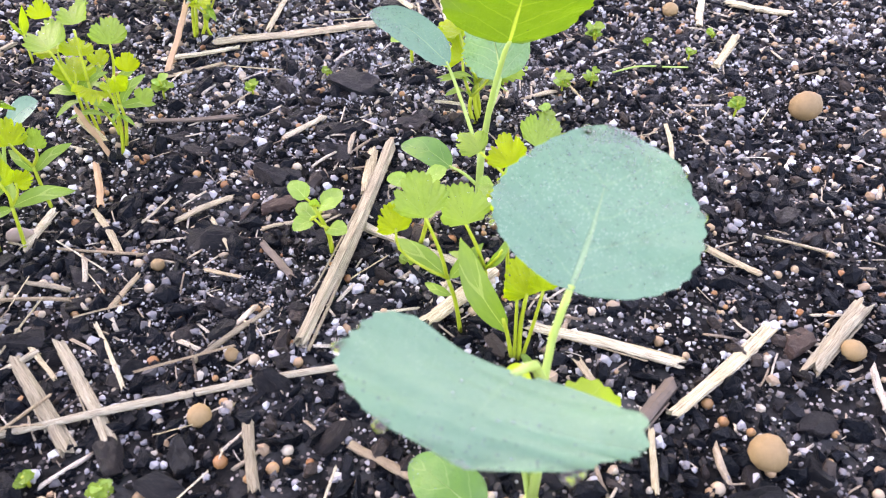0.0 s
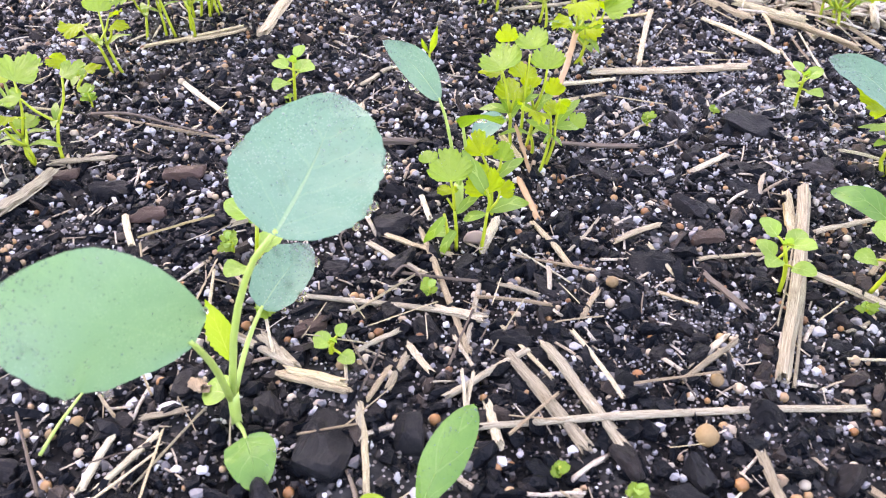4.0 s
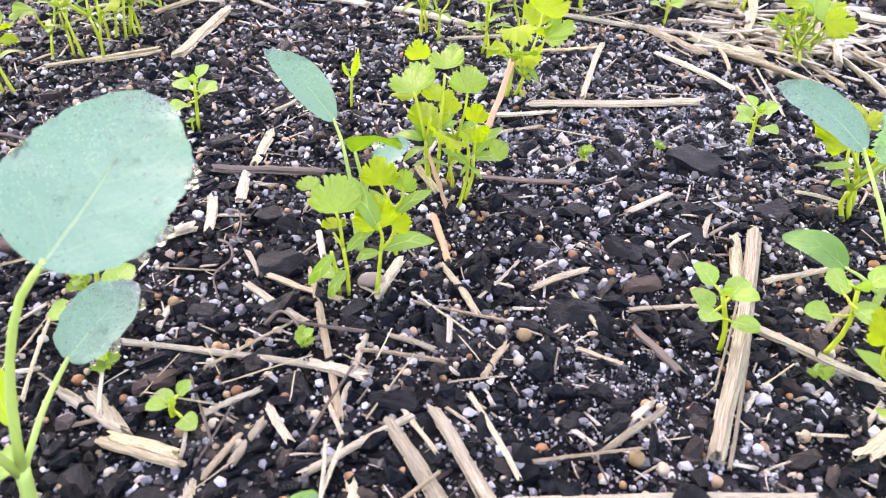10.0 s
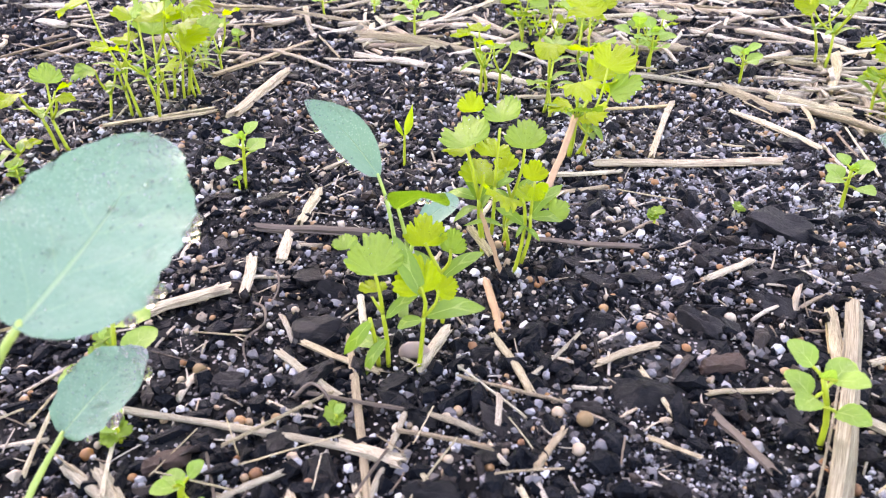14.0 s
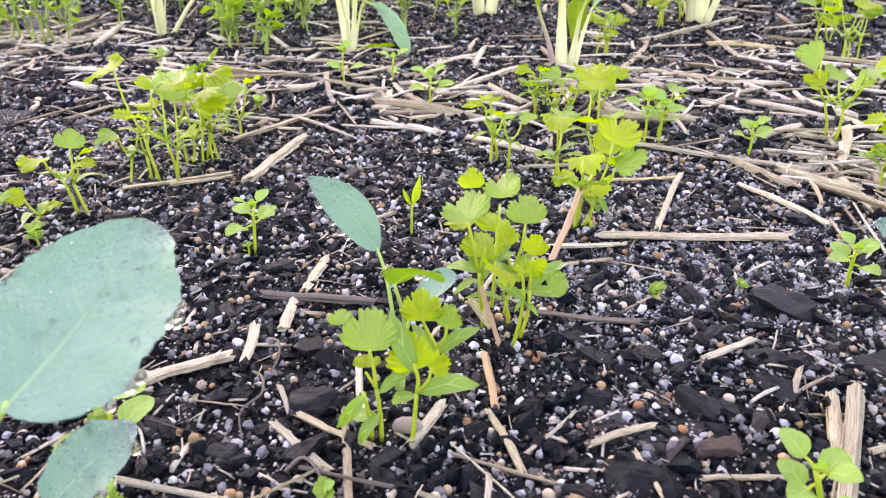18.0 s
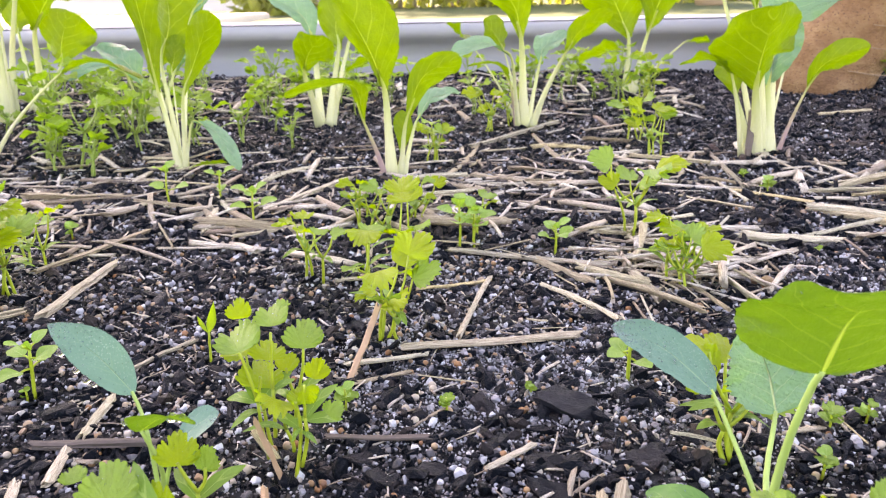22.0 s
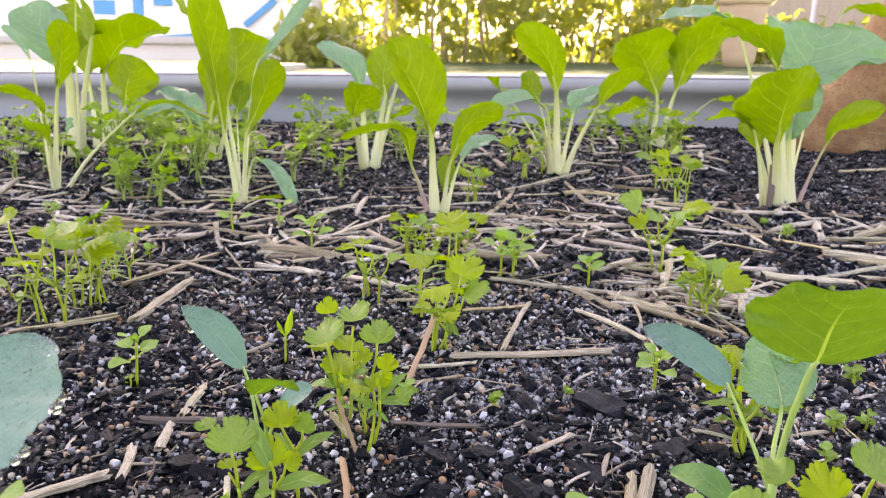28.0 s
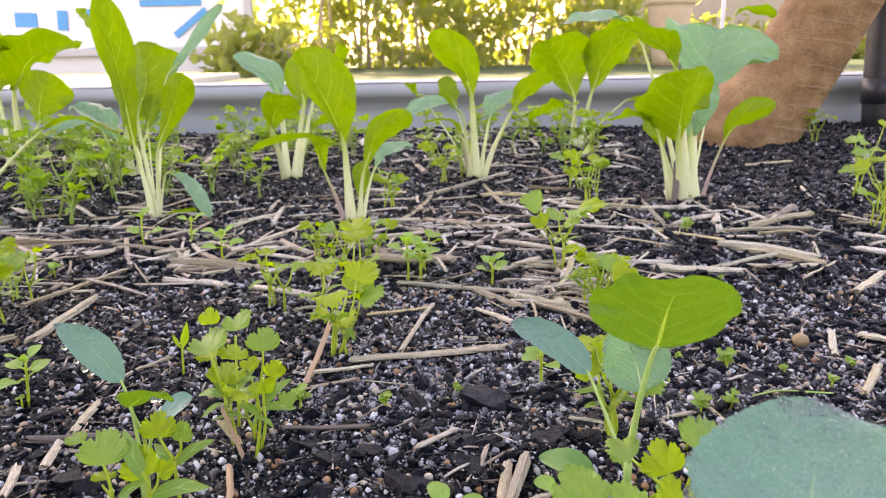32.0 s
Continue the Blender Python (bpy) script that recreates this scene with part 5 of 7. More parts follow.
def herb(x, y, label, stalks, leaves):
    """One coriander plant: stalks by their thickness and line; fans and seed leaves by foot, way and length."""
    rng = random.Random(int(x * 1e5) + int(y * 1e5))
    ob = thing("coriander", x, y, soil_z(x, y), label, "herb", "coriander clumps")
    for k, (thick, pts) in enumerate(stalks):
        part("stem" if thick > 0.0006 else "petiole", tube("stalk", [(p[0], p[1], p[2] - 0.001 * (q == 0 and p[2] < 0.004)) for q, p in enumerate(pts)], thick * 1.1, thick * 0.85, M_CORI_STEM, 7, 6), ob)
    for kind, foot, way, size in leaves:
        shapes = COTS if kind == "cg" else FANS_BACKLIT if kind == "fy" else FANS
        way = Vector(way) + Vector((0, 0.0 if kind == "cg" else 0.45 * size, 0))
        size *= (0.9 if x > 0.05 else 1.0) * (1.0 if kind == "cg" else 0.92 if x < 0.05 else 0.92)
        leaf = part("cotyledon" if kind == "cg" else "leaf", shapes[rng.randrange(len(shapes))], ob, m=stand(foot, way, (rng.gauss(0, 0.22), rng.uniform(-0.8, -0.2), 0.75), size))
        if kind != "cg" and size > 0.0085:
            spots = [(rng.gauss(0, 0.25), rng.uniform(0.25, 0.8), 0.02) for _ in range(14)]
            drops = strewn("dew", [ICO], np.array(spots), np.array([rng.uniform(0.008, 0.022) for _ in spots]), 3.0, M_WATER, True, 5)
            part("dew", drops, leaf, "small water drops on the leaf")["kind"] = "stuff"
    return ob


def weed(x, y, high, pairs, seed, size=1.0, label="small pale green weed seedling with oval leaves", lean=(0, 0)):
    rng = random.Random(seed)
    ob = thing("weed_seedling", x, y, soil_z(x, y) - 0.001, label, "seedling", "weed seedlings")
    top = Vector((lean[0], lean[1], high))
    part("stem", tube("stem", [(0, 0, 0), top * 0.5 + Vector((rng.gauss(0, 0.001), 0, 0)), top], 0.0008, 0.0006, M_CORI_STEM, 6, 5), ob)
    turn = rng.uniform(0, 3.14)
    for q in range(pairs):
        f = 0.45 + 0.55 * (q + 1) / pairs if pairs > 2 else (q + 1) / pairs
        p = top * f
        for s in (0, 1):
            a = turn + q * 1.57 + s * 3.14
            d = Vector((math.cos(a), math.sin(a), 0.25 + 0.3 * (f > 0.9) + rng.gauss(0, 0.12)))
            ln = rng.uniform(0.0075, 0.0098) * size * (0.85 if q == pairs - 1 else 1.0)
            e = p + d.normalized() * ln * 0.45
            part("petiole", tube("petiole", [p, (p + e) / 2 + Vector((0, 0, 0.0003)), e], 0.00045, 0.0004, M_CORI_STEM, 5, 3), ob)
            part("leaf", OVALS[rng.randrange(3)], ob, m=stand(e, d, (0, -0.25, 1), ln))
    part("tip_leaf", OVALS[0], ob, m=stand(top, (0.2, -0.3, 0.8), (0, -1, 0.4), 0.0045 * size))
    return ob


def tiny(x, y, high, seed, label="tiny lacy green seedling low on the soil"):
    rng = random.Random(seed)
    ob = thing("tiny_seedling", x, y, soil_z(x, y) - 0.0005, label, "seedling", "tiny seedlings")
    part("stem", tube("stem", [(0, 0, 0), (0.0004, 0, high * 0.5), (0, 0, high * 0.8)], 0.0005, 0.0004, M_CORI_STEM, 5, 3), ob)
    n = rng.randrange(5, 8)
    for k in range(n):
        a = 6.28 * k / n + rng.gauss(0, 0.25)
        d = Vector((math.cos(a), math.sin(a), rng.uniform(0.1, 0.9)))
        part("leaf", OVALS[rng.randrange(3)] if k % 2 else FANS[rng.randrange(6)], ob, m=stand((0, 0, high * rng.uniform(0.4, 0.85)), d, (0, -0.3, 1), high * rng.uniform(0.28, 0.48)))
    return ob


DROP = ICO


def dew(parent, me, count, seed, r0=0.00010, r1=0.00027, edge=0, edge_r=0.0012):
    """Dew over a leaf's face, and larger beads along its edge."""
    rng = np.random.default_rng(seed)
    v = np.empty(len(me.vertices) * 3)
    me.vertices.foreach_get("co", v)
    nr = np.empty(len(me.vertices) * 3)
    me.vertices.foreach_get("normal", nr)
    v, nr = v.reshape(-1, 3), nr.reshape(-1, 3)
    quads = np.array([list(q.vertices) for q in me.polygons])
    high = np.arange(len(quads)) / len(quads)
    chance = 0.25 + 3.0 * high ** 4
    pick = quads[rng.choice(len(quads), count, p=chance / chance.sum())]
    a, b = rng.random((count, 1)), rng.random((count, 1))
    p = (v[pick[:, 0]] * (1 - a) + v[pick[:, 1]] * a) * (1 - b) + (v[pick[:, 3]] * (1 - a) + v[pick[:, 2]] * a) * b
    s = r0 + (r1 - r0) * rng.random(count) ** 1.7
    p = p + nr[pick[:, 0]] * s[:, None] * 0.45
    ob = part("dew", strewn("dew", [DROP], p, s, 3.0, M_DEW, True, seed), parent, "fine dew beads on the leaf")
    ob["kind"] = "stuff"
    for k in range(7 if count > 300 else 0):
        q = quads[int(rng.integers(len(quads) // 5, len(quads) * 4 // 5))]
        r = rng.uniform(0.0005, 0.0011)
        drop = mesh_of("drop", BALL[0] * r * np.array([0.85, 0.75, 0.5]), [tuple(int(j) for j in f) for f in BALL[1]], M_WATER)
        n = Vector(nr[q[0]])
        part("drop", drop, parent, "large clear water drop on the leaf", Matrix.Translation(Vector(v[q[0]]) + n * r * 0.3) @ n.to_track_quat("Z", "Y").to_matrix().to_4x4())
    width = 9
    rim = [i for i in range(len(v)) if i % width in (0, width - 1) and len(v) * 0.15 < i < len(v) * 0.95]
    ball = BALL
    for k in range(edge):
        i = rim[int(rng.integers(0, len(rim)))]
        r = edge_r * rng.uniform(0.5, 1.1)
        bead = mesh_of("bead", ball[0] * r * np.array([1, 1, 1.12]), [tuple(int(j) for j in q) for q in ball[1]], M_WATER)
        part("bead", bead, parent, "clear water bead on the leaf edge", Matrix.Translation(v[i] - np.array([0, 0, r * 0.7])))
    return ob


def leafy(ob, rows, origin):
    """Leaves of a cabbage seedling: stalk points, blade points, width, upper side, outline, material, teeth, dew, beads."""
    o = Vector(origin)
    for k, (stalk, pts, width, up, kind, mat, teeth, drops, beads) in enumerate(rows):
        st = [Vector(p) - o for p in stalk]
        bl = [Vector(p) - o for p in pts]
        leaf = part("leaf", blade("leaf", bl, width, up, mat, kind, 0.16, 0.018, teeth, 44 if width > 0.03 else 22, 4, k + 3, 13 if width > 0.03 else 11, 0.07 if width > 0.012 else 0.0), ob)
        part("petiole", tube("petiole", st + [bl[0] + (bl[1] - bl[0]) * 0.06], 0.0014 * (0.4 + width * 10), 0.00085 * (0.4 + width * 10), M_KALE_STEM, 8, 7), leaf, "pale green leaf stalk")
        if drops:
            dew(leaf, leaf.data, drops, 70 + k, edge=beads)


K = "blue green kohlrabi seedling with dewy round leaves"
# beside the grit path, two broad leaves and a small one
base = (-0.0893, 0.1196, 0.0)
k1 = thing("kohlrabi_seedling", *base, K, "seedling", "kohlrabi seedlings")
part("stem", tube("stem", [(0, 0, -0.002), (0.0005, 0.0003, 0.006), (0.001, 0.001, 0.013)], 0.0014, 0.0015, M_KALE_STEM, 10, 5), k1, "pale purple green stem")
leafy(k1, [
    ([(-0.0885, 0.1203, 0.012), (-0.084, 0.122, 0.036), (-0.0775, 0.1235, 0.054)], [(-0.0710, 0.124, 0.0628), (-0.0652, 0.139, 0.0713), (-0.0612, 0.1535, 0.0802)], 0.0345, (-0.1, -0.55, 0.8), "round", M_KALE, 0.045, 480, 16),
    ([(-0.0888, 0.1198, 0.012), (-0.087, 0.114, 0.030), (-0.085, 0.107, 0.044)], [(-0.0843, 0.105, 0.0490), (-0.0945, 0.0925, 0.0662), (-0.1065, 0.080, 0.0780)], 0.0285, (-0.2, -0.75, 0.65), "oval", M_KALE_SMOOTH, 0.03, 420, 3),
    ([(-0.0882, 0.1206, 0.012), (-0.0865, 0.128, 0.020), (-0.0850, 0.134, 0.0245)], [(-0.0835, 0.137, 0.0277), (-0.0785, 0.145, 0.0330), (-0.0735, 0.1525, 0.0365)], 0.0155, (-0.1, -0.5, 0.85), "round", M_KALE, 0.04, 420, 6),
    ([(-0.0886, 0.120, 0.012), (-0.0872, 0.1205, 0.020)], [(-0.0866, 0.121, 0.0245), (-0.0892, 0.124, 0.032), (-0.0922, 0.127, 0.0395)], 0.006, (0.5, -0.8, 0.2), "lance", M_YOUNG, 0.18, 0, 0),
    ([(-0.089, 0.1195, 0.003), (-0.086, 0.116, 0.005)], [(-0.084, 0.113, 0.006), (-0.0805, 0.107, 0.0065), (-0.0772, 0.100, 0.0030)], 0.0125, (0.1, -0.3, 1), "round", M_COT, 0.0, 30, 1),
    ([(-0.089, 0.1198, 0.010), (-0.0895, 0.121, 0.011)], [(-0.0905, 0.1215, 0.0115), (-0.094, 0.123, 0.0105), (-0.0985, 0.1245, 0.008)], 0.009, (0.0, -0.3, 1), "round", M_WEED, 0.0, 0, 0),
], base)

base = (0.1040, 0.0880, 0.0)
k2 = thing("kohlrabi_seedling", *base, "blue green kohlrabi seedling with a ragged lower leaf", "seedling", "kohlrabi seedlings")
part("stem", tube("stem", [(0, 0, -0.002), (0.0003, 0.0, 0.008), (0.0006, 0.0005, 0.018)], 0.0015, 0.0016, M_KALE_STEM, 10, 5), k2)
leafy(k2, [
    ([(0.1046, 0.0885, 0.016), (0.1044, 0.091, 0.036), (0.1056, 0.0955, 0.057)], [(0.1083, 0.098, 0.0683), (0.1152, 0.110, 0.0746), (0.1214, 0.1228, 0.0836)], 0.0365, (-0.25, -0.62, 0.75), "round", M_KALE, 0.05, 1000, 6),
    ([(0.1046, 0.0882, 0.016), (0.104, 0.0872, 0.045), (0.100, 0.084, 0.066)], [(0.0950, 0.0790, 0.0715), (0.0885, 0.0705, 0.0755), (0.0850, 0.0630, 0.0740)], 0.042, (0.17, 0.30, 0.9), "round", M_KALE_SMOOTH, 0.06, 160, 6),
    ([(0.1046, 0.0885, 0.016), (0.1055, 0.090, 0.026)], [(0.1064, 0.092, 0.0345), (0.117, 0.095, 0.034), (0.1272, 0.098, 0.0200)], 0.016, (0.1, -0.4, 1), "round", M_YOUNG, 0.12, 0, 0),
    ([(0.1046, 0.0885, 0.016), (0.102, 0.0892, 0.030)], [(0.1008, 0.090, 0.0385), (0.1000, 0.099, 0.0400), (0.1008, 0.108, 0.0341)], 0.012, (-0.6, -0.3, 0.8), "round", M_YOUNG, 0.04, 0, 0),
    ([(0.104, 0.0880, 0.004), (0.099, 0.089, 0.008)], [(0.0950, 0.090, 0.0095), (0.088, 0.096, 0.0135), (0.0812, 0.103, 0.0132)], 0.0135, (0.0, -0.35, 1), "round", M_COT, 0.0, 20, 1),
], base)

base = (-0.0400, 0.2190, 0.0)
k3 = thing("kohlrabi_seedling", *base, "blue green kohlrabi seedling rising from a coriander clump", "seedling", "kohlrabi seedlings")
part("stem", tube("stem", [(0, 0, -0.002), (0.0003, 0.0, 0.006), (0, 0.0005, 0.012)], 0.0014, 0.0018, M_KALE_STEM, 9, 4), k3)
leafy(k3, [
    ([(-0.040, 0.2195, 0.011), (-0.0425, 0.224, 0.022), (-0.0452, 0.2275, 0.033)], [(-0.0472, 0.2288, 0.0394), (-0.0555, 0.2282, 0.0515), (-0.0652, 0.2265, 0.0605)], 0.0118, (0.55, -0.55, 0.6), "oval", M_KALE, 0.03, 160, 6),
    ([(-0.0398, 0.2192, 0.011), (-0.0375, 0.218, 0.024)], [(-0.0385, 0.2125, 0.0385), (-0.0325, 0.2130, 0.0420), (-0.0258, 0.2150, 0.0390)], 0.0160, (0.05, 0.50, 0.85), "round", M_KALE_BACKLIT, 0.04, 60, 5),
    ([(-0.0398, 0.2195, 0.011), (-0.037, 0.222, 0.023)], [(-0.0354, 0.226, 0.0270), (-0.0300, 0.228, 0.0315), (-0.0251, 0.229, 0.0335)], 0.0095, (-0.2, -0.4, 0.9), "round", M_KALE, 0.04, 60, 0),
], base)

base = (0.1130, 0.2120, 0.0)
k4 = thing("kohlrabi_seedling", *base, "kohlrabi seedling with a backlit leaf and dewy blue leaves", "seedling", "kohlrabi seedlings")
part("stem", tube("stem", [(0, 0, -0.002), (0.0002, 0.0003, 0.008), (0.0004, 0.001, 0.018)], 0.0012, 0.0013, M_KALE_STEM, 9, 4), k4)
leafy(k4, [
    ([(0.1134, 0.2130, 0.016), (0.1155, 0.2135, 0.035), (0.1180, 0.2115, 0.052)], [(0.1191, 0.2100, 0.0570), (0.1206, 0.2060, 0.0705), (0.1215, 0.1965, 0.0825)], 0.043, (0.04, 0.9, 0.45), "round", M_KALE_BACKLIT, 0.04, 60, 0),
    ([(0.1132, 0.2130, 0.014), (0.1100, 0.2200, 0.024), (0.1062, 0.2300, 0.034)], [(0.1045, 0.2332, 0.0388), (0.0925, 0.2410, 0.0475), (0.0797, 0.2462, 0.0514)], 0.0130, (0.1, -0.55, 0.8), "round", M_KALE, 0.03, 320, 2),
    ([(0.1134, 0.2132, 0.016), (0.1170, 0.2250, 0.021), (0.1225, 0.2370, 0.0265)], [(0.1236, 0.2392, 0.0290), (0.1215, 0.2440, 0.0400), (0.1160, 0.2475, 0.0515)], 0.0225, (-0.15, -0.85, 0.5), "round", M_BOK_SKYLIT, 0.13, 90, 2),
    ([(0.1128, 0.2120, 0.004), (0.1080, 0.2150, 0.0075)], [(0.1040, 0.2175, 0.0085), (0.0965, 0.2225, 0.0125), (0.0880, 0.2285, 0.0110)], 0.0098, (-0.2, -0.4, 0.9), "round", M_COT, 0.0, 20, 0),
], base)

base = (-0.2430, 0.2780, 0.0)
k5 = thing("kohlrabi_seedling", *base, "small blue green kohlrabi seedling with one round leaf", "seedling", "kohlrabi seedlings")
leafy(k5, [
    ([(-0.243, 0.278, -0.002), (-0.244, 0.275, 0.014)], [(-0.2449, 0.273, 0.0250), (-0.2435, 0.277, 0.0340), (-0.2421, 0.281, 0.0420)], 0.0165, (0.0, -0.6, 0.8), "round", M_KALE, 0.03, 50, 0),
    ([(-0.243, 0.278, -0.002), (-0.239, 0.274, 0.013)], [(-0.236, 0.270, 0.020), (-0.231, 0.264, 0.024), (-0.226, 0.259, 0.022)], 0.011, (0.0, -0.3, 1), "round", M_YOUNG, 0.03, 0, 0),
    ([(-0.243, 0.278, -0.002), (-0.243, 0.262, 0.015)], [(-0.241, 0.248, 0.023), (-0.234, 0.236, 0.029), (-0.226, 0.226, 0.028)], 0.017, (0.0, -0.3, 1), "round", M_KALE, 0.03, 0, 0),
], base)

base = (-0.0400, 0.0915, 0.0)
c0 = thing("cabbage_seedling", *base, "young green seedling with upright spoon shaped seed leaves", "seedling", "")
leafy(c0, [
    ([(-0.0400, 0.0915, -0.002), (-0.0395, 0.0925, 0.003)], [(-0.0390, 0.0935, 0.0060), (-0.0345, 0.1030, 0.0150), (-0.0272, 0.1165, 0.0212)], 0.0105, (0.35, -0.7, 0.7), "spoon", M_COT, 0.0, 60, 1),
    ([(-0.0400, 0.0915, -0.002), (-0.0415, 0.0918, 0.004)], [(-0.0425, 0.0922, 0.0065), (-0.0465, 0.0938, 0.0105), (-0.0514, 0.0950, 0.0125)], 0.0055, (0.2, -0.5, 0.9), "spoon", M_YOUNG, 0.0, 0, 0),
    ([(-0.0400, 0.0915, -0.002), (-0.0395, 0.0915, 0.004)], [(-0.0390, 0.0915, 0.006), (-0.0365, 0.0920, 0.0085), (-0.0340, 0.0925, 0.0080)], 0.0048, (0.0, -0.5, 0.9), "spoon", M_YOUNG, 0.0, 0, 0),
], base)

# coriander: two clumps mid bed, one by the near seedling, the rest in rows behind
coriander(0.1180, 0.2560, 0.040, 3, 21, 0.006, 2, lean=(0.0, 0.004), size=1.1)
for k, (x, y, h, n) in enumerate(((-0.0379, 0.4104, 0.031, 3), (-0.0092, 0.3860, 0.034, 2), (0.0084, 0.3386, 0.036, 4), (-0.0147, 0.4804, 0.031, 3), (0.0018, 0.5096, 0.026, 3), (-0.028, 0.50, 0.030, 3),
                                  (0.012, 0.42, 0.040, 2), (0.1252, 0.4705, 0.044, 3), (0.1386, 0.3970, 0.035, 6), (0.1837, 0.7574, 0.040, 4), (0.1862, 0.6783, 0.041, 4), (0.0058, 0.6697, 0.036, 4),
                                  (-0.1907, 0.3548, 0.051, 3), (-0.1931, 0.3801, 0.050, 3), (-0.1850, 0.3838, 0.047, 3), (-0.1925, 0.4254, 0.032, 3), (-0.2067, 0.3491, 0.028, 2), (0.0422, 0.47, 0.026, 2))):
    coriander(x, y, h * 1.1, n, 130 + k, 0.008, 2)
for k, (x, y, h, n) in enumerate(((-0.2010, 0.2325, 0.036, 3), (-0.2131, 0.1699, 0.033, 2), (-0.2258, 0.2918, 0.018, 1), (-0.2045, 0.3110, 0.032, 2), (0.4391, 0.7018, 0.070, 3), (0.3835, 0.5700, 0.066, 4),
                                  (0.4269, 0.6281, 0.057, 3), (0.5722, 1.0641, 0.046, 3), (0.2420, 0.98, 0.055, 5), (0.055, 0.79, 0.045, 4), (0.07, 0.83, 0.05, 3), (0.25, 1.0, 0.06, 4))):
    coriander(x, y, h, n, 160 + k, 0.009, 2)

coriander(-0.0205, 0.2590, 0.036, 2, 204, 0.007, 1, size=0.84)

# weeds and tiny seedlings
weed(0.0635, 0.1860, 0.0215, 3, 1, 0.86, "pale green weed seedling beside a broad straw", (-0.004, -0.001))
weed(0.0905, 0.1880, 0.0265, 3, 2, 0.92, "pale green weed seedling beside a coriander plant", (0.0, -0.003))
weed(-0.1187, 0.2910, 0.021, 3, 3, 0.95, lean=(0.002, 0))
weed(-0.0998, 0.1700, 0.0270, 2, 4, 1.2, "pale green weed seedling behind a kohlrabi leaf", (0.004, 0.003))
weed(-0.0690, 0.1465, 0.0075, 2, 5, 0.62)
weed(0.0318, 0.4548, 0.027, 3, 6, 1.1)
weed(0.0400, 0.4560, 0.024, 3, 7, 1.1)
weed(0.0840, 0.4436, 0.0175, 3, 8, 0.9)
weed(-0.0951, 0.4920, 0.026, 3, 9, 1.1)
weed(-0.1357, 0.5504, 0.022, 2, 10, 1.0)
weed(-0.1675, 0.5383, 0.026, 2, 11, 1.2)
weed(0.1176, 0.1990, 0.016, 2, 12, 0.9)
weed(0.0980, 0.3060, 0.016, 3, 13, 0.8)
for k, (x, y, h) in enumerate(((0.0322, 0.2808, 0.0095), (0.0615, 0.2950, 0.006), (0.1812, 0.3172, 0.0112), (0.1699, 0.2782, 0.0095), (0.2400, 0.5662, 0.015), (-0.3269, 0.5664, 0.02), (-0.0028, 0.2836, 0.0115),
                               (-0.0450, 0.1730, 0.0075), (-0.0921, 0.1597, 0.010), (0.0862, 0.1777, 0.0075), (0.1565, 0.2745, 0.0105), (-0.2057, 0.2781, 0.012), (-0.1133, 0.1893, 0.0096), (0.2361, 0.3143, 0.007),
                               (0.2192, 0.2978, 0.008), (0.1828, 0.3188, 0.0096), (0.2040, 0.3094, 0.007), (0.1436, 0.2490, 0.0113), (0.2375, 0.6085, 0.009), (0.2445, 0.5786, 0.0113), (0.1641, 0.3288, 0.006), (0.2252, 0.4473, 0.005),
                               (0.012, 0.108, 0.007), (-0.006, 0.113, 0.006), (-0.20, 0.47, 0.012), (0.22, 0.25, 0.011), (-0.12, 0.2885, 0.007))):
    tiny(x, y, h, 300 + k)
sprout = thing("grass_sprout", -0.0625, 0.3180, soil_z(-0.0625, 0.318), "single folded bright green sprout in dark soil", "sprout")
part("stem", tube("stem", [(0, 0, -0.001), (0.0004, 0, 0.008), (0.0008, 0, 0.0145)], 0.0006, 0.0005, M_CORI_STEM, 6, 5), sprout)
part("shoot", blade("shoot", [(0.0008, 0, 0.0135), (0.0016, 0, 0.020), (0.0046, -0.001, 0.0275)], 0.0042, (0.7, -0.6, 0.2), M_YOUNG, "lance", 0.9, 0.0, 0.0, 10, 3), sprout)
part("shoot", blade("shoot", [(0.0006, 0, 0.0135), (-0.0008, 0, 0.018), (-0.0026, -0.001, 0.0215)], 0.0032, (-0.7, -0.6, 0.2), M_YOUNG, "lance", 0.9, 0.0, 0.0, 10, 3), sprout)

runner = thing("creeping_stem", 0.1995, 0.288, soil_z(0.1995, 0.288), "thin pale green stem lying across the soil", "stem")
part("runner", tube("runner", [(-0.0176, -0.001, 0.002), (-0.006, 0.0008, 0.0035), (0.007, 0.0, 0.003), (0.0174, 0.0003, 0.0022)], 0.0005, 0.0004, M_KALE_STEM, 6, 10), runner)
runner = thing("creeping_stem", -0.133, 0.117, soil_z(-0.133, 0.117), "thin pale green stem lying across the soil", "stem")
part("runner", tube("runner", [(-0.002, -0.012, 0.002), (-0.0005, -0.003, 0.004), (0.002, 0.0115, 0.005)], 0.0005, 0.0004, M_KALE_STEM, 6, 8), runner)
flake = lay("pale_shell_flake", chip_mesh("pale_shell_flake", M_WHITE, 81, (1.0, 0.7, 0.16), ICO, 0.12), -0.1090, 0.1235, 0.0032, 0.4, 0.1, "flat white shell flake on the soil", "flake", "", 0.4)
lay("seed_husk", chip_mesh("seed_husk", M_HUSK, 82, (1.0, 0.3, 0.95), BALL, 0.05, True), -0.0325, 0.2005, 0.0042, 0.2, 0.2, "round brown husk leaning among coriander stems", "husk", "", 0.7)


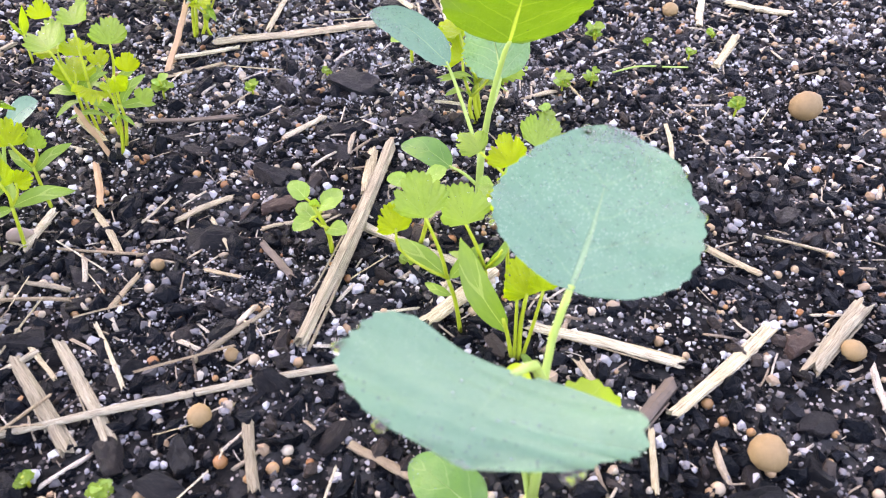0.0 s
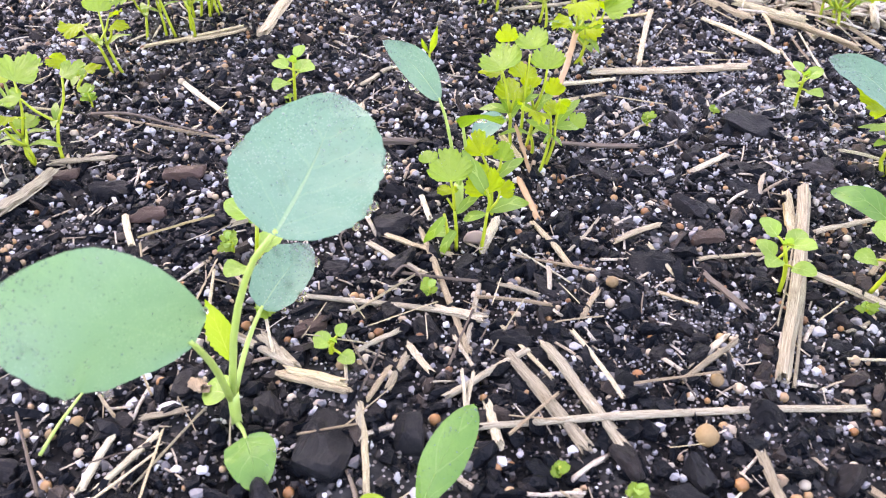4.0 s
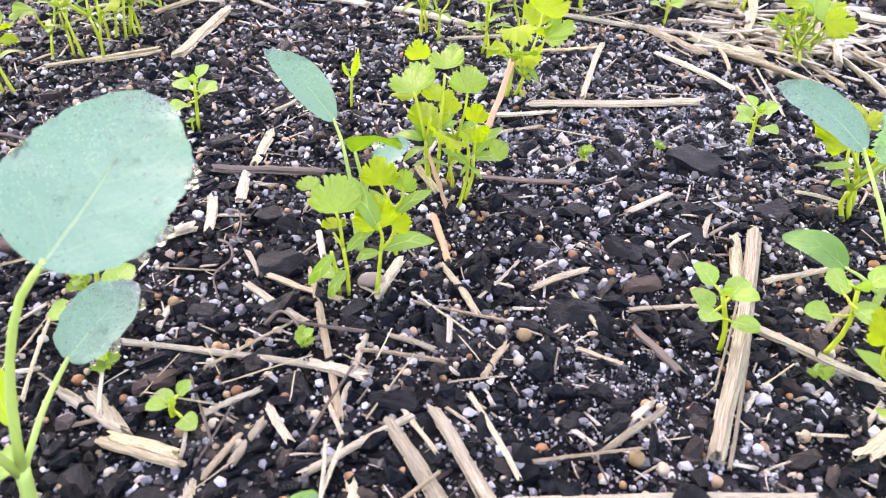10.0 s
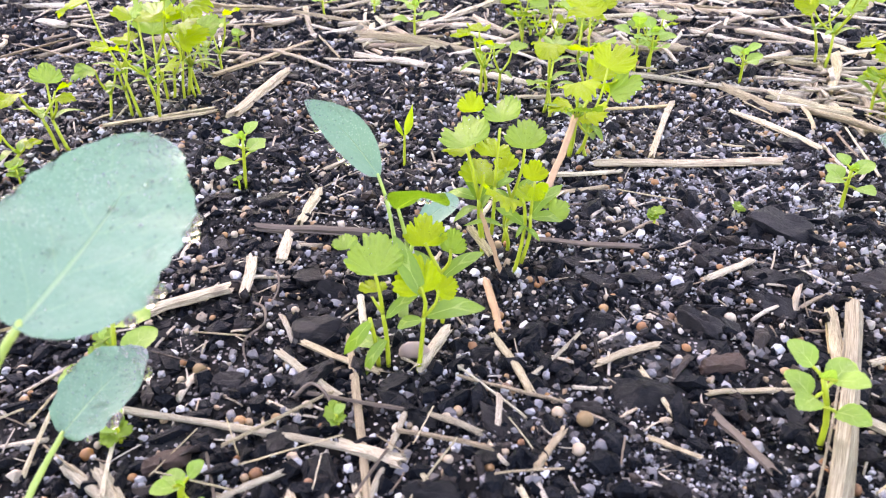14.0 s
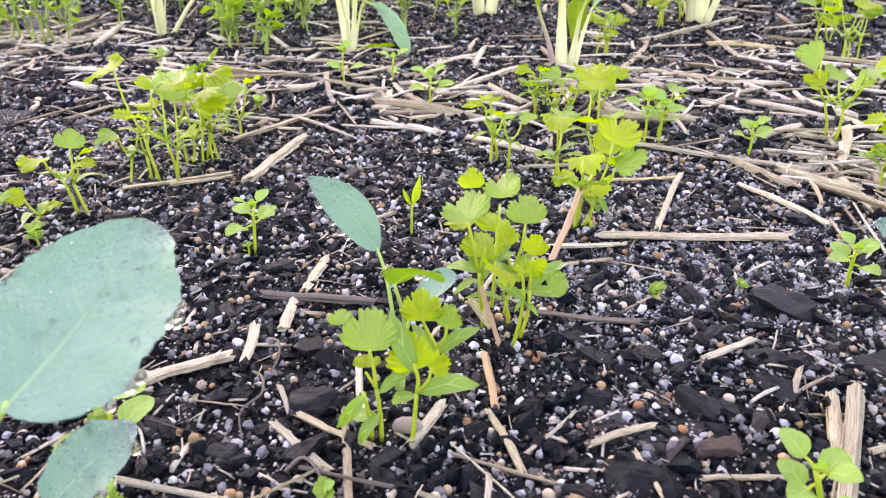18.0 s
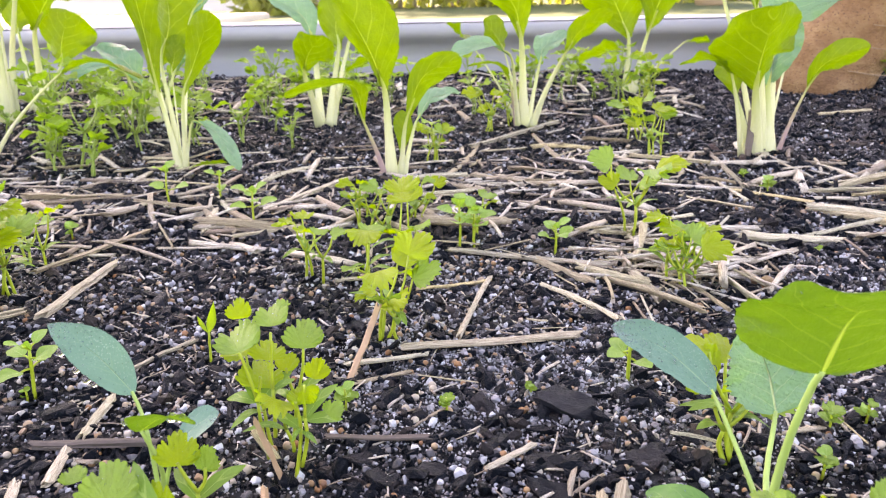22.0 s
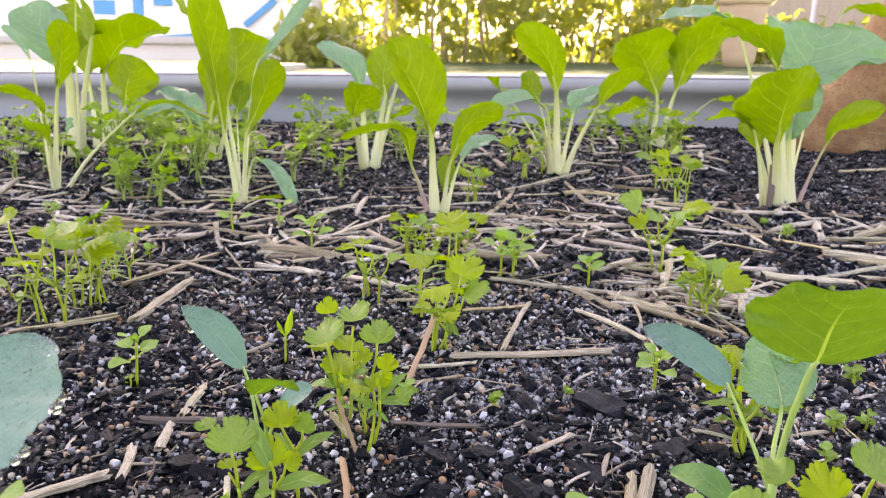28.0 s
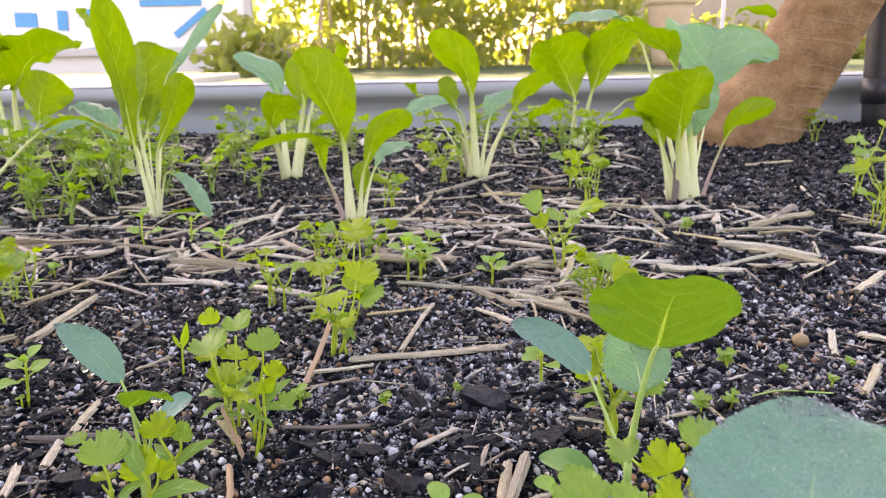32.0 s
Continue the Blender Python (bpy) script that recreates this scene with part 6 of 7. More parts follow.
def root(x, y, pts, thick, label="thin dry brown root curling over the soil"):
    ob = thing("dry_root", x, y, soil_z(x, y), label, "root", "dry roots")
    part("root_strand", tube("root_strand", pts, thick, thick * 0.5, M_STRAW_DARK, 5, 14), ob)


root(-0.078, 0.205, [(-0.006, 0.012, 0.001), (0.0, 0.006, 0.004), (0.0035, -0.002, 0.005), (0.0, -0.008, 0.003), (0.004, -0.016, 0.001)], 0.0005)
root(-0.088, 0.225, [(0.0, 0.010, 0.001), (0.006, 0.006, 0.004), (0.009, -0.002, 0.003), (0.008, -0.010, 0.001)], 0.0005)
root(-0.052, 0.178, [(-0.006, 0.002, 0.002), (-0.002, 0.004, 0.0055), (0.003, 0.001, 0.005), (0.006, -0.003, 0.002)], 0.00055, "curled pale root beside a small weed")
root(-0.170, 0.262, [(-0.03, 0.006, 0.003), (-0.012, 0.004, 0.005), (0.008, -0.001, 0.004), (0.03, -0.006, 0.002)], 0.0008)


# ---- bok choy ----
def bok_choy(x, y, rows, label, seed=0):
    """Rows of stalk foot, blade foot, middle and tip, blade width, stalk half width, which face shows (t the top, u the underside, p that and a purple stalk), and how far one half outgrows the other."""
    ob = thing("bok_choy", x, y, soil_z(x, y) - 0.002, label, "bok choy", "bok choy plants")
    shape = random.Random(int(x * 1000) + 7 * seed)
    for k, (foot, b0, mid, tip, width, thick, face, lop) in enumerate(rows):
        f, p0, m, p1 = (Vector(v) for v in (foot, b0, mid, tip))
        run = p1 - p0
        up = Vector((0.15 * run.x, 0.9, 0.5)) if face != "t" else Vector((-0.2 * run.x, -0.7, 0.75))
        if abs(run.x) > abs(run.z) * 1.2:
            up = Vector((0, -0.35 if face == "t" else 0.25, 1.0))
        # Skylight on tops and backlight in undersides are coloured in by two materials.
        mat = M_BOK_SKYLIT if face == "t" else M_BOK
        wide = width > 0.048
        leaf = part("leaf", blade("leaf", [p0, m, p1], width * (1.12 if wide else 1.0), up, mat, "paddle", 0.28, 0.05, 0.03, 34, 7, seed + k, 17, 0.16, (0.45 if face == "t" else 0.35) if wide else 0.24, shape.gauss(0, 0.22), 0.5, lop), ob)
        purple = face == "p"
        bow = (f + p0) / 2 + Vector((-0.08 * (p0.x - f.x), 0, 0))
        part("petiole", tube("petiole", [f, bow, p0, p0 + (m - p0) * 0.55], thick, thick * 0.16, M_BOK_PURPLE if purple else M_BOK_STEM, 12, 14, 0.55, (0, 1, 0), 0.22), leaf, "purple tinged stalk" if purple else "thick white stalk")
    return ob




# clumps mid bed
herb(-0.0387, 0.1974, "coriander seedling with dewy scalloped leaves beside a straw", [
    (0.00062, [(0.0000, 0.0000, -0.0000), (-0.0001, -0.0000, 0.0090), (-0.0007, -0.0001, 0.0166)]),
    (0.00050, [(-0.0007, -0.0001, 0.0166), (-0.0011, -0.0001, 0.0229), (-0.0019, -0.0002, 0.0281)]),
    (0.00040, [(-0.0007, -0.0001, 0.0166), (-0.0031, -0.0004, 0.0215)]),
    (0.00062, [(-0.0026, -0.0003, 0.0005), (-0.0029, -0.0004, 0.0069), (-0.0040, -0.0005, 0.0151)])], [
    ("fg", (-0.0019, -0.0002, 0.0276), (-0.0018, 0.0034, 0.0112), 0.0119),
    ("fy", (-0.0023, -0.0003, 0.0229), (-0.0031, 0.0041, 0.0028), 0.0059),
    ("fg", (-0.0083, -0.0010, 0.0349), (-0.0024, 0.0032, 0.0035), 0.0053),
    ("cg", (-0.0002, -0.0000, 0.0069), (-0.0114, 0.0043, -0.0032), 0.0126),
    ("cg", (0.0001, 0.0000, 0.0090), (-0.0060, -0.0060, -0.0079), 0.0116),
    ("cg", (0.0000, 0.0000, 0.0151), (0.0076, 0.0060, 0.0054), 0.0110),
    ("cg", (-0.0036, -0.0005, 0.0146), (-0.0064, -0.0061, -0.0077), 0.0117)])
herb(-0.0307, 0.1964, "coriander seedling with dewy scalloped leaves beside a straw", [
    (0.00062, [(-0.0000, -0.0000, -0.0000), (0.0011, 0.0001, 0.0085), (0.0019, 0.0002, 0.0175)]),
    (0.00050, [(0.0019, 0.0002, 0.0175), (0.0024, 0.0003, 0.0214), (0.0014, 0.0002, 0.0261)]),
    (0.00040, [(0.0019, 0.0002, 0.0175), (0.0048, 0.0006, 0.0214), (0.0056, 0.0007, 0.0252)])], [
    ("fy", (0.0017, 0.0002, 0.0243), (-0.0043, 0.0002, 0.0092), 0.0102),
    ("fy", (0.0052, 0.0007, 0.0243), (0.0058, 0.0007, 0.0037), 0.0061),
    ("cg", (0.0019, 0.0002, 0.0175), (0.0151, 0.0102, 0.0005), 0.0182),
    ("cg", (0.0017, 0.0002, 0.0165), (-0.0086, 0.0040, -0.0060), 0.0112),
    ("cg", (0.0019, 0.0002, 0.0233), (-0.0085, 0.0065, 0.0128), 0.0167)])
herb(-0.0278, 0.2162, "coriander seedling with dewy scalloped leaves beside a straw", [
    (0.00062, [(-0.0000, -0.0000, 0.0000), (-0.0004, -0.0000, 0.0099), (-0.0004, -0.0000, 0.0182)]),
    (0.00050, [(-0.0004, -0.0000, 0.0182), (0.0018, 0.0002, 0.0213), (0.0023, 0.0003, 0.0253)]),
    (0.00050, [(-0.0004, -0.0000, 0.0182), (-0.0028, -0.0004, 0.0233), (-0.0043, -0.0005, 0.0272)])], [
    ("fg", (0.0023, 0.0003, 0.0243), (0.0009, 0.0001, 0.0092), 0.0073),
    ("fy", (-0.0044, -0.0005, 0.0263), (-0.0013, 0.0025, 0.0091), 0.0095),
    ("cg", (-0.0004, -0.0001, 0.0162), (0.0103, 0.0076, 0.0056), 0.0140),
    ("cg", (-0.0004, -0.0001, 0.0162), (-0.0081, 0.0041, 0.0066), 0.0112)])
herb(-0.0221, 0.2559, "coriander seedling with scalloped leaves in a tight clump", [
    (0.00062, [(0.0000, 0.0000, -0.0000), (-0.0013, -0.0002, 0.0113), (-0.0016, -0.0002, 0.0203)]),
    (0.00055, [(-0.0016, -0.0002, 0.0203), (-0.0040, -0.0005, 0.0322), (-0.0054, -0.0007, 0.0374)]),
    (0.00050, [(-0.0016, -0.0002, 0.0203), (-0.0002, -0.0000, 0.0269), (-0.0002, -0.0000, 0.0290)]),
    (0.00062, [(0.0025, 0.0003, 0.0078), (0.0031, 0.0004, 0.0169), (0.0032, 0.0004, 0.0247)]),
    (0.00050, [(0.0032, 0.0004, 0.0247), (0.0036, 0.0005, 0.0322), (0.0043, 0.0005, 0.0434)])], [
    ("fg", (-0.0052, -0.0006, 0.0374), (-0.0027, 0.0085, 0.0100), 0.0134),
    ("fy", (-0.0007, -0.0001, 0.0252), (-0.0005, 0.0072, 0.0095), 0.0120),
    ("fy", (-0.0040, -0.0005, 0.0483), (-0.0009, -0.0001, 0.0067), 0.0066),
    ("fg", (0.0048, 0.0006, 0.0454), (0.0010, 0.0055, 0.0087), 0.0103),
    ("fy", (0.0026, 0.0003, 0.0343), (-0.0013, 0.0057, 0.0072), 0.0093),
    ("cg", (-0.0016, -0.0002, 0.0203), (-0.0125, 0.0045, 0.0011), 0.0133),
    ("cg", (-0.0013, -0.0002, 0.0198), (0.0080, 0.0075, 0.0092), 0.0143),
    ("cg", (-0.0011, -0.0001, 0.0192), (-0.0055, 0.0044, 0.0087), 0.0112),
    ("cg", (0.0032, 0.0004, 0.0241), (0.0058, 0.0042, 0.0027), 0.0077)])
herb(-0.0168, 0.2646, "coriander seedling with scalloped leaves in a tight clump", [
    (0.00062, [(-0.0000, -0.0000, -0.0000), (0.0016, 0.0002, 0.0091), (0.0024, 0.0003, 0.0161)]),
    (0.00050, [(0.0024, 0.0003, 0.0161), (0.0051, 0.0006, 0.0262), (0.0059, 0.0007, 0.0338)]),
    (0.00050, [(0.0024, 0.0003, 0.0161), (0.0007, 0.0001, 0.0229), (0.0001, 0.0000, 0.0273)])], [
    ("fg", (0.0059, 0.0007, 0.0338), (-0.0003, 0.0033, 0.0104), 0.0109),
    ("fy", (0.0001, 0.0000, 0.0262), (0.0008, 0.0044, 0.0054), 0.0070),
    ("cg", (0.0024, 0.0003, 0.0161), (-0.0082, 0.0032, 0.0029), 0.0092),
    ("cg", (0.0019, 0.0002, 0.0155), (0.0081, 0.0069, 0.0074), 0.0129),
    ("fy", (0.0087, 0.0011, 0.0229), (0.0009, 0.0023, 0.0071), 0.0075)])
herb(-0.0114, 0.2457, "coriander seedling with scalloped leaves in a tight clump", [
    (0.00062, [(0.0000, 0.0000, -0.0000), (0.0021, 0.0003, 0.0099), (0.0030, 0.0004, 0.0176)]),
    (0.00050, [(0.0030, 0.0004, 0.0176), (0.0026, 0.0003, 0.0230), (0.0020, 0.0003, 0.0262)]),
    (0.00062, [(0.0023, 0.0003, 0.0041), (0.0044, 0.0006, 0.0132), (0.0044, 0.0006, 0.0209)]),
    (0.00050, [(0.0044, 0.0006, 0.0209), (0.0048, 0.0006, 0.0273), (0.0051, 0.0006, 0.0314)])], [
    ("fy", (0.0042, 0.0005, 0.0252), (-0.0025, 0.0046, 0.0052), 0.0074),
    ("fy", (0.0051, 0.0006, 0.0304), (0.0024, -0.0030, -0.0042), 0.0057),
    ("cg", (0.0030, 0.0004, 0.0171), (-0.0094, 0.0037, 0.0038), 0.0108),
    ("cg", (0.0029, 0.0004, 0.0166), (0.0052, -0.0021, -0.0022), 0.0060),
    ("cg", (0.0044, 0.0006, 0.0198), (0.0101, 0.0070, -0.0033), 0.0127),
    ("cg", (0.0044, 0.0006, 0.0204), (0.0083, 0.0072, 0.0079), 0.0136),
    ("cg", (0.0033, 0.0004, 0.0176), (-0.0029, -0.0027, -0.0033), 0.0052),
    ("fg", (0.0112, 0.0014, 0.0209), (0.0044, 0.0006, 0.0043), 0.0058)])
# beside the near kohlrabi
herb(0.0990, 0.1510, "coriander seedling with fan shaped leaves near a kohlrabi seedling", [
    (0.00062, [(-0.0000, 0.0000, 0.0000), (-0.0018, 0.0002, 0.0119), (-0.0041, 0.0005, 0.0207)]),
    (0.00050, [(-0.0041, 0.0005, 0.0207), (-0.0062, 0.0007, 0.0302), (-0.0099, 0.0012, 0.0412)]),
    (0.00040, [(-0.0041, 0.0005, 0.0207), (-0.0110, 0.0013, 0.0252), (-0.0165, 0.0020, 0.0308), (-0.0172, 0.0021, 0.0376)])], [
    ("fg", (-0.0099, 0.0012, 0.0412), (-0.0033, 0.0004, 0.0136), 0.0137),
    ("fy", (-0.0171, 0.0021, 0.0365), (-0.0025, 0.0003, 0.0105), 0.0081),
    ("cg", (-0.0042, 0.0005, 0.0213), (-0.0146, 0.0107, 0.0076), 0.0196),
    ("cg", (-0.0031, 0.0004, 0.0144), (-0.0085, 0.0057, 0.0006), 0.0102),
    ("cg", (-0.0037, 0.0004, 0.0207), (0.0104, 0.0052, 0.0083), 0.0143)])
herb(0.1070, 0.1525, "coriander seedling with fan shaped leaves near a kohlrabi seedling", [
    (0.00062, [(-0.0000, 0.0000, 0.0000), (-0.0006, 0.0001, 0.0099), (-0.0020, 0.0002, 0.0214)]),
    (0.00050, [(-0.0020, 0.0002, 0.0214), (-0.0047, 0.0006, 0.0296), (-0.0076, 0.0009, 0.0366)]),
    (0.00040, [(-0.0020, 0.0002, 0.0214), (0.0006, -0.0001, 0.0251), (0.0020, -0.0002, 0.0282)])], [
    ("fg", (-0.0076, 0.0009, 0.0366), (-0.0017, 0.0002, 0.0130), 0.0126),
    ("cg", (-0.0019, 0.0002, 0.0207), (-0.0095, 0.0068, 0.0044), 0.0125),
    ("cg", (-0.0020, 0.0002, 0.0214), (0.0085, 0.0043, 0.0070), 0.0119)])
herb(0.1139, 0.1629, "coriander seedling with fan shaped leaves near a kohlrabi seedling", [
    (0.00062, [(-0.0000, 0.0000, 0.0000), (-0.0003, 0.0000, 0.0110), (-0.0010, 0.0001, 0.0200)]),
    (0.00050, [(-0.0010, 0.0001, 0.0200), (-0.0011, 0.0001, 0.0274), (-0.0019, 0.0002, 0.0332)])], [
    ("fy", (-0.0017, 0.0002, 0.0321), (0.0011, -0.0001, 0.0165), 0.0119),
    ("fy", (-0.0020, 0.0002, 0.0341), (-0.0084, 0.0010, 0.0060), 0.0071),
    ("cg", (-0.0009, 0.0001, 0.0194), (0.0046, 0.0036, 0.0070), 0.0091)])
herb(0.1131, 0.1385, "coriander seedling with fan shaped leaves near a kohlrabi seedling", [
    (0.00062, [(0.0000, -0.0000, -0.0000), (-0.0007, 0.0001, 0.0138), (-0.0002, 0.0000, 0.0250)]),
    (0.00050, [(-0.0013, 0.0002, 0.0009), (-0.0018, 0.0002, 0.0111), (-0.0025, 0.0003, 0.0249)]),
    (0.00050, [(0.0008, -0.0001, 0.0024), (0.0026, -0.0003, 0.0153), (0.0037, -0.0005, 0.0264)]),
    (0.00060, [(-0.0021, 0.0003, 0.0023), (-0.0037, 0.0005, 0.0097), (-0.0053, 0.0006, 0.0161)])], [
    ("fy", (-0.0001, 0.0000, 0.0245), (-0.0035, 0.0004, 0.0192), 0.0112),
    ("fy", (-0.0024, 0.0003, 0.0243), (-0.0018, 0.0002, 0.0075), 0.0052),
    ("fy", (0.0038, -0.0005, 0.0262), (0.0000, -0.0000, 0.0094), 0.0067),
    ("cg", (-0.0041, 0.0005, 0.0110), (-0.0139, 0.0152, 0.0215), 0.0297),
    ("cg", (0.0002, -0.0000, 0.0031), (0.0048, -0.0047, -0.0061), 0.0091)])
herb(0.1190, 0.1870, "coriander seedling between two kohlrabi seedlings", [
    (0.00062, [(0, 0, 0), (0.001, -0.001, 0.012), (0.002, -0.002, 0.022)]),
    (0.00050, [(0.002, -0.002, 0.022), (0.003, -0.005, 0.033), (0.0035, -0.008, 0.042)]),
    (0.00050, [(0.002, -0.002, 0.022), (-0.004, 0.001, 0.028), (-0.0095, 0.007, 0.031)]),
    (0.00040, [(0.002, -0.002, 0.022), (0.0005, 0.0, 0.026), (-0.001, 0.001, 0.030)])], [
    ("fg", (0.0035, -0.008, 0.042), (0.007, 0.003, 0.007), 0.0135),
    ("fg", (-0.0095, 0.007, 0.031), (-0.006, 0.002, 0.005), 0.0105),
    ("fy", (-0.001, 0.001, 0.030), (-0.003, 0.001, 0.008), 0.0115),
    ("cg", (0.002, -0.002, 0.022), (0.010, 0.006, 0.006), 0.0140),
    ("cg", (0.002, -0.002, 0.020), (-0.009, -0.003, 0.004), 0.0110)])
bok_choy(-0.026, 0.627, [
    ((0.000, 0, 0), (-0.003, 0.000, 0.068), (-0.012, -0.012, 0.100), (-0.034, -0.020, 0.144), 0.040, 0.0045, "u", 0.42),
    ((0.007, 0, 0), (0.013, -0.008, 0.045), (0.027, -0.016, 0.079), (0.055, -0.026, 0.094), 0.023, 0.0026, "u", 0.1),
    ((0.009, 0, 0), (0.019, 0.012, 0.042), (0.031, 0.022, 0.059), (0.052, 0.034, 0.062), 0.019, 0.0022, "t", 0),
    ((-0.005, 0, 0), (-0.018, -0.012, 0.046), (-0.024, -0.028, 0.076), (-0.068, -0.046, 0.071), 0.020, 0.0022, "p", 0.1),
    ((0.004, 0, 0), (0.007, 0.006, 0.017), (0.009, 0.010, 0.034), (0.008, 0.014, 0.051), 0.015, 0.0016, "u", 0),
], "tall bok choy with white stalk and drooping side leaf")
bok_choy(-0.121, 0.840, [
    ((-0.005, 0, 0), (-0.011, 0.020, 0.088), (-0.024, 0.030, 0.114), (-0.065, 0.040, 0.138), 0.033, 0.0045, "t", -0.2),
    ((0.004, 0, 0), (0.017, 0.010, 0.080), (0.014, 0.020, 0.106), (0.021, 0.030, 0.138), 0.041, 0.0045, "u", 0),
    ((0.006, 0, 0), (0.034, 0.040, 0.117), (0.049, 0.045, 0.130), (0.066, 0.050, 0.141), 0.032, 0.0029, "u", 0),
    ((-0.006, 0, 0), (-0.014, -0.020, 0.060), (-0.007, -0.030, 0.077), (0.009, -0.040, 0.097), 0.042, 0.0045, "u", 0.15),
    ((0.008, 0, 0), (0.024, 0.000, 0.057), (0.036, -0.000, 0.063), (0.051, 0.000, 0.071), 0.018, 0.0025, "u", 0),
], "bok choy with spreading cupped leaves before the wall")
bok_choy(0.087, 0.817, [
    ((0.000, 0, 0), (-0.004, -0.000, 0.087), (-0.013, -0.010, 0.122), (-0.046, -0.030, 0.156), 0.036, 0.0053, "u", 0.15),
    ((0.007, 0, 0), (0.038, -0.005, 0.075), (0.051, -0.015, 0.097), (0.077, -0.030, 0.114), 0.024, 0.0034, "u", 0),
    ((0.004, 0, 0), (0.015, 0.012, 0.064), (0.021, 0.022, 0.081), (0.048, 0.034, 0.091), 0.027, 0.0029, "t", 0),
    ((-0.006, 0, 0), (-0.015, -0.030, 0.075), (-0.040, -0.040, 0.089), (-0.072, -0.056, 0.078), 0.022, 0.0025, "t", 0),
    ((-0.007, 0, 0), (-0.015, -0.003, 0.048), (-0.028, -0.005, 0.066), (-0.056, -0.010, 0.065), 0.016, 0.0025, "p", 0),
    ((-0.004, 0, 0), (-0.052, 0.030, 0.081), (-0.062, 0.045, 0.090), (-0.079, 0.050, 0.103), 0.021, 0.0014, "u", 0),
    ((-0.002, 0, 0), (-0.020, 0.030, 0.076), (-0.027, 0.045, 0.089), (-0.041, 0.055, 0.106), 0.029, 0.0014, "u", 0),
], "bok choy with purple tinged stalks and upright leaf")
bok_choy(0.277, 0.689, [
    ((-0.004, 0, 0), (-0.016, -0.020, 0.059), (-0.020, -0.035, 0.087), (-0.019, -0.055, 0.123), 0.066, 0.0060, "u", -0.1),
    ((0.006, 0, 0), (0.005, 0.010, 0.101), (0.019, 0.030, 0.124), (0.035, 0.045, 0.156), 0.090, 0.0050, "t", -0.2),
    ((0.002, 0, 0), (-0.014, 0.000, 0.116), (-0.030, 0.000, 0.143), (-0.069, -0.010, 0.159), 0.036, 0.0040, "u", 0),
    ((-0.002, 0, 0), (-0.049, 0.026, 0.162), (-0.074, 0.034, 0.168), (-0.114, 0.040, 0.162), 0.030, 0.0025, "t", 0),
    ((0.014, 0, 0), (0.029, -0.007, 0.058), (0.037, -0.016, 0.079), (0.065, -0.024, 0.092), 0.022, 0.0020, "p", 0),
    ((-0.015, 0, 0), (-0.034, -0.013, 0.071), (-0.054, -0.025, 0.083), (-0.079, -0.027, 0.080), 0.020, 0.0020, "u", 0),
    ((0.009, 0, 0), (0.002, 0.004, 0.056), (0.005, 0.006, 0.084), (0.014, 0.014, 0.114), 0.036, 0.0050, "t", 0),
    ((-0.008, 0, 0), (-0.022, 0.006, 0.050), (-0.026, 0.010, 0.069), (-0.031, 0.014, 0.083), 0.027, 0.0040, "u", 0),
    ((0.004, 0, 0), (0.050, 0.050, 0.168), (0.066, 0.055, 0.174), (0.093, 0.060, 0.167), 0.016, 0.0012, "u", 0),
], "stout bok choy with thick white stalks beside the tree")
bok_choy(-0.202, 0.646, [
    ((-0.001, 0, 0), (-0.010, 0.000, 0.066), (-0.011, -0.012, 0.130), (-0.009, -0.035, 0.189), 0.030, 0.0031, "u", 0.1),
    ((0.000, 0, 0), (-0.013, 0.020, 0.088), (-0.005, 0.030, 0.122), (-0.008, 0.030, 0.154), 0.050, 0.0031, "u", -0.1),
    ((0.004, 0, 0), (0.013, -0.008, 0.065), (0.033, -0.016, 0.101), (0.050, -0.030, 0.127), 0.025, 0.0026, "u", 0),
    ((0.002, 0, 0), (0.015, 0.020, 0.120), (0.036, 0.033, 0.149), (0.061, 0.050, 0.185), 0.014, 0.0019, "t", 0),
    ((0.004, 0, 0), (0.018, -0.008, 0.045), (0.041, -0.020, 0.037), (0.060, -0.035, 0.011), 0.015, 0.0016, "t", 0),
    ((0.000, 0, 0), (-0.039, 0.026, 0.157), (-0.052, 0.035, 0.169), (-0.066, 0.044, 0.181), 0.017, 0.0016, "u", 0),
    ((0.005, 0, 0), (0.016, -0.015, 0.010), (0.032, -0.020, 0.013), (0.047, -0.025, 0.015), 0.010, 0.0011, "u", 0),
    ((0.001, 0, 0), (-0.001, 0.010, 0.081), (0.002, 0.012, 0.094), (0.005, 0.014, 0.110), 0.016, 0.0011, "u", 0),
], "tall bok choy with long wavy upright leaves")
bok_choy(-0.400, 0.689, [
    ((0.000, 0, 0), (0.014, 0.000, 0.097), (0.028, -0.010, 0.127), (0.046, -0.030, 0.158), 0.028, 0.0033, "u", 0),
    ((-0.003, 0, 0), (-0.008, 0.000, 0.124), (-0.022, 0.010, 0.141), (-0.042, 0.016, 0.155), 0.011, 0.0017, "t", 0),
    ((-0.002, 0, 0), (0.013, -0.020, 0.046), (0.012, -0.030, 0.063), (0.008, -0.050, 0.071), 0.016, 0.0020, "u", 0),
    ((0.000, 0, 0), (0.006, -0.010, 0.075), (0.001, -0.020, 0.091), (-0.022, -0.030, 0.100), 0.017, 0.0020, "u", 0),
    ((0.009, 0, 0), (0.092, -0.013, 0.077), (0.129, -0.019, 0.088), (0.172, -0.035, 0.075), 0.020, 0.0020, "u", 0),
    ((0.003, 0, 0), (0.020, -0.008, 0.055), (0.026, -0.007, 0.064), (0.030, -0.007, 0.072), 0.014, 0.0012, "t", 0),
], "slender bok choy with arching leaves")
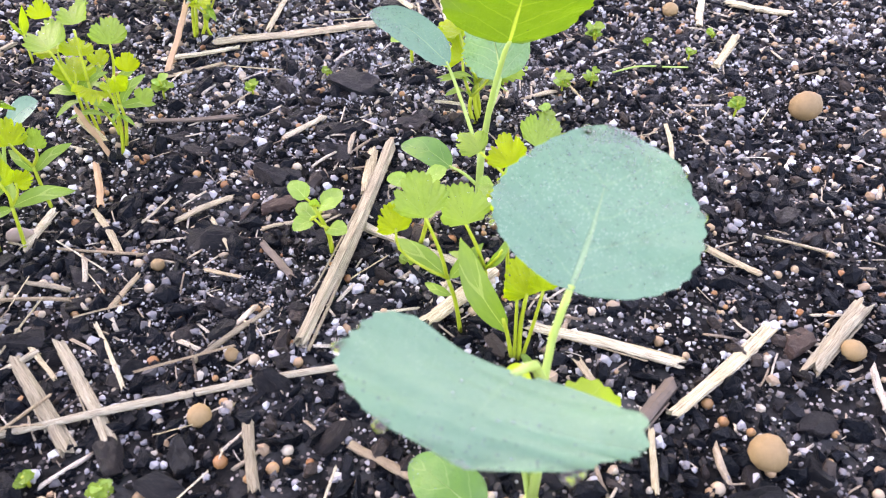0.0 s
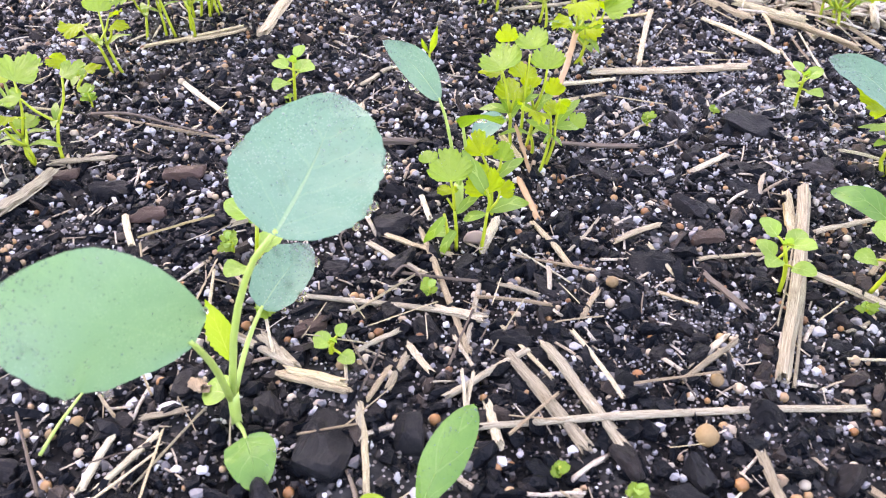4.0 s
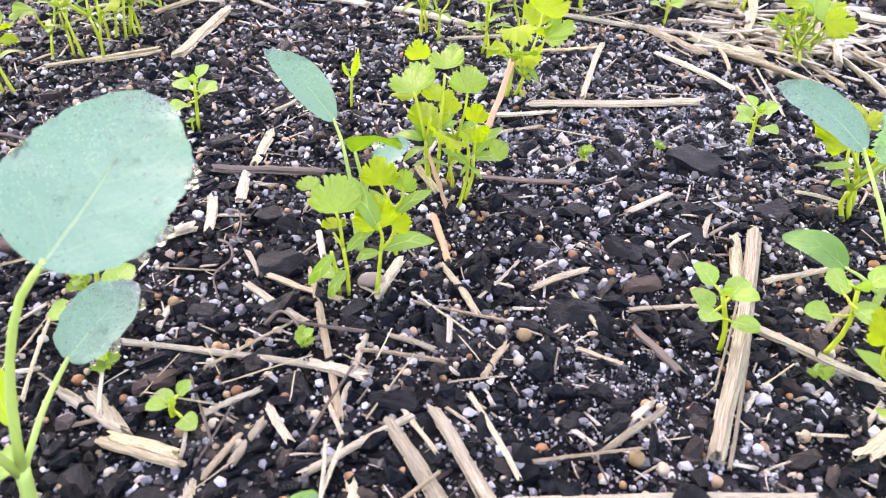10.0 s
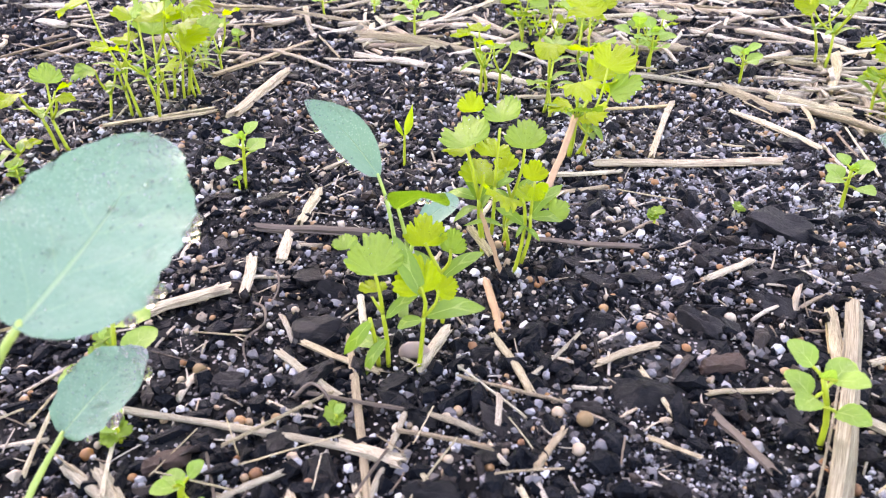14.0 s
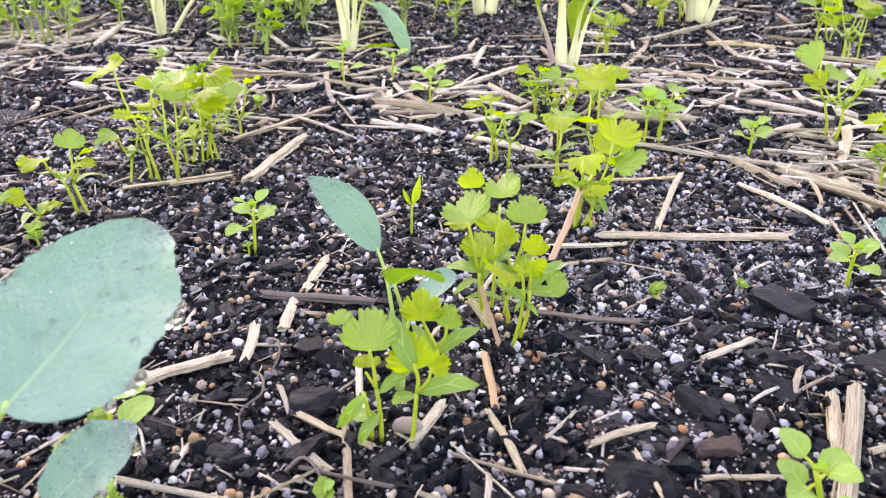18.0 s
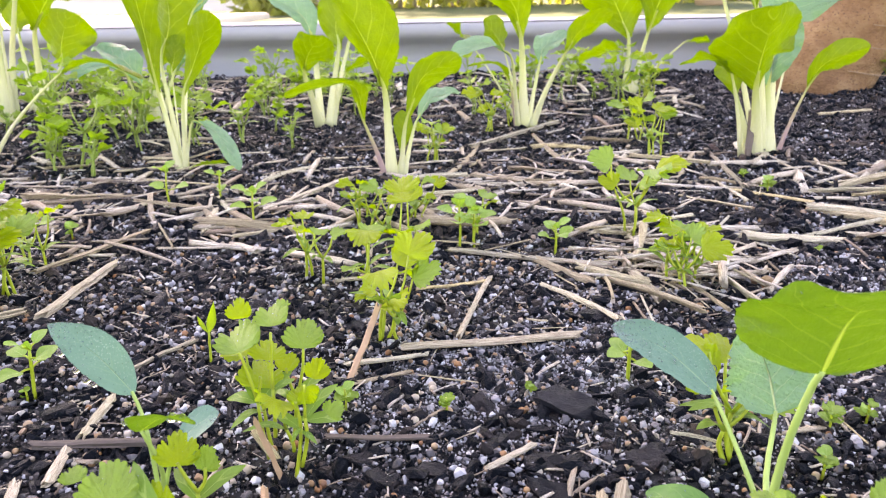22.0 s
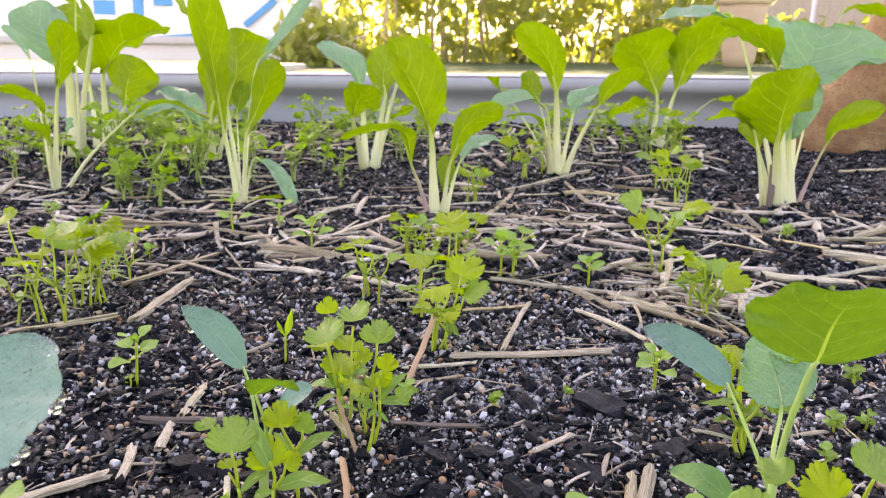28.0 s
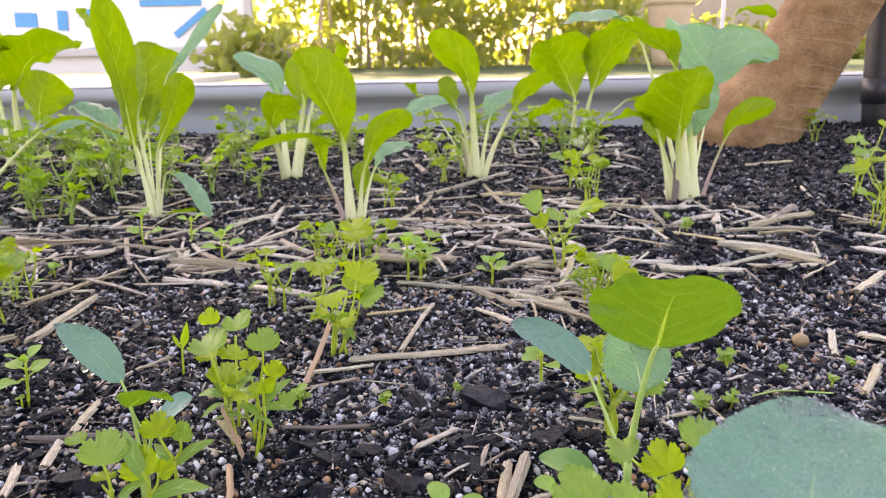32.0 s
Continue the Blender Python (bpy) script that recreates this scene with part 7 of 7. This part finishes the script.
bok_choy(-0.489, 0.880, [
    ((-0.003, 0, 0), (-0.001, -0.000, 0.100), (-0.018, 0.000, 0.141), (-0.056, 0.020, 0.180), 0.053, 0.0095, "t", 0),
    ((0.001, 0, 0), (-0.004, 0.010, 0.103), (-0.013, 0.020, 0.145), (-0.010, 0.030, 0.184), 0.069, 0.0062, "u", 0),
    ((0.004, 0, 0), (0.046, -0.020, 0.151), (0.023, -0.030, 0.185), (-0.019, -0.050, 0.185), 0.032, 0.0047, "u", 0),
    ((0.005, 0, 0), (0.051, -0.050, 0.194), (0.061, -0.055, 0.169), (0.063, -0.060, 0.141), 0.018, 0.0020, "u", 0),
], "tall bok choy with broad pale leaves")
bok_choy(-0.502, 0.953, [
    ((0.010, 0, 0), (0.016, 0.000, 0.097), (0.052, -0.016, 0.136), (0.123, -0.050, 0.155), 0.070, 0.0062, "u", -0.15),
    ((0.004, 0, 0), (0.029, 0.020, 0.054), (0.035, 0.022, 0.084), (0.049, 0.024, 0.119), 0.059, 0.0045, "u", 0),
    ((-0.004, 0, 0), (-0.015, 0.018, 0.088), (-0.020, 0.027, 0.111), (-0.010, 0.027, 0.145), 0.043, 0.0045, "u", 0),
], "bok choy with a broad round leaf")
bok_choy(0.234, 1.047, [
    ((-0.003, 0, 0), (-0.004, 0.000, 0.071), (-0.021, 0.000, 0.109), (-0.046, -0.020, 0.146), 0.075, 0.0043, "u", 0.1),
    ((0.004, 0, 0), (0.020, 0.000, 0.078), (0.034, -0.017, 0.126), (0.078, -0.044, 0.165), 0.062, 0.0043, "u", 0.1),
    ((-0.006, 0, 0), (-0.005, 0.000, 0.056), (-0.032, 0.000, 0.055), (-0.066, 0.000, 0.041), 0.043, 0.0031, "u", 0),
    ((0.005, 0, 0), (0.064, -0.010, 0.066), (0.077, -0.015, 0.067), (0.093, -0.020, 0.067), 0.019, 0.0019, "u", 0),
], "broad leaved bok choy close to the planter wall")
bok_choy(-0.321, 0.878, [
    ((0.000, 0.000, 0.000), (0.002, 0.000, 0.051), (0.014, 0.001, 0.093), (0.026, 0.002, 0.122), 0.050, 0.0071, "u", 0),
    ((-0.007, -0.001, 0.000), (-0.010, -0.001, 0.044), (-0.024, -0.002, 0.070), (-0.062, 0.015, 0.085), 0.039, 0.0029, "t", 0),
    ((0.007, 0.001, 0.000), (0.028, 0.002, 0.057), (0.049, 0.004, 0.074), (0.066, 0.026, 0.078), 0.039, 0.0032, "t", 0),
    ((-0.010, -0.001, 0.000), (-0.017, -0.021, 0.059), (-0.038, -0.033, 0.069), (-0.062, -0.055, 0.055), 0.021, 0.0025, "t", 0),
], "bok choy half hidden behind a taller plant")

# young coriander thick in the far part of the bed
rng = random.Random(21)
MASTERS = [coriander(-0.30 - 0.03 * k, 0.80 + 0.03 * (k % 3), 0.05 + 0.006 * k, 2, 400 + k, 0.008, 3, "young coriander seedling growing thickly behind the bok choy", "far coriander seedlings", size=1.6, fans=FANS_DEEP, stalk=M_CORI_STEM_DEEP) for k in range(5)]
for k in range(110):
    x, y = rng.uniform(-0.62, -0.06), rng.uniform(0.62, 1.22)
    if k > 90:
        x, y = rng.uniform(-0.1, 0.25), rng.uniform(0.9, 1.2)
    s = rng.uniform(0.55, 1.0)
    copy_thing(MASTERS[k % 5], Matrix.Translation((x, y, soil_z(x, y) - 0.001)) @ Matrix.Rotation(rng.uniform(0, 6.28), 4, "Z") @ Matrix.Diagonal((s, s, s, 1)))
